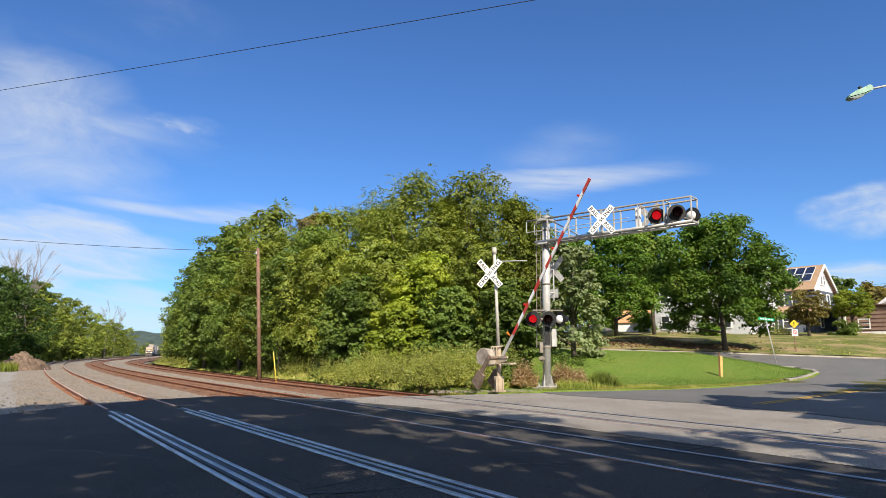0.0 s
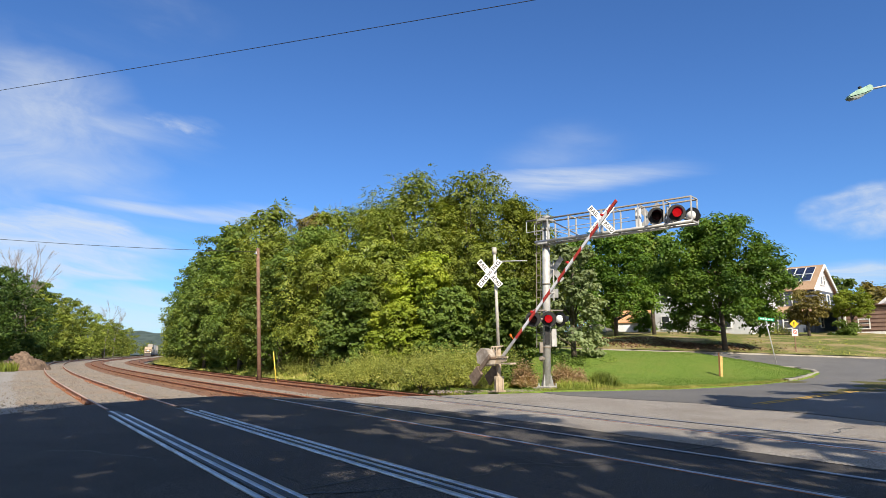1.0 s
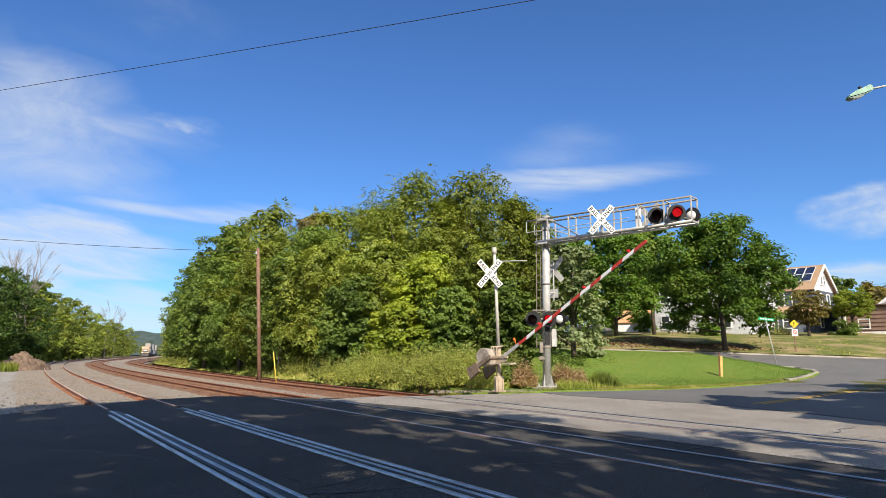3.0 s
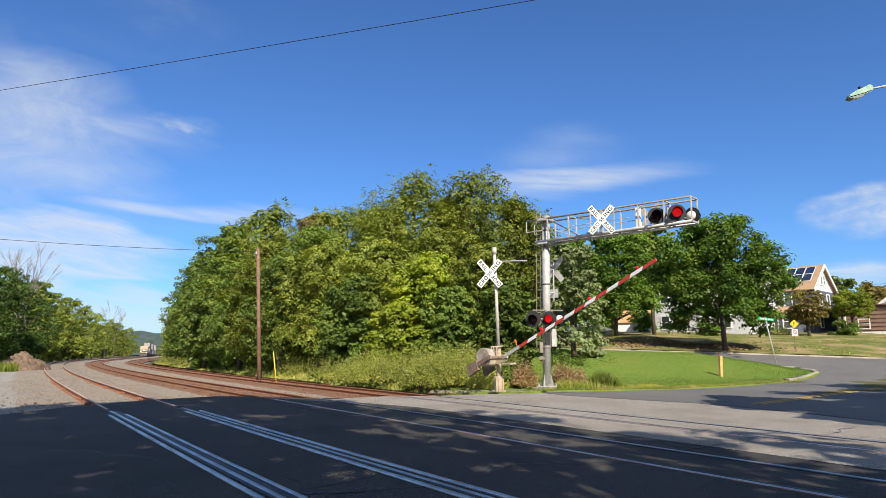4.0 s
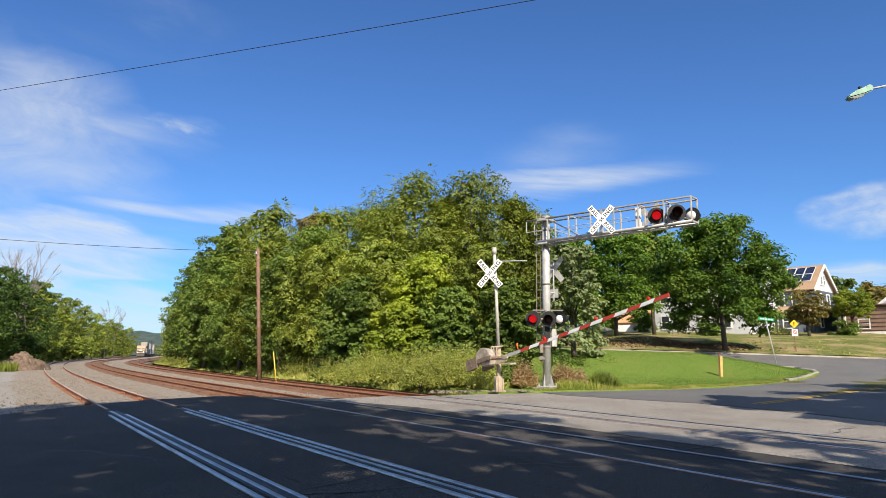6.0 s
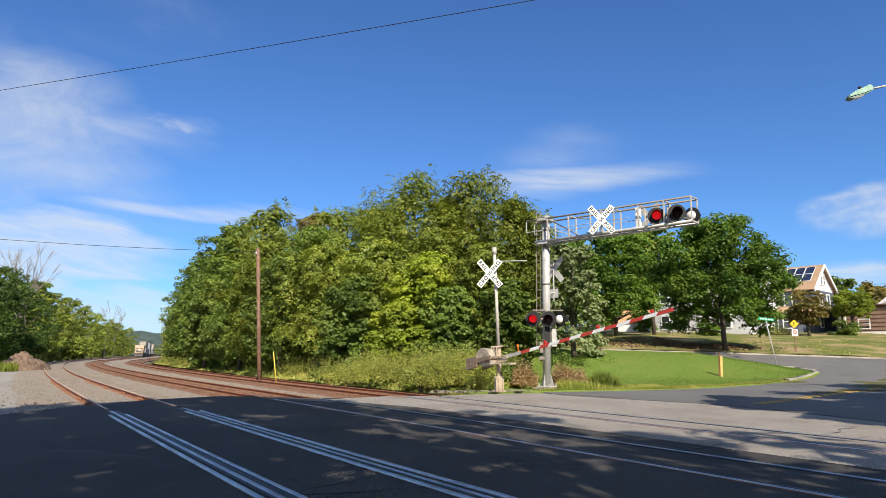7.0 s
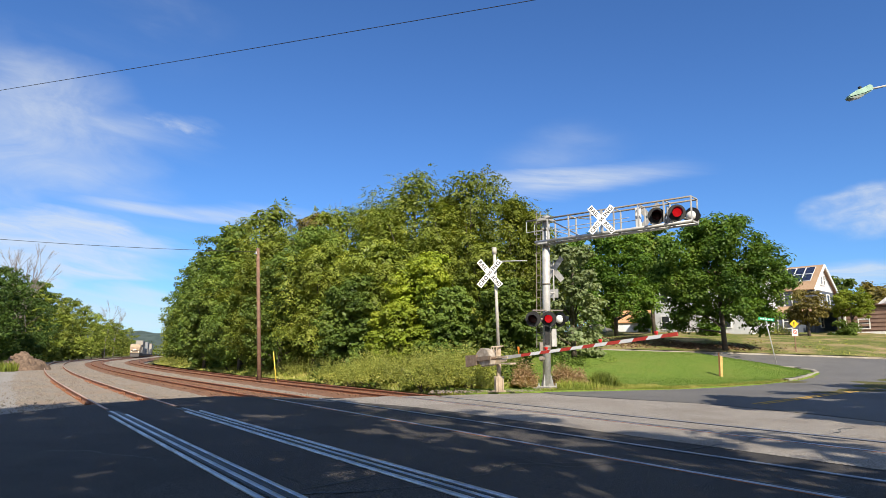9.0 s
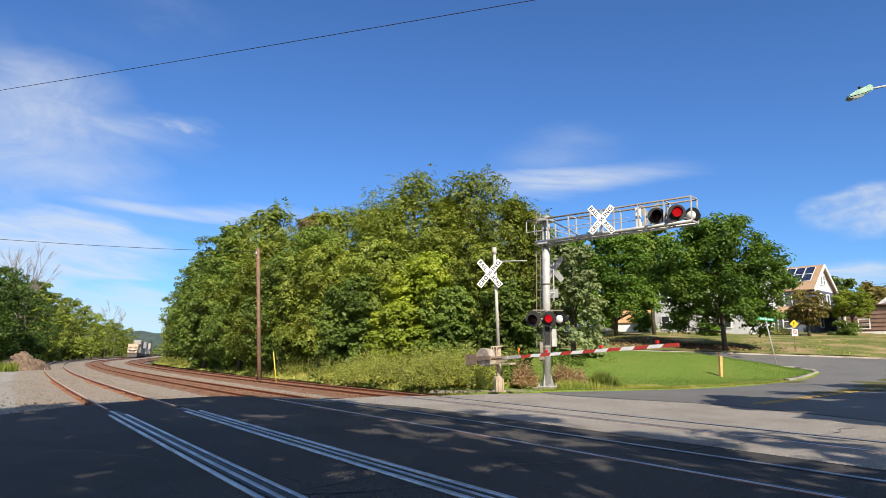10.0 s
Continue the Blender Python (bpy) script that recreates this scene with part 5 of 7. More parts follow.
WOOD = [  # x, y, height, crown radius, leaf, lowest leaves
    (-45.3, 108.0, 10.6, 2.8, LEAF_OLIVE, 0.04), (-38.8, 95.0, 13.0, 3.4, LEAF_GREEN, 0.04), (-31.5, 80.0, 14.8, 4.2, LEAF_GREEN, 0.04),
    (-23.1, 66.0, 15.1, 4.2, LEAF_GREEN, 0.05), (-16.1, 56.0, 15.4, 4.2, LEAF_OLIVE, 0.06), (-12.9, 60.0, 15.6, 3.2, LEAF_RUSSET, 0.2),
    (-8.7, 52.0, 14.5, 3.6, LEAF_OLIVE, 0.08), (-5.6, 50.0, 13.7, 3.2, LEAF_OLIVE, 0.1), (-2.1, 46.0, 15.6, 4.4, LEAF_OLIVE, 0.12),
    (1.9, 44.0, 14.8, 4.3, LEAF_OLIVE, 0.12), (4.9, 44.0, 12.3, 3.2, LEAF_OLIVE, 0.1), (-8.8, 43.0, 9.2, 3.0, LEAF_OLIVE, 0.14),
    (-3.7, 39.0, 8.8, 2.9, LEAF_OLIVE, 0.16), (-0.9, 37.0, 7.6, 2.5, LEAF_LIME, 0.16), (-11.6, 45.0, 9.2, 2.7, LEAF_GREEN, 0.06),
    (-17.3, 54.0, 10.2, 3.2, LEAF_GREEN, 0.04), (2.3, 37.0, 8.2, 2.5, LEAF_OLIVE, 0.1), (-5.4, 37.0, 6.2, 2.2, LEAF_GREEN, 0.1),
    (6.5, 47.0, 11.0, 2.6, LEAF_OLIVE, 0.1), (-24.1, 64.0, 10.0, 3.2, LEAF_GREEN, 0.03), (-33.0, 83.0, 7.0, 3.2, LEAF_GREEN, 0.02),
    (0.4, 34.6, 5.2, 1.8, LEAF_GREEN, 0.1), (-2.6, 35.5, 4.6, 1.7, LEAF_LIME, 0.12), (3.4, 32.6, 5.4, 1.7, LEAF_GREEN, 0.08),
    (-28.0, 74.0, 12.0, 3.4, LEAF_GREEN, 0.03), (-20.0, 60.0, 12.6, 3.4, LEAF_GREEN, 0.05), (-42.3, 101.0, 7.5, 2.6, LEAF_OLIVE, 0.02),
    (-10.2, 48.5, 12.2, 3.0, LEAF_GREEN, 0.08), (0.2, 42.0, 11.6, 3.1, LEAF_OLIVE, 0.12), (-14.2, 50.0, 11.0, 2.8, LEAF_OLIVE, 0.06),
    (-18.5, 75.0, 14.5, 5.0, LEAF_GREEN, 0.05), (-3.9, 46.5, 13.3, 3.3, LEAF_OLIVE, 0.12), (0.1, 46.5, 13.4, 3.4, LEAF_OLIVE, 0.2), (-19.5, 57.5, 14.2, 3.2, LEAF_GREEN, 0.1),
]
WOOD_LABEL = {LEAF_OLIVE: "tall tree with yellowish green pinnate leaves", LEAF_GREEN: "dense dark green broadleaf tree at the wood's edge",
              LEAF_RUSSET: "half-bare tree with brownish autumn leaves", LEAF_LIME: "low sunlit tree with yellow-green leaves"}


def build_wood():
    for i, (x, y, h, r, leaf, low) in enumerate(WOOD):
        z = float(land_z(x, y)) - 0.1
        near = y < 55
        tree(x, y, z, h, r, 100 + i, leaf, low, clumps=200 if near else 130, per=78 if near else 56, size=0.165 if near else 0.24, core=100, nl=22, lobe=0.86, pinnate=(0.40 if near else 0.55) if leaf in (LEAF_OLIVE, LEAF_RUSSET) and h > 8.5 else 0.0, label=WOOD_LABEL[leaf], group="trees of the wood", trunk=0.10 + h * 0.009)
    right = [
        (7.9, 38.0, 7.9, 2.2, LEAF_SILVER, 0.10, "silvery-leaved shrubby tree behind the signal mast"), (16.5, 60.0, 10.4, 4.4, LEAF_MAPLE, 0.16, "round dark green maple before the white house"),
        (14.0, 66.0, 10.2, 3.8, LEAF_MAPLE, 0.20, "dark green broadleaf tree behind the lawn"), (21.5, 64.0, 11.2, 3.4, LEAF_GREEN, 0.34, "tall green tree beside the white house"),
        (21.0, 47.0, 10.4, 4.75, LEAF_MAPLE, 0.16, "broad full green maple on the grass bank"),
        (35.0, 60.2, 4.6, 1.8, LEAF_RUSSET, 0.25, "small tree with brownish green leaves by the porch"), (41.9, 64.0, 4.9, 2.0, LEAF_LIME, 0.42, "small round light green tree beside the brown building"),
    ]
    for i, (x, y, h, r, leaf, low, lab) in enumerate(right):
        tree(x, y, float(land_z(x, y)) + 0.1, h, r, 300 + i, leaf, low, clumps=330 if r > 4.5 else 190 if r > 3 else 130, per=90 if r > 4.5 else 70, size=0.21 if y < 55 else 0.24 if r > 3 else 0.15, core=120 if r > 4.5 else 80 if r > 3 else 60, nl=42 if r > 4.5 else 32 if r > 3 else 15, lobe=0.52 if r > 4.5 else 0.55 if r > 3 else 1.0, label=lab, trunk=0.12 + h * 0.008)
    left = [(-38.6, 50.2, 6.6, 2.6, 0), (-43.0, 58.0, 9.8, 3.4, 0), (-47.6, 66.4, 11.2, 3.6, 0), (-52.8, 77.3, 12.2, 4.2, 0), (-59.9, 89.6, 13.2, 4.4, 0), (-67.6, 104.0, 13.8, 4.6, 1), (-75.6, 120.6, 13.9, 4.6, 1), (-83.6, 139.2, 14.2, 4.8, 1),
            (-92.8, 161.4, 14.4, 5.0, 1), (-102.4, 184.5, 14.0, 5.2, 1), (-114.0, 212.2, 13.6, 5.6, 1), (-127.4, 244.5, 13.8, 6.0, 1), (-142.8, 281.4, 14.0, 6.5, 1),
            (-45.5, 56.0, 9.8, 4.0, 0), (-51.0, 65.0, 11.6, 4.5, 0), (-57.4, 73.0, 12.6, 4.8, 0), (-63.8, 87.4, 11.0, 5.0, 0), (-72.6, 103.0, 13.0, 5.0, 0), (-81.0, 119.0, 14.5, 5.0, 1), (-88.8, 138.0, 15.0, 5.0, 1), (-49.0, 73.0, 4.2, 2.4, 0), (-56.5, 86.0, 4.6, 2.6, 1), (-64.5, 101.0, 5.0, 2.8, 1), (-73.0, 118.5, 5.5, 3.0, 1), (-81.5, 138.0, 6.0, 3.2, 1)]
    for i, (x, y, h, r, k) in enumerate(left):
        tree(x, y, -0.3, h, r, 500 + i, LEAF_OLIVE if k else LEAF_DEEP, 0.08, clumps=130 if y < 90 else 100, per=44, core=45, size=0.25 if y < 90 else 0.42, label="yellowish green tree lining the railway cutting" if k else "dark green tree overhanging the siding", group="trees by the siding", trunk=0.15)
    # bare crowns above the leaves
    for i, (x, y, h) in enumerate([(-54.0, 79.0, 14.6), (-57.0, 84.0, 15.2), (-58.5, 88.0, 13.6), (-106.0, 198.0, 17.5), (-121.0, 232.0, 17.5), (-13.5, 57.5, 15.2), (-10.2, 56.0, 14.0)]):
        rng = random.Random(40 + i)
        base = empty("bare_tree", pose(x, y, -0.4), "leafless grey tree standing above the others", "tree")
        bm = bmesh.new()

        def grow(p, d, length, r, level):
            q = p + d * length
            add_tube(bm, p, q, r, r * 0.6, 5)
            if level:
                for _ in range(3 if level > 1 else 4):
                    nd = (d + Vector((rng.uniform(-1, 1), rng.uniform(-1, 1), rng.uniform(-0.1, 0.7))) * 0.55).normalized()
                    grow(q, nd, length * rng.uniform(0.55, 0.8), r * 0.58, level - 1)
        grow(Vector((0, 0, 0)), Vector((0.02, 0, 1)), h * 0.36, 0.14, 4)
        part("crown", bm, TWIG, base)
    # tall trees behind and beside the viewer, whose shade lies on the crossing
    for i, (x, y, h, r, thick) in enumerate(SHADE_TREES):
        tree(x, y, -0.2, h, r, 700 + i, LEAF_MAPLE, 0.34, clumps=150, per=int(24 * thick), size=0.68, label="tall roadside tree shading the crossing", group="roadside trees", trunk=0.28, core=int(60 * thick * thick))


SHADE_TREES = [  # x, y, height, crown radius, thickness of the leaves
    (-23.5, -7.8, 17, 5.5, 1.0), (-17.0, -6.8, 17, 5.0, 1.0), (-11.6, -6.5, 17.5, 5.0, 1.0), (-6.7, -6.4, 18, 5.0, 1.0), (-2.7, -6.8, 20, 5.0, 0.61), (0.6, -5.8, 22, 4.6, 0.48),
    (4.7, -6.6, 18, 4.4, 0.27), (9.3, -7.2, 15, 4.0, 0.27), (13.9, -9.5, 14, 4.4, 0.34), (-19.2, -14.7, 16, 6.0, 0.8), (-10.2, -15.7, 16, 6.0, 0.8), (-1.2, -15.7, 16, 6.0, 0.34),
    (6.8, -15.7, 16, 6.0, 0.34), (18.1, -16.6, 15, 6.0, 0.8), (13.4, 4.8, 13.2, 2.7, 0.9), (18.0, 7.4, 13.0, 3.6, 1.0), (22.8, 10.0, 14, 4.5, 1.0)]


def build_plants():
    rng = np.random.default_rng(9)
    X, Y, hd = MAIN_2

    def beside(s, u):
        h = np.interp(s, STEPS, hd)
        return float(np.interp(s, STEPS, X) + u * math.cos(h)), float(np.interp(s, STEPS, Y) - u * math.sin(h))
    rnd = random.Random(3)
    # goldenrod and brush along the far track
    for i in range(64):
        s, u = rnd.uniform(25.5, 40), rnd.uniform(2.9, 7.5)
        x, y = beside(s, u)
        if x > 1.9 or y < 24.3:
            continue
        big = rnd.uniform(0.62, 1.32) * (1.0 if x > -4 else 0.75)
        shrub(x, y, float(land_z(x, y)) - 0.15, 1.45 * big, 0.95 * big, 800 + i, LEAF_WEED if i % 4 else LEAF_OLIVE, "yellow-green goldenrod thicket beside the track", group="brush by the track")
    for i in range(96):
        s, u = 34 + 101 * rnd.random() ** 1.4, rnd.uniform(4.2, 7.0)
        x, y = beside(s, u)
        shrub(x, y, -0.3, rnd.uniform(0.7, 1.7), rnd.uniform(0.9, 1.5), 900 + i, (LEAF_GREEN, LEAF_WEED, LEAF_WEED)[i % 3], "low green brush at the foot of the wood", per=40, size=0.18, group="brush by the track")
    for i, (x, y, h, r, leaf, lab) in enumerate([
            (4.75, 25.5, 0.9, 0.35, DRY_WEED, "dry russet weeds at the signal mast"), (5.2, 25.3, 0.7, 0.5, DRY_WEED, "dry russet weeds at the signal mast"), (3.2, 25.2, 0.9, 0.45, DRY_WEED, "brown dying brush between the signals"), (2.4, 26.0, 1.5, 0.8, LEAF_GREEN, "dark green brush behind the gate"),
            (3.0, 27.2, 1.7, 0.9, LEAF_WEED, "tall weeds behind the gate"), 
            (1.2, 25.6, 1.5, 0.9, LEAF_WEED, "yellow-green goldenrod thicket beside the gate"), (0.2, 25.6, 1.5, 0.9, LEAF_WEED, "yellow-green goldenrod thicket beside the gate"),
            (6.9, 35.6, 1.5, 1.5, LEAF_GREEN, "low green hedge at the back of the lawn"), (9.1, 37.6, 1.3, 1.6, LEAF_GREEN, "low green hedge at the back of the lawn"),
            (39.4, 61.6, 2.0, 1.5, LEAF_GREEN, "clipped round bush on the bank"), (26.0, 61.0, 2.6, 1.4, LEAF_MAPLE, "dark evergreen bush against the house"), (20.6, 82.0, 3.4, 1.8, LEAF_MAPLE, "dark evergreen bush by the garage"), (22.5, 70.0, 3.2, 1.4, LEAF_MAPLE, "dark evergreen bush by the garage"), (33.2, 62.5, 1.2, 1.0, LEAF_WEED, "flowering shrub on the bank")]):
        shrub(x, y, float(land_z(x, y)), h, r, 950 + i, leaf, lab, per=90, clumps=34, size=0.11 if y < 40 else 0.2)
    # sunlit bushes along the wood's front
    for i in range(40):
        s, u = 33 + 85 * (i + rnd.random()) / 40, rnd.uniform(6.8, 9.0)
        x, y = beside(s, u)
        shrub(x, y, -0.3, rnd.uniform(2.2, 4.2), rnd.uniform(1.4, 2.1), 1000 + i, (LEAF_OLIVE, LEAF_GREEN, LEAF_OLIVE, LEAF_LIME)[i % 4] if y > 40 else (LEAF_GREEN, LEAF_OLIVE)[i % 2], "leafy bush growing at the wood's sunny edge", per=56, clumps=40, size=0.21 if y < 60 else 0.30, group="bushes of the wood's edge")
    # rough grass
    n = 26000
    s = 27 + 95 * rng.random(n) ** 1.4
    u = rng.uniform(3.0, 6.2, n)
    h = np.interp(s, STEPS, hd)
    x, y = np.interp(s, STEPS, X) + u * np.cos(h), np.interp(s, STEPS, Y) - u * np.sin(h)
    keep = (y > 24.3)
    blades("verge_grass", x[keep], y[keep], np.full(keep.sum(), -0.40), rng.uniform(0.12, 0.62, keep.sum()) * np.clip((u[keep] - 2.6) / 1.8, 0.35, 1), rng, GRASS_BLADE, "tall dry grass along the far track", 0.05)
    n = 7000
    x, y = rng.uniform(4.4, 9.0, n), rng.random(n) ** 1.6
    y = 23.5 + 0.3 * (x - 3.2) + 2.2 * y
    blades("tall_grass", x, y, road_z(x, y) + 0.05, rng.uniform(0.08, 0.48, n) * np.clip(1.1 - (x - 4.4) / 3.0, 0.2, 0.9) * (0.5 + 0.7 * rng.random(n)), rng, GRASS_BLADE, "tall straw-green grass at the mast", 0.012)
    n = 15000
    t = rng.random(n)
    x = 3.8 + 15.2 * t + rng.normal(0, 0.2, n)
    y = np.interp(x, [3.4, 6.0, 9.2, 11.5, 13.8, 16.5, 19.0], [23.3, 23.95, 25.1, 26.4, 28.0, 30.4, 33.0]) + rng.random(n) ** 2 * 0.9 + 0.02
    blades("kerb_grass", x, y, road_z(x, y) - 0.01, rng.uniform(0.05, 0.15, n), rng, GRASS_BLADE, "dry yellow grass along the kerb", 0.012)
    n = 18000
    P, Q = rng.random(n), rng.random(n)
    x = 3 + 18 * P
    y0 = np.interp(x, [3.4, 9.2, 13.8, 19.0, 21.5], [23.6, 25.4, 28.3, 33.3, 37])
    y = y0 + (44 - 0.2 * x - y0) * Q ** 1.5
    blades("lawn_blades", x, y, lawn_z(x, y) + 0.06, rng.uniform(0.02, 0.05, n), rng, LEAF_LAWN, "short mown grass", 0.014)
    n = 12000
    x = rng.uniform(4, 52, n)
    y = np.interp(x, [2, 15, 24, 32, 40, 55], [50.2, 47.4, 45.6, 44.0, 42.2, 38.5]) + 0.4 + 16 * rng.random(n) ** 1.3
    blades("bank_grass_blades", x, y, road_z(x, y) + 0.05, rng.uniform(0.05, 0.15, n), rng, GRASS_BLADE, "rough dry grass on the bank", 0.022)
    n = 1500
    x, y = rng.normal(6.3, 0.38, n), rng.normal(25.2, 0.25, n)
    blades("grass_tuft", x, y, road_z(x, y), rng.uniform(0.25, 0.80, n) * np.exp(-((x - 6.3) / 0.8) ** 2), rng, LEAF_OLIVE, "tuft of tall uncut grass at the lawn's edge", 0.014)
    n = 9000
    x, y = rng.uniform(-56, -34, n), rng.uniform(46, 58, n)
    us, _ = offset_from(SIDING, x, y)
    keep = us < -2.6
    blades("lot_grass", x[keep], y[keep], np.full(keep.sum(), -0.15), rng.uniform(0.2, 0.9, keep.sum()), rng, LEAF_OLIVE, "tall green weeds at the edge of the lot", 0.05)


def leaf_litter():
    """Fallen brown leaves on the bank below the maples, also standing in for their shade."""
    rng = np.random.default_rng(21)
    n = 4200
    x, y = np.concatenate([rng.normal(19.5, 2.6, n // 2), rng.uniform(9, 20, n // 2)]), np.concatenate([rng.normal(48.8, 1.6, n // 2), rng.uniform(49, 58, n // 2)])
    keep = y > 47.2 + (20 - x) * 0.2
    x, y = x[keep], y[keep]
    V, F = leaf_cloud(rng, np.stack([x, y, road_z(x, y) + 0.15], 1), np.full(len(x), 0.05), 1, 0.16)
    tagged(array_mesh("leaf_litter", V, F, SHADE_LITTER), "fallen brown leaves under the maples, darkening the bank like shade", "fallen leaves", kind="stuff")


leaf_litter()
LEAF_LAWN = leaf_mat("lawn_blade", [(0.09, 0.18, 0.026), (0.125, 0.225, 0.034), (0.165, 0.27, 0.042), (0.24, 0.30, 0.06)])
build_wood()
build_plants()


# ---- poles, wires, signs ----
def cable(name, p, q, sag, r, label, parent_label=""):
    p, q = Vector(p), Vector(q)
    pts = [p.lerp(q, t) - Vector((0, 0, sag * 4 * t * (1 - t))) for t in np.linspace(0, 1, 33)]
    side = (q - p).cross(Vector((0, 0, 1))).normalized()
    up = side.cross(q - p).normalized()
    V = [c + (side * math.cos(a_) + up * math.sin(a_)) * r for c in pts for a_ in np.arange(6) * math.pi / 3]
    F = [(i * 6 + k, i * 6 + (k + 1) % 6, i * 6 + 6 + (k + 1) % 6, i * 6 + 6 + k) for i in range(32) for k in range(6)]
    return tagged(array_mesh(name, [tuple(v) for v in V], F, WIRE, smooth=True), label, "wire")


def wood_pole(x, y, h, label, lean=(0, 0), r=0.15, arm=False):
    base = empty("utility_pole", pose(x, y, float(land_z(x, y)) - 0.1), label, "utility pole", "utility poles")
    bm = bmesh.new()
    add_tube(bm, (0, 0, -0.5), (lean[0], lean[1], h), r, r * 0.72, 14)
    part("pole", bm, POLE_WOOD, base, "", True)
    bm = bmesh.new()
    add_tube(bm, (lean[0], lean[1], h - 0.35), (lean[0] - 0.02, lean[1] - 0.22, h - 0.33), 0.03, 0.03, 8)
    add_tube(bm, (lean[0] - 0.02, lean[1] - 0.22, h - 0.36), (lean[0] - 0.02, lean[1] - 0.22, h - 0.20), 0.045, 0.03, 10)
    part("insulator", bm, GALV, base)
    if arm:
        box_part("cross_arm", (2.2, 0.10, 0.12), pose(lean[0], lean[1] - 0.18, h - 0.6), POLE_WOOD, base, 0.01)
    return base


wood_pole(-9.83, 34.2, 7.25, "slender brown wooden pole beside the far track", (-0.45, 0), 0.12)
wood_pole(-39.0, 27.5, 10.9, "brown wooden utility pole beyond the lot", arm=True)
wood_pole(29.5, 0.6, 9.2, "brown wooden utility pole across the street", arm=True)
cable("overhead_wire", (-39.0, 27.3, 10.31), (29.5, 0.4, 7.34), 0.45, 0.0075, "black overhead wire crossing the tracks")
cable("overhead_wire", (-39.0, 27.5, 8.4), (-10.3, 34.0, 6.80), 0.5, 0.012, "thin black wire running to the wooden pole")
cable("overhead_wire", (46.0, 73.0, 8.9), (48.0, 50.0, 8.6), 0.3, 0.012, "thin black service wire at the grey house")
cable("overhead_wire", (29.5, 0.6, 8.2), (48.0, 50.0, 8.6), 0.5, 0.012, "black wire along the street")
wood_pole(48.0, 50.0, 8.2, "brown wooden utility pole by the street")


def yellow_marker():
    base = empty("line_marker", pose(-8.6, 33.0, -0.25), "thin leaning yellow plastic line marker in the weeds", "marker post")
    bm = bmesh.new()
    add_tube(bm, (0, 0, -0.2), (-0.24, 0, 1.55), 0.026, 0.026, 10)
    part("tube", bm, YELLOW_POST, base, "", True)
    bm = bmesh.new()
    add_tube(bm, (-0.24, 0, 1.55), (-0.25, 0, 1.62), 0.032, 0.02, 10)
    part("cap", bm, YELLOW_POST, base)


def lawn_stake():
    x, y = 14.25, 32.6
    base = empty("marker_post", pose(x, y, float(road_z(x, y)[0]) + 0.05), "yellow-brown wooden marker post on the lawn", "marker post")
    bm = bmesh.new()
    prism(bm, [(-0.06, -0.2), (0.06, -0.2), (0.12, 1.08), (0.0, 1.12)], -0.04, 0.04)
    part("board", bm, STAKE_WOOD, base)
    bm = bmesh.new()
    add_tube(bm, (-0.07, 0.06, -0.2), (-0.02, 0.06, 1.28), 0.03)
    part("stake", bm, RUST, base, "rusty steel stake")


def street_lamp():
    base = empty("street_lamp", pose(19.5, 17.6, -0.2), "green-grey cobra-head street lamp on a long arm", "street lamp")
    bm = bmesh.new()
    add_tube(bm, (0, 0, -0.3), (0, 0, 9.2), 0.14, 0.10, 14)
    part("pole", bm, GALV, base, "", True)
    bm = bmesh.new()
    pts = [(0, 0, 8.6), (-1.5, -0.1, 9.15), (-3.4, -0.3, 9.30), (-5.2, -0.45, 9.22), (-6.7, -0.6, 9.09), (-7.14, -0.6, 8.99)]
    for a_, b_ in zip(pts[:-1], pts[1:]):
        add_tube(bm, a_, b_, 0.03, 0.03, 10)
    part("arm", bm, GALV, base, "", True)
    m = pose(-7.52, -0.6, 8.83, 0, -17, 0) @ Matrix.Diagonal((0.88, 0.9, 0.95, 1))
    bm = bmesh.new()
    prism(bm, [(-0.44, -0.05), (-0.40, 0.03), (-0.10, 0.12), (0.22, 0.14), (0.26, 0.17), (0.44, 0.17), (0.46, 0.03), (0.36, -0.04), (0.10, -0.06)], -0.15, 0.15, m)
    bmesh.ops.bevel(bm, geom=list(bm.edges), offset=0.03, segments=2, affect="EDGES")
    head = part("lamp_head", bm, LAMP_GREEN, base, "pale green painted lamp head")
    bm = bmesh.new()
    prism(bm, [(-0.40, -0.055), (0.08, -0.065), (0.02, -0.12), (-0.30, -0.11)], -0.125, 0.125, m)
    part("lens", bm, LAMP_GLASS, head, "dull glass lens")
    bm = bmesh.new()
    add_tube(bm, m @ Vector((0.12, 0, 0.12)), m @ Vector((0.12, 0, 0.22)), 0.045)
    part("photocell", bm, BLACK, head, "small black photocell")


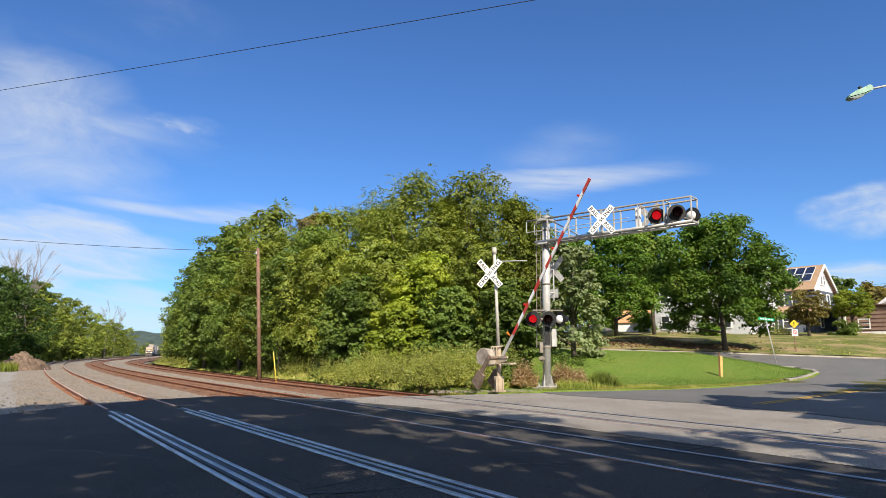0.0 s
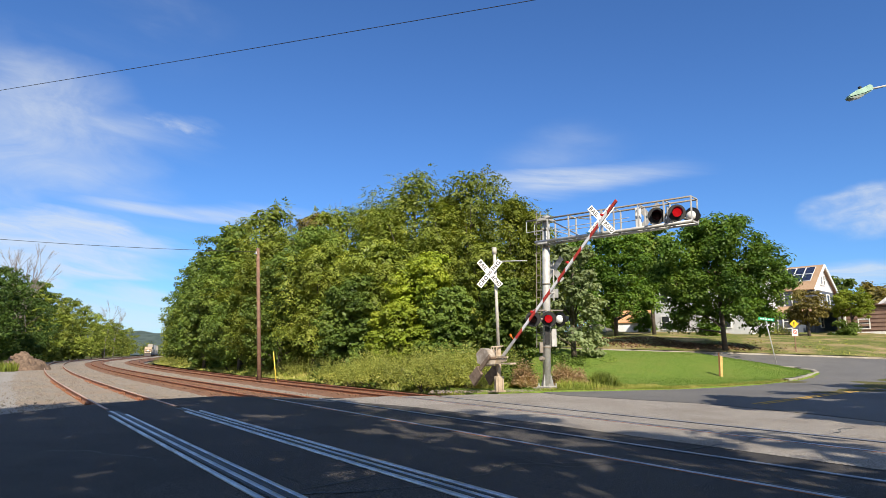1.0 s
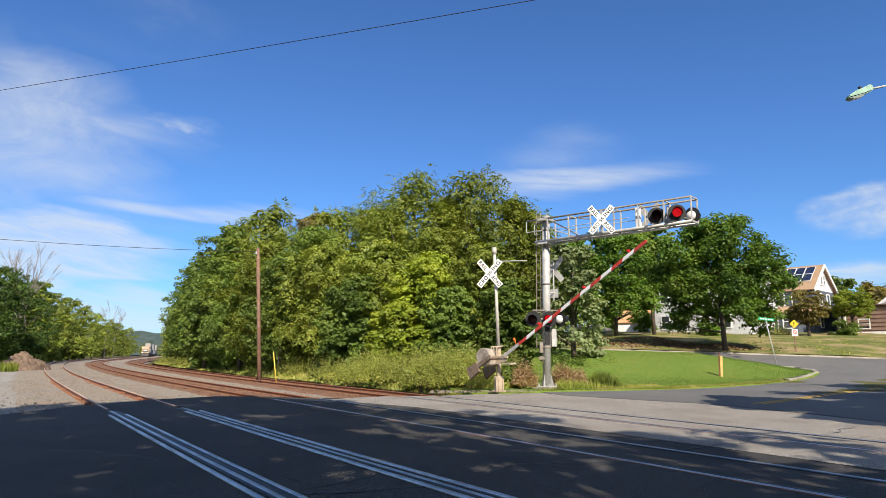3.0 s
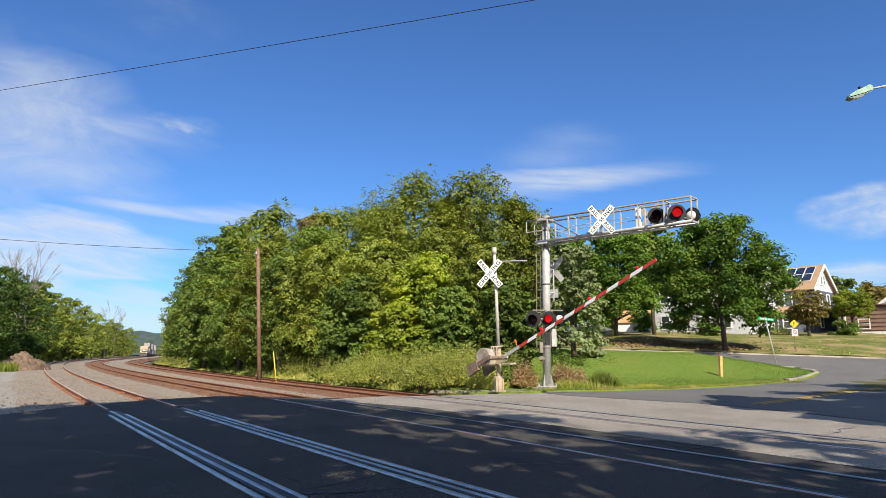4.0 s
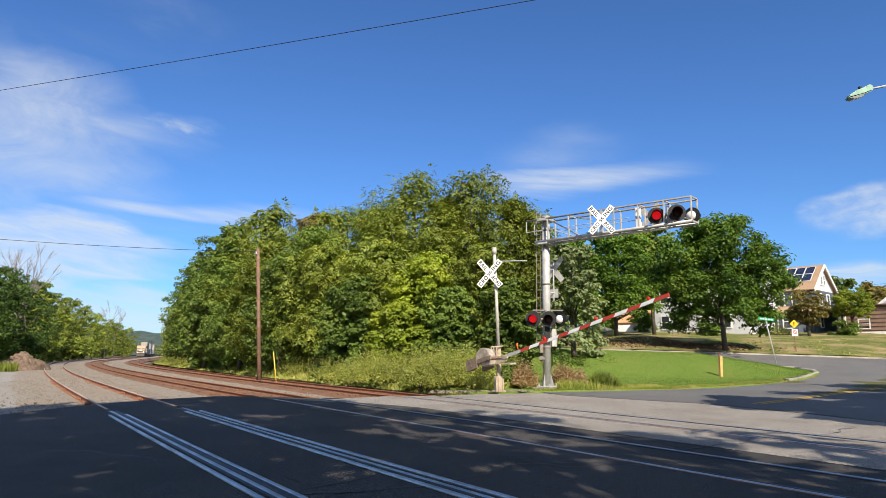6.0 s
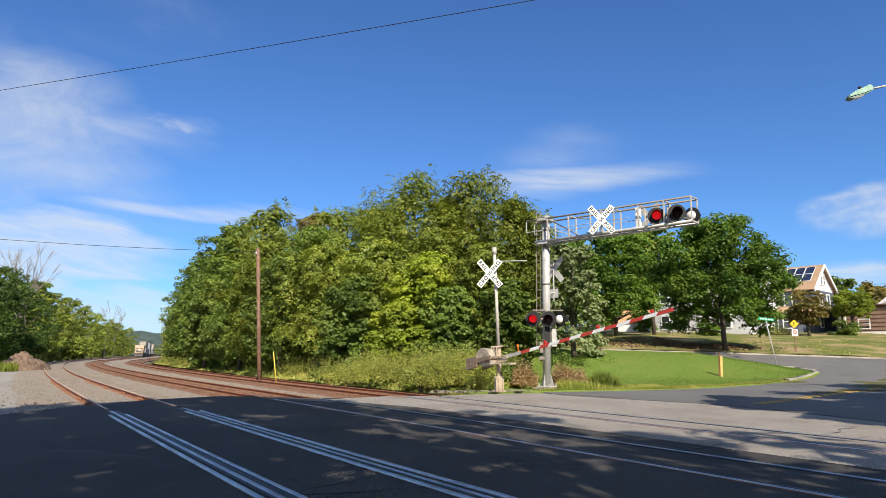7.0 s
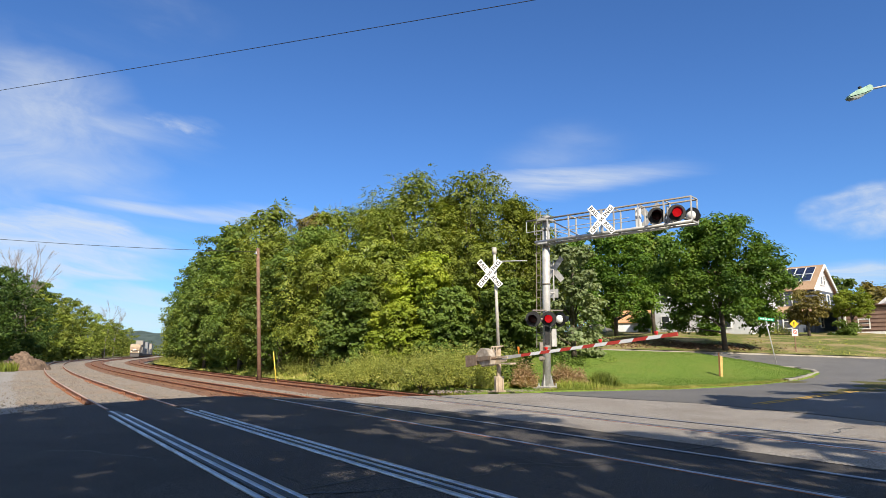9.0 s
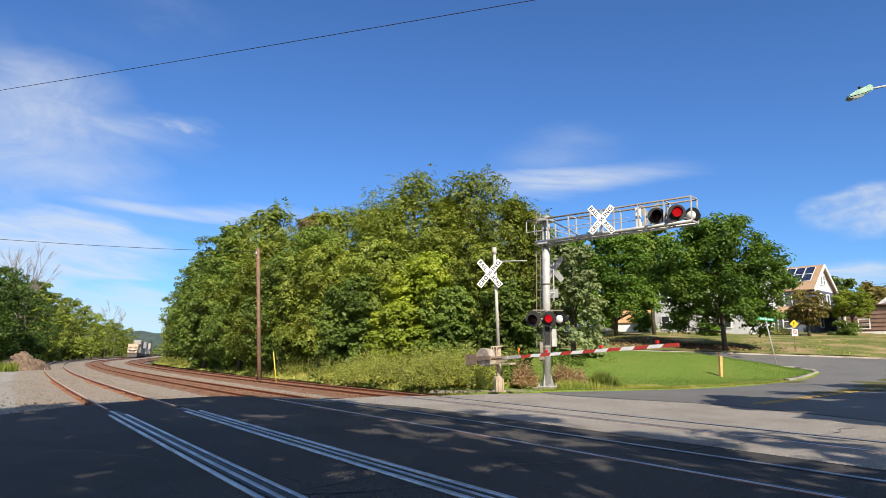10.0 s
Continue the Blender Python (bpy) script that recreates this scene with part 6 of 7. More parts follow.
def street_signs():
    x, y = 22.1, 42.0
    base = empty("street_sign", pose(x, y, float(road_z(x, y)[0]) + 0.0), "leaning steel post with green street name blades", "street sign")
    bm = bmesh.new()
    add_tube(bm, (0, 0, -0.2), (-0.50, 0.05, 3.05), 0.035, 0.035, 10)
    part("post", bm, GALV, base, "", True)
    for k, (dz, az, w) in enumerate(((2.92, -20, 0.95), (2.72, 60, 0.8))):
        b = box_part("name_blade", (w, 0.012, 0.19), pose(-0.46, 0.0, dz, 0, 8, az), SIGN_GREEN, base, 0.004, "green street name blade")
        for i in range(5):
            box_part("lettering", (w * 0.11, 0.004, 0.08), pose(-0.46, 0.0, dz, 0, 8, az) @ pose(-w * 0.34 + i * w * 0.17, -0.009, 0), WHITE_SIGN, b, 0, "white bars for writing too small to read")
    x, y = 25.85, 46.3
    base = empty("warning_sign", pose(x, y, float(road_z(x, y)[0]) + 0.05), "yellow diamond warning sign over a white sign on a post", "road sign")
    bm = bmesh.new()
    add_box(bm, (0.06, 0.04, 2.5), pose(0, 0, 1.15))
    part("post", bm, POLE_WOOD, base, "brown post")
    d = box_part("diamond", (0.44, 0.010, 0.44), pose(0.02, -0.035, 2.1, 0, 0, -10) @ pose(0, 0, 0, 0, 45, 0), SIGN_YELLOW, base, 0.004, "yellow diamond plate")
    bm = bmesh.new()
    add_box(bm, (0.06, 0.004, 0.26), pose(0.0, -0.043, 2.10, 0, 0, -10))
    add_box(bm, (0.16, 0.004, 0.05), pose(0.0, -0.043, 2.16, 0, 0, -10))
    part("symbol", bm, BLACK, d, "small black symbol")
    w = box_part("white_plate", (0.40, 0.010, 0.46), pose(0.02, -0.035, 1.46, 0, 0, -10), WHITE_SIGN, base, 0.004, "white prohibition plate")
    bm = bmesh.new()
    r0 = pose(0.02, -0.044, 1.50, 0, 0, -10)
    k = 24
    for i in range(k):
        t0, t1 = 2 * math.pi * i / k, 2 * math.pi * (i + 1) / k
        bm.faces.new([bm.verts.new(r0 @ Vector((r_ * math.cos(t), 0, r_ * math.sin(t)))) for r_, t in ((0.10, t0), (0.145, t0), (0.145, t1), (0.10, t1))])
    add_box(bm, (0.25, 0.004, 0.04), r0 @ pose(0, 0, 0, 0, 45, 0))
    part("ring", bm, RED_ARM, w, "red ring and bar")


# ---- houses ----
def window(parent, m, w, h, sill=True, name="window"):
    """A sash window; local -y looks out, the origin is in the wall's face."""
    bm = bmesh.new()
    t = 0.11
    add_box(bm, (w + 2 * t, 0.09, t), m @ pose(0, -0.035, h / 2 + t / 2))
    add_box(bm, (w + 2 * t, 0.09, t), m @ pose(0, -0.035, -h / 2 - t / 2))
    for s in (-1, 1):
        add_box(bm, (t, 0.09, h), m @ pose(s * (w / 2 + t / 2), -0.035, 0))
    add_box(bm, (w, 0.05, 0.06), m @ pose(0, -0.02, 0))
    win = part(name, bm, WHITE, parent, "white framed sash window")
    for s in (-1, 1):
        box_part("pane", (w, 0.02, h / 2 - 0.03), m @ pose(0, -0.012, s * h / 4), PANE, win)
    return win


def clapboard(bm, w, z0, z1, m, step=0.32):
    z = z0
    while z < z1 - 0.02:
        h = min(step, z1 - z)
        prism(bm, [(-w / 2, z), (w / 2, z), (w / 2, z + h), (-w / 2, z + h)], -0.03, 0.0, m)
        z += step


def house(origin, az, length, width, eave, ridge, wall_mat, roof_mat, label, gable_mat=None, windows=(), over=0.35):
    """A gabled house; local x runs along the ridge, its gable at x = 0 looks along +x, its long side along -y."""
    base = empty("house", pose(*origin, 0, 0, az), label, "house")
    bm = bmesh.new()
    outline = [(-0, -1.2), (width, -1.2), (width, eave), (0, eave)]
    r = pose(0, 0, 0, 0, 0, 90)
    prism(bm, [(x, z) for x, z in outline], 0, length, r)
    part("wall", bm, wall_mat, base)
    bm = bmesh.new()
    n = int(eave / 0.22)
    for k in range(n):
        add_box(bm, (length, 0.02, 0.205), pose(-length / 2, -0.012, 0.11 + k * 0.22, 4, 0, 0))
        add_box(bm, (0.02, width, 0.205), pose(0.012, width / 2, 0.11 + k * 0.22, 0, 4, 0))
    tagged(part("siding", bm, wall_mat, base, "overlapping siding boards"), kind="stuff")
    bm = bmesh.new()
    prism(bm, [(0, eave), (width, eave), (width / 2, ridge)], 0.0, length, r)
    part("gable", bm, gable_mat or wall_mat, base, "pale gable end")
    slope = math.atan2(ridge - eave, width / 2)
    run = math.hypot(ridge - eave, width / 2) + over
    for s in (0, 1):
        bm = bmesh.new()
        add_box(bm, (length + 2 * over, run, 0.12), Matrix.Translation((-length / 2, width / 2, ridge + 0.08)) @ pose(0, 0, 0, math.degrees(slope) if s == 0 else -math.degrees(slope), 0, 0) @ pose(0, (-1 if s == 0 else 1) * run / 2, 0), 0.01)
        part("roof_slope", bm, roof_mat, base, "tan shingle roof slope")
        bm = bmesh.new()
        add_box(bm, (0.10, run, 0.30), Matrix.Translation((over + 0.06, width / 2, ridge)) @ pose(0, 0, 0, math.degrees(slope) if s == 0 else -math.degrees(slope), 0, 0) @ pose(0, (-1 if s == 0 else 1) * run / 2, 0))
        part("bargeboard", bm, WHITE, base, "white bargeboard")
    for side, at_, z, w, h in windows:
        window(base, (pose(-at_, -0.03, z) if side == "long" else pose(0.03, at_, z, 0, 0, 90)), w, h)
    return base, slope, run


def build_houses():
    # blue-grey house with solar panels
    h, slope, run = house((40.25, 68.0, 3.3), -47, 10.5, 8.0, 4.95, 7.85, SIDING_BLUE, ROOF_TAN, "blue-grey two-storey house with solar panels and white trim", SIDING_WHITE,
                          [("long", 1.5, 3.9, 0.9, 1.25), ("long", 3.3, 3.9, 0.9, 1.25), ("long", 6.2, 3.9, 0.9, 1.25), ("gable", 2.6, 3.9, 0.9, 1.3), ("gable", 5.4, 3.9, 0.9, 1.3), ("gable", 3.55, 6.2, 0.5, 1.0), ("gable", 4.5, 6.2, 0.5, 1.0), ("gable", 2.4, 1.5, 0.9, 1.3)])
    m = Matrix.Translation((-10.5 / 2, 4.0, 7.93)) @ pose(0, 0, 0, math.degrees(slope), 0, 0)
    for i in range(6):
        for j in range(2):
            c = m @ pose(4.45 - i * 1.0, -1.25 - j * 1.55, 0.12)
            p = box_part("solar_panel", (0.96, 1.50, 0.04), c, WHITE, h, 0.005, "blue-black solar panel in a pale frame")
            box_part("cell_sheet", (0.88, 1.42, 0.02), c @ pose(0, 0, 0.014), SOLAR, p)
    bm = bmesh.new()
    add_box(bm, (0.7, 0.7, 1.0), pose(-9.0, 4.6, 8.0), 0.02)
    part("chimney", bm, GALV_DARK, h)
    # ground floor lean-to on the long side, and the porch by the gable
    box_part("lean_to", (7.4, 2.2, 2.5), pose(-4.6, -1.1, 1.0), SIDING_BLUE, h, 0.01, "blue-grey ground floor bay")
    bm = bmesh.new()
    prism(bm, [(-2.6, 2.25), (0.0, 3.05), (0.0, 3.15), (-2.65, 2.36)], -0.6, 8.4, pose(0, 0, 0, 0, 0, 90))
    part("lean_to_roof", bm, ROOF_TAN, h, "tan shingle lean-to roof")
    for x in (-1.9, -3.8, -6.2):
        window(h, pose(x, -2.22, 1.35), 0.85, 1.3)
    bm = bmesh.new()
    add_tube(bm, (-2.9, -2.3, -0.4), (-2.9, -2.3, 2.3), 0.05, 0.05, 8)
    part("downpipe", bm, WHITE, h, "white downpipe")
    box_part("porch_floor", (2.6, 8.0, 0.5), pose(1.3, 4.0, -0.1), WHITE, h, 0.01, "white porch base")
    bm = bmesh.new()
    add_box(bm, (3.1, 8.6, 0.16), pose(1.4, 4.0, 2.65, 0, 8, 0), 0.01)
    part("porch_roof", bm, ROOF_TAN, h, "tan porch roof")
    for y in (0.3, 2.1, 4.0, 5.9, 7.7):
        box_part("porch_post", (0.22, 0.22, 2.4), pose(2.35, y, 1.3), WHITE, h, 0.01, "white porch post")
    for z in (0.35, 0.85):
        box_part("porch_rail", (0.06, 7.4, 0.08), pose(2.35, 4.0, z), WHITE, h)
    # white house behind the maple
    house((31.6, 64.6, 3.2), -47, 10.5, 8.0, 5.6, 7.6, SIDING_WHITE, ROOF_TAN, "large white clapboard house half hidden by a maple", SIDING_WHITE,
          [("long", 1.8, 4.6, 0.9, 1.3), ("long", 4.6, 4.6, 0.9, 1.3), ("long", 6.6, 4.4, 0.9, 1.3), ("long", 9.2, 4.4, 0.9, 1.3), ("long", 2.4, 1.5, 0.9, 1.4), ("long", 9.2, 1.5, 0.9, 1.4)])
    # brown building
    b, _, _ = house((53.5, 57.0, 2.95), -47, 15.5, 7.0, 3.3, 3.55, SIDING_BROWN, SIDING_BROWN, "low brown board-sided building with a white base", SIDING_BROWN, [("long", 13.0, 1.4, 0.9, 0.9)])
    box_part("base_band", (15.5, 0.10, 0.55), pose(-7.75, -0.06, 0.30), WHITE, b, 0.01, "white painted base band")
    bm = bmesh.new()
    for k in range(6):
        add_box(bm, (15.5, 0.06, 0.24), pose(-7.75, -0.05, 0.85 + k * 0.42, 6, 0, 0))
    tagged(part("batten", bm, SIDING_BROWN_LIGHT, b, "light brown horizontal boards"), kind="stuff")
    # white gabled house farther off, and the garage
    house((49.9, 72.2, 2.6), 223, 9.0, 7.0, 3.8, 6.6, SIDING_WHITE, ROOF_TAN, "white gabled house behind the brown building", SIDING_WHITE, [("gable", 2.6, 4.4, 0.9, 0.9)])
    g, _, _ = house((26.6, 79.0, 3.3), -20, 4.6, 5.0, 1.9, 3.4, SIDING_WHITE, mat("roof_orange", (0.50, 0.25, 0.12), (0.60, 0.33, 0.17), 8, 0.9, bump=0.3), "small white garage with an orange-brown roof", SIDING_WHITE)
    for k in range(3):
        box_part("door_panel", (3.0, 0.04, 0.52), pose(-2.3, -0.04, 0.35 + k * 0.54), WHITE, g, 0.01)
    f = empty("fence", pose(14.6, 74.0, 3.05), "white board fence beyond the lawn", "fence")
    for k in range(16):
        box_part("board", (0.27, 0.03, 1.45), pose(0.14 + k * 0.28, 0, 0.55), WHITE, f, 0.005)
    for k in range(3):
        box_part("post", (0.12, 0.12, 1.6), pose(k * 2.24, 0.09, 0.6), WHITE, f, 0.01)


def car(x, y, z, az):
    base = empty("car", pose(x, y, z, 0, 0, az), "parked beige-silver saloon car before the garage", "car")
    bm = bmesh.new()
    prism(bm, [(-2.2, 0.30), (2.2, 0.30), (2.25, 0.62), (2.05, 0.80), (1.0, 0.92), (-1.35, 0.95), (-2.15, 0.90), (-2.28, 0.6)], -0.86, 0.86)
    bmesh.ops.bevel(bm, geom=list(bm.edges), offset=0.05, segments=2, affect="EDGES")
    part("body", bm, CAR_PAINT, base, "", True)
    bm = bmesh.new()
    prism(bm, [(-1.75, 0.90), (1.05, 0.90), (0.35, 1.40), (-0.95, 1.44)], -0.72, 0.72)
    bmesh.ops.bevel(bm, geom=list(bm.edges), offset=0.06, segments=2, affect="EDGES")
    cabin = part("cabin", bm, CAR_PAINT, base, "", True)
    for s in (-1, 1):
        for x0, x1, x2, x3 in ((-1.45, -0.35, -0.38, -0.92), (-0.27, 0.82, 0.32, -0.30)):
            bm = bmesh.new()
            prism(bm, [(x0, 0.97), (x1, 0.97), (x2, 1.35), (x3, 1.36)], s * 0.725 - 0.006, s * 0.725 + 0.006)
            part("side_window", bm, PANE, cabin)
    for x0 in (-1.35, 1.38):
        for s in (-1, 1):
            bm = bmesh.new()
            add_tube(bm, (x0, s * 0.70, 0.31), (x0, s * 0.88, 0.31), 0.31, 0.31, 20)
            w = part("wheel", bm, TYRE, base, "", True)
            bm = bmesh.new()
            add_tube(bm, (x0, s * 0.86, 0.31), (x0, s * 0.895, 0.31), 0.18, 0.16, 14)
            part("rim", bm, GALV, w)


def dirt_pile():
    rng = np.random.default_rng(2)
    base = tagged(new("dirt_pile"), "heap of bare reddish earth by the siding", "dirt pile")
    base.matrix_basis = pose(-36.4, 55.0, -0.25)
    n = 36
    V, F = [], []
    for i in range(n + 1):
        for j in range(n + 1):
            u, v = -1 + 2 * i / n, -1 + 2 * j / n
            h = max(0.0, 1 - math.hypot(u, v)) ** 0.8
            V.append((u * 2.1, v * 2.3, h * 1.75 + 0.35 * noise.noise((u * 3, v * 3, 1)) * (h > 0) + 0.30 * noise.noise((u * 9, v * 9, 4)) * (h > 0) - 0.05))
    for i in range(n):
        for j in range(n):
            a_ = i * (n + 1) + j
            F.append((a_, a_ + n + 1, a_ + n + 2, a_ + 1))
    array_mesh("mound", V, F, DIRT, base, "", True)


def far_hill():
    xs, ys = np.linspace(-900, 500, 120), np.linspace(520, 1100, 40)
    x, y = np.meshgrid(xs, ys)
    h = 48 * np.exp(-((y - 800) / 150) ** 2) * (0.75 + 0.25 * np.sin(x / 130.0 + 1.0)) * np.clip(1.1 - (x + 330) / 500, 0.25, 1.15)
    z = h + np.array([4.0 * noise.noise((a_ * 0.06, b_ * 0.06, 0)) + 2.5 * noise.noise((a_ * 0.2, b_ * 0.2, 3)) for a_, b_ in zip(x.ravel(), y.ravel())]).reshape(h.shape) * np.clip(h / 6, 0, 1) - 1
    q = (np.arange(39)[:, None] * 120 + np.arange(119)[None]).ravel()
    # distance haze is put into the forest colour as a bluish tint
    ob = array_mesh("backdrop_hill", np.stack([x.ravel(), y.ravel(), z.ravel()], 1), np.stack([q, q + 1, q + 121, q + 120], 1), mat("far_forest_hazed", (0.035, 0.058, 0.048), (0.075, 0.105, 0.092), 0.12, 0.95, bump=0.8, bscale=0.2, world_space=True), smooth=True)
    tagged(ob, "far wooded hill, tinted bluish for haze, closing the view along the line", "hill", kind="structure")
    rng = np.random.default_rng(77)
    C, R = [], []
    for k in range(420):
        t = rng.random()
        side = rng.choice([-1, 1])
        s = 215 + 205 * t
        X, Y, hd = MAIN_1
        hh = np.interp(s, STEPS, hd)
        u = rng.uniform(-32, -9) if side < 0 else rng.uniform(14, 40)
        C.append((np.interp(s, STEPS, X) + u * math.cos(hh), np.interp(s, STEPS, Y) - u * math.sin(hh), rng.uniform(0.8, 8.0)))
        R.append(rng.uniform(1.2, 2.4))
    for k in range(300):
        C.append((rng.uniform(-330, -60), rng.uniform(400, 460), rng.uniform(1, 9)))
        R.append(rng.uniform(2, 4))
    V, F = leaf_cloud(rng, np.array(C), np.array(R), 34, 1.1)
    tagged(array_mesh("far_wood", V, F, LEAF_OLIVE), "distant woods either side of the line", "woods", kind="stuff")


def guy_wire():
    base = empty("guy_wire", pose(48.0, 50.0, 0.0), "slanting guy wires in yellow plastic guards", "guy wire")
    for k, (dx, dy) in enumerate(((-6.2, 9.6), (-5.0, 10.4))):
        z = float(land_z(48 + dx, 50 + dy)) + 0.1
        bm = bmesh.new()
        add_tube(bm, (dx, dy, z), (dx * 0.62, dy * 0.62, z + (8.0 - z) * 0.38), 0.05, 0.05, 8)
        part("guard", bm, YELLOW_POST, base, "yellow plastic guard", True)
        bm = bmesh.new()
        add_tube(bm, (dx * 0.62, dy * 0.62, z + (8.0 - z) * 0.38), (0, 0, 8.0), 0.012, 0.012, 6)
        part("wire", bm, WIRE, base)


yellow_marker()
lawn_stake()
street_lamp()
street_signs()
build_houses()
car(18.6, 78.0, 3.35, 175)
dirt_pile()
far_hill()
guy_wire()
for i, (x, y, h, r, leaf, lab) in enumerate([(66.4, 95, 8.6, 4.5, LEAF_RUSSET, "russet autumn tree behind the houses"), (72.0, 99, 8.0, 4.0, LEAF_RUSSET, "russet autumn tree behind the houses"), (58.4, 92, 9.0, 3.4, LEAF_GREEN, "dark green tree behind the grey house"),
                                             (52.0, 90, 8.6, 4.0, LEAF_GREEN, "green tree behind the grey house"), (30.0, 88, 10.5, 5.5, LEAF_GREEN, "dense green tree behind the white house"), (38.5, 84, 9.5, 4.2, LEAF_MAPLE, "dense green tree behind the white house"), (20.0, 92, 11.0, 6.0, LEAF_GREEN, "dense green tree behind the garage"), (26.5, 90, 8.0, 4.5, LEAF_GREEN, "dense green tree behind the garage"), (14.5, 88, 8.0, 4.5, LEAF_GREEN, "dense green tree behind the fence"), (9.0, 84, 10.0, 6.0, LEAF_GREEN, "dense green tree behind the fence"), (3.0, 74, 10.0, 5.0, LEAF_GREEN, "dense green tree behind the fence")]):
    tree(x, y, float(land_z(x, y)), h, r, 1200 + i, leaf, 0.0, clumps=80, per=36, size=0.5, core=50, label=lab)


# ---- the train ----
def locomotive():
    base = empty("locomotive", Matrix(), "cream and dark diesel locomotive hauling a container train", "locomotive")
    box_part("underframe", (20.5, 3.0, 0.5), pose(-10.5, 0, 1.35), LOCO_DARK, base, 0.05, "dark underframe")
    bm = bmesh.new()
    prism(bm, [(-2.2, 1.6), (0.0, 1.6), (0.0, 2.9), (-0.5, 3.05), (-2.2, 3.05)], -1.35, 1.35)
    bmesh.ops.bevel(bm, geom=list(bm.edges), offset=0.08, segments=2, affect="EDGES")
    part("nose", bm, LOCO_CREAM, base, "cream nose")
    box_part("nose_band", (0.03, 2.3, 0.45), pose(0.02, 0, 2.25), LOCO_DARK, base, 0.0, "dark band across the nose")
    bm = bmesh.new()
    prism(bm, [(-5.0, 1.6), (-2.0, 1.6), (-2.0, 3.6), (-2.4, 4.45), (-4.8, 4.55), (-5.0, 4.3)], -1.55, 1.55)
    bmesh.ops.bevel(bm, geom=list(bm.edges), offset=0.08, segments=2, affect="EDGES")
    cab = part("cab", bm, LOCO_CREAM, base, "cream cab")
    for s in (-1, 1):
        box_part("windscreen", (0.04, 0.95, 0.62), pose(-2.05, s * 0.72, 3.45, 0, -12, 0), PANE, cab)
        box_part("side_window", (0.9, 0.03, 0.6), pose(-3.4, s * 1.56, 3.5), PANE, cab)
        bm = bmesh.new()
        add_tube(bm, (-0.02, s * 0.25, 2.65), (0.06, s * 0.25, 2.65), 0.13, 0.13, 14)
        part("headlight", bm, HEADLIGHT, base, "lit headlight")
        bm = bmesh.new()
        add_tube(bm, (-0.1, s * 1.1, 1.95), (0.05, s * 1.1, 1.95), 0.11, 0.11, 12)
        part("ditch_light", bm, HEADLIGHT, base, "lit ditch light")
        bm = bmesh.new()
        add_tube(bm, (-20.0, s * 1.45, 2.5), (-5.0, s * 1.45, 2.5), 0.03, 0.03, 6)
        for k in range(9):
            add_tube(bm, (-20.0 + k * 1.85, s * 1.45, 1.6), (-20.0 + k * 1.85, s * 1.45, 2.5), 0.025, 0.025, 6)
        part("handrail", bm, GALV, base)
    box_part("hood", (14.8, 2.2, 2.6), pose(-12.6, 0, 2.95), LOCO_CREAM, base, 0.12, "cream engine hood")
    box_part("radiator", (4.0, 3.0, 0.9), pose(-17.5, 0, 4.1), LOCO_DARK, base, 0.06, "dark flared radiator")
    bm = bmesh.new()
    prism(bm, [(0.0, 0.25), (0.25, 0.3), (0.05, 1.15), (-0.2, 1.15)], -1.4, 1.4)
    part("snowplough", bm, LOCO_DARK, base, "black pilot plough")
    box_part("fuel_tank", (5.0, 2.6, 0.8), pose(-10.5, 0, 0.8), LOCO_DARK, base, 0.15)
    for tx in (-4.0, -17.0):
        tr = box_part("truck", (4.4, 2.5, 0.5), pose(tx, 0, 0.85), LOCO_DARK, base, 0.05)
        for k in (-1.7, 0, 1.7):
            for s in (-1, 1):
                bm = bmesh.new()
                add_tube(bm, (tx + k, s * 0.68, 0.51), (tx + k, s * 0.82, 0.51), 0.51, 0.51, 18)
                part("wheel", bm, RUST, tr)
    return base


def well_wagon(boxes):
    base = empty("container_wagon", Matrix(), "railway wagon stacked with pale shipping containers", "wagon", "wagons of the train")
    box_part("frame", (18.5, 2.8, 0.7), pose(-9.5, 0, 0.85), LOCO_DARK, base, 0.05, "dark wagon frame")
    for z, m_, ln in boxes:
        c = box_part("container", (ln, 2.44, 2.75), pose(-9.5, 0, z + 1.4), m_, base, 0.03, "corrugated shipping container")
        bm = bmesh.new()
        for s in (-1, 1):
            for k in range(int(ln / 0.6)):
                add_box(bm, (0.26, 0.04, 2.4), pose(-9.5 - ln / 2 + 0.5 + k * 0.6, s * 1.235, z + 1.4))
        for k in range(4):
            add_tube(bm, (-9.5 + ln / 2 + 0.03, -0.9 + k * 0.6, z + 0.2), (-9.5 + ln / 2 + 0.03, -0.9 + k * 0.6, z + 2.6), 0.03, 0.03, 6)
        tagged(part("rib", bm, m_, c), kind="stuff")
    for tx in (-2.2, -16.8):
        tr = box_part("truck", (2.8, 2.3, 0.45), pose(tx, 0, 0.7), LOCO_DARK, base, 0.04)
        for k in (-0.9, 0.9):
            for s in (-1, 1):
                bm = bmesh.new()
                add_tube(bm, (tx + k, s * 0.68, 0.46), (tx + k, s * 0.82, 0.46), 0.46, 0.46, 16)
                part("wheel", bm, RUST, tr)
    return base


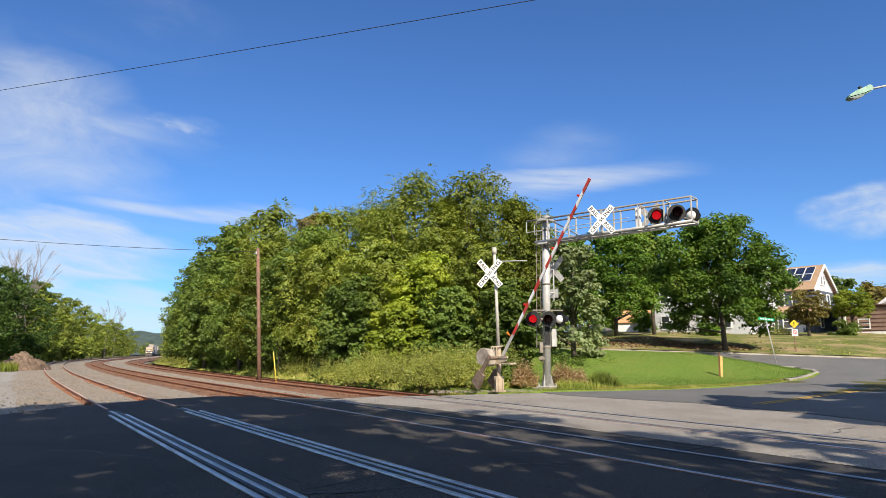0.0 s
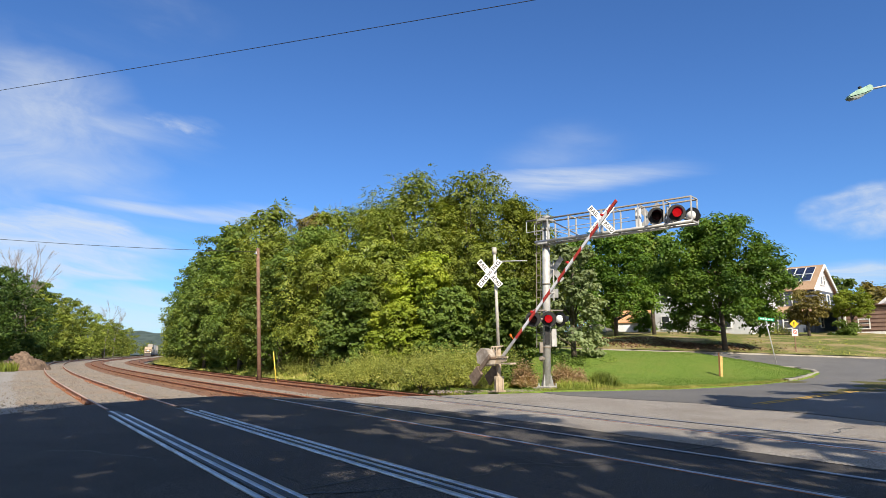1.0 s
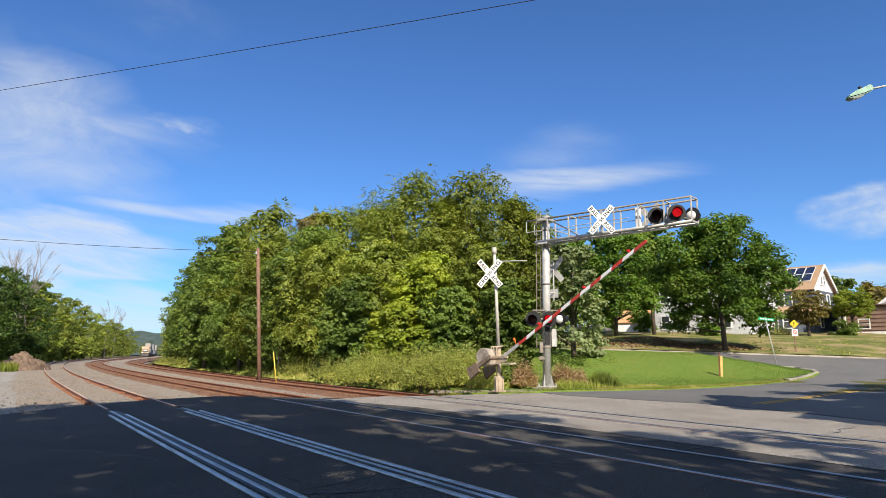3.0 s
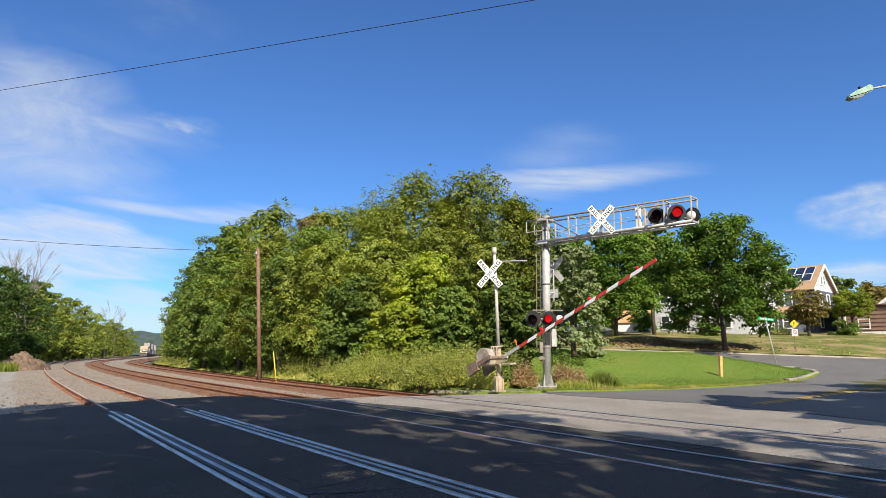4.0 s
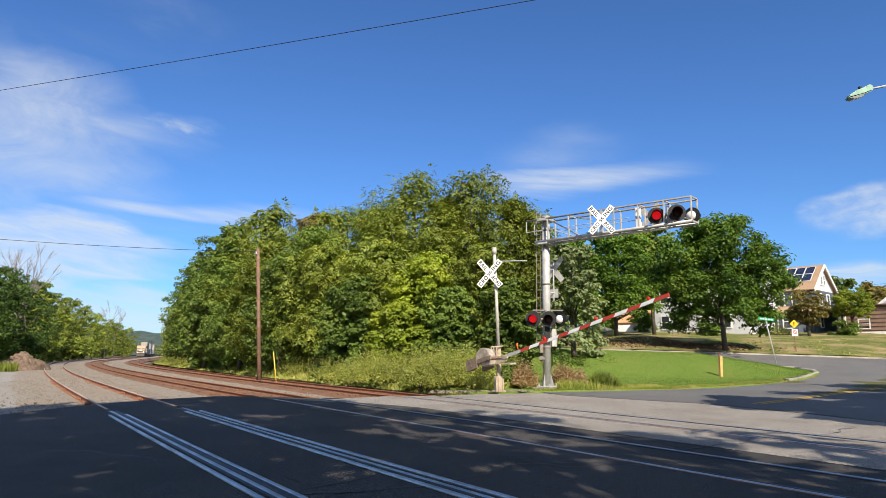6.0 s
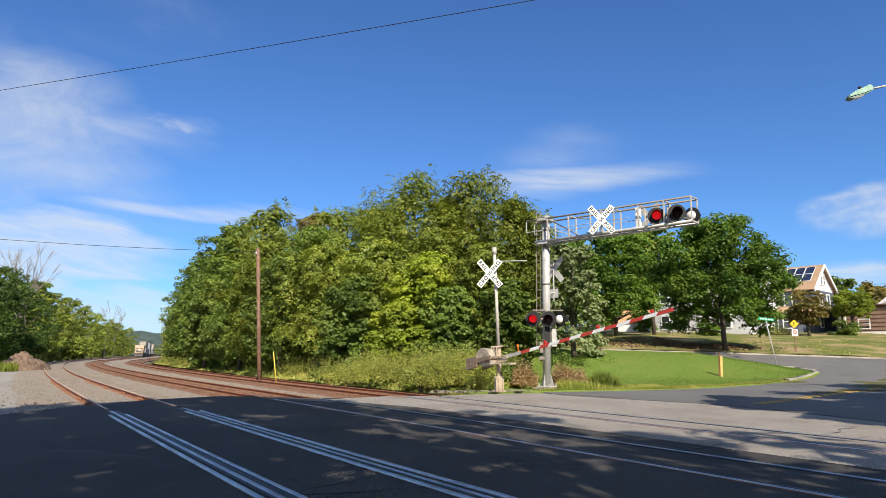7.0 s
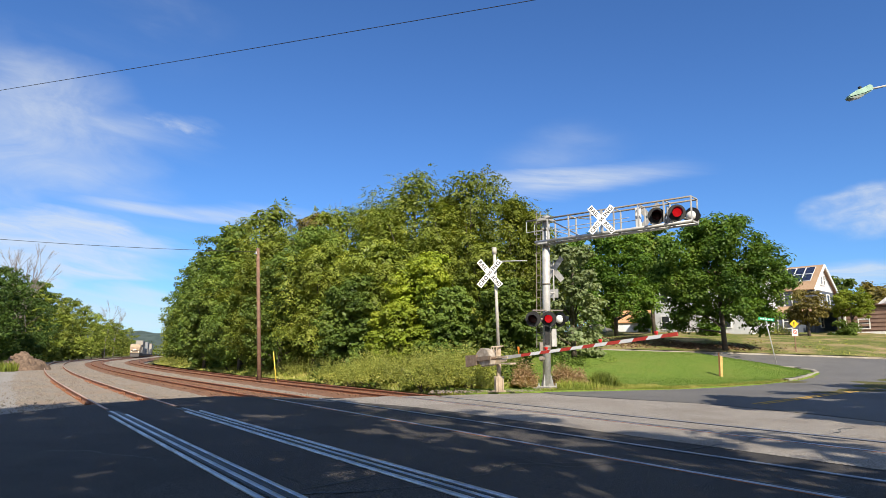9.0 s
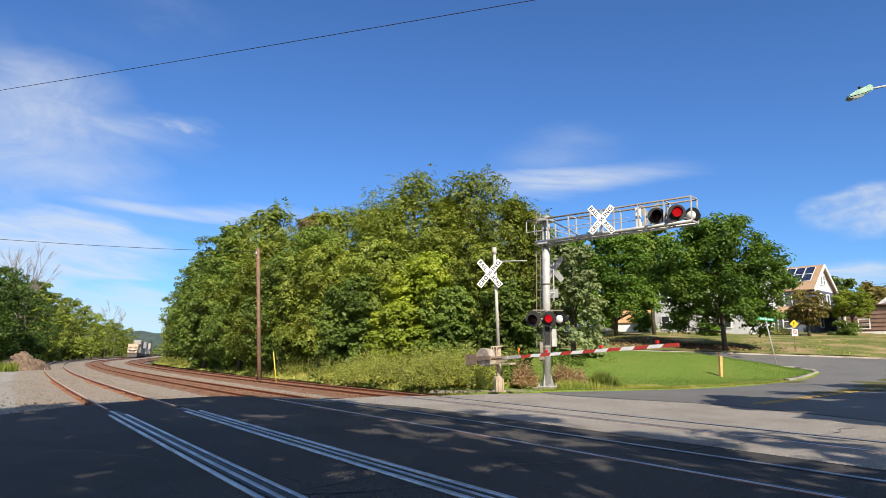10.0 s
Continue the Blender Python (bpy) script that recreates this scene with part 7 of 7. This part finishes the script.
TRAIN = [(locomotive(), 0.0)]
for k, bx in enumerate([[(0.6, BOX_WHITE, 16.0), (3.4, BOX_WHITE, 16.0)], [(0.6, BOX_GREY, 16.0)], [(0.6, BOX_WHITE, 14.0), (3.4, BOX_GREY, 14.0)], [(0.6, BOX_GREY, 12.0)], [(0.6, BOX_WHITE, 16.0), (3.4, BOX_WHITE, 12.0)]]):
    TRAIN.append((well_wagon(bx), 22.0 + k * 19.6))


def along_main(s):
    """Pose of a vehicle whose front is at the metre s of the main line, heading to the crossing."""
    X, Y, hd = MAIN_1
    x0, y0 = np.interp(s + 2, STEPS, X), np.interp(s + 2, STEPS, Y)
    x1, y1 = np.interp(s + 17, STEPS, X), np.interp(s + 17, STEPS, Y)
    dx, dy = x0 - x1, y0 - y1
    ln = math.hypot(dx, dy)
    return pose(x0 + dx / ln * 2, y0 + dy / ln * 2, TRACK_Z["1"][0] + 0.01, 0, 0, math.degrees(math.atan2(dy, dx)))


TRAIN_AT, TRAIN_SPEED = 233.0, 12.0


# ---- movement ----
def motions():
    arm = build_gate_result[1]
    tilt = [(0.0, 52.8), (0.3, 50.6), (0.6, 46.8), (1.0, 42.0), (1.5, 37.5), (2.0, 34.1), (2.5, 31.0), (3.5, 25.6), (4.5, 20.5), (5.5, 16.2), (6.5, 12.6), (7.5, 9.4), (8.3, 7.2), (9.0, 5.5), (10.0, 3.2)]
    walk(arm, [(t, pose(*PIVOT, 0, -a_, ARM_AZ)) for t, a_ in tilt])
    # flashing by turns is imitated: each made-up disc turns its bright or dark face outward
    flips = [0.45, 1.05, 1.62, 2.22, 2.80, 3.39, 3.95, 4.57, 5.16, 5.76, 6.35, 6.93, 7.55, 8.13, 8.74, 9.33, 9.93]
    for rotor, m, phase in LAMP_ROTORS:
        if phase is None:
            continue
        ang = 0.0 if phase == 0 else 180.0
        rows = [(0.0, m @ pose(0, 0, 0, 0, 0, ang))]
        for t in flips:
            for k in range(4):
                rows.append((t - 0.05 + k / 30, m @ pose(0, 0, 0, 0, 0, ang + 60 * k)))
            ang += 180
        rows.append((10.0, m @ pose(0, 0, 0, 0, 0, ang)))
        walk(rotor, rows)
    for vehicle, back in TRAIN:
        walk(vehicle, [(float(t), along_main(TRAIN_AT + TRAIN_SPEED * (10 - t) + back)) for t in range(11)])


motions()
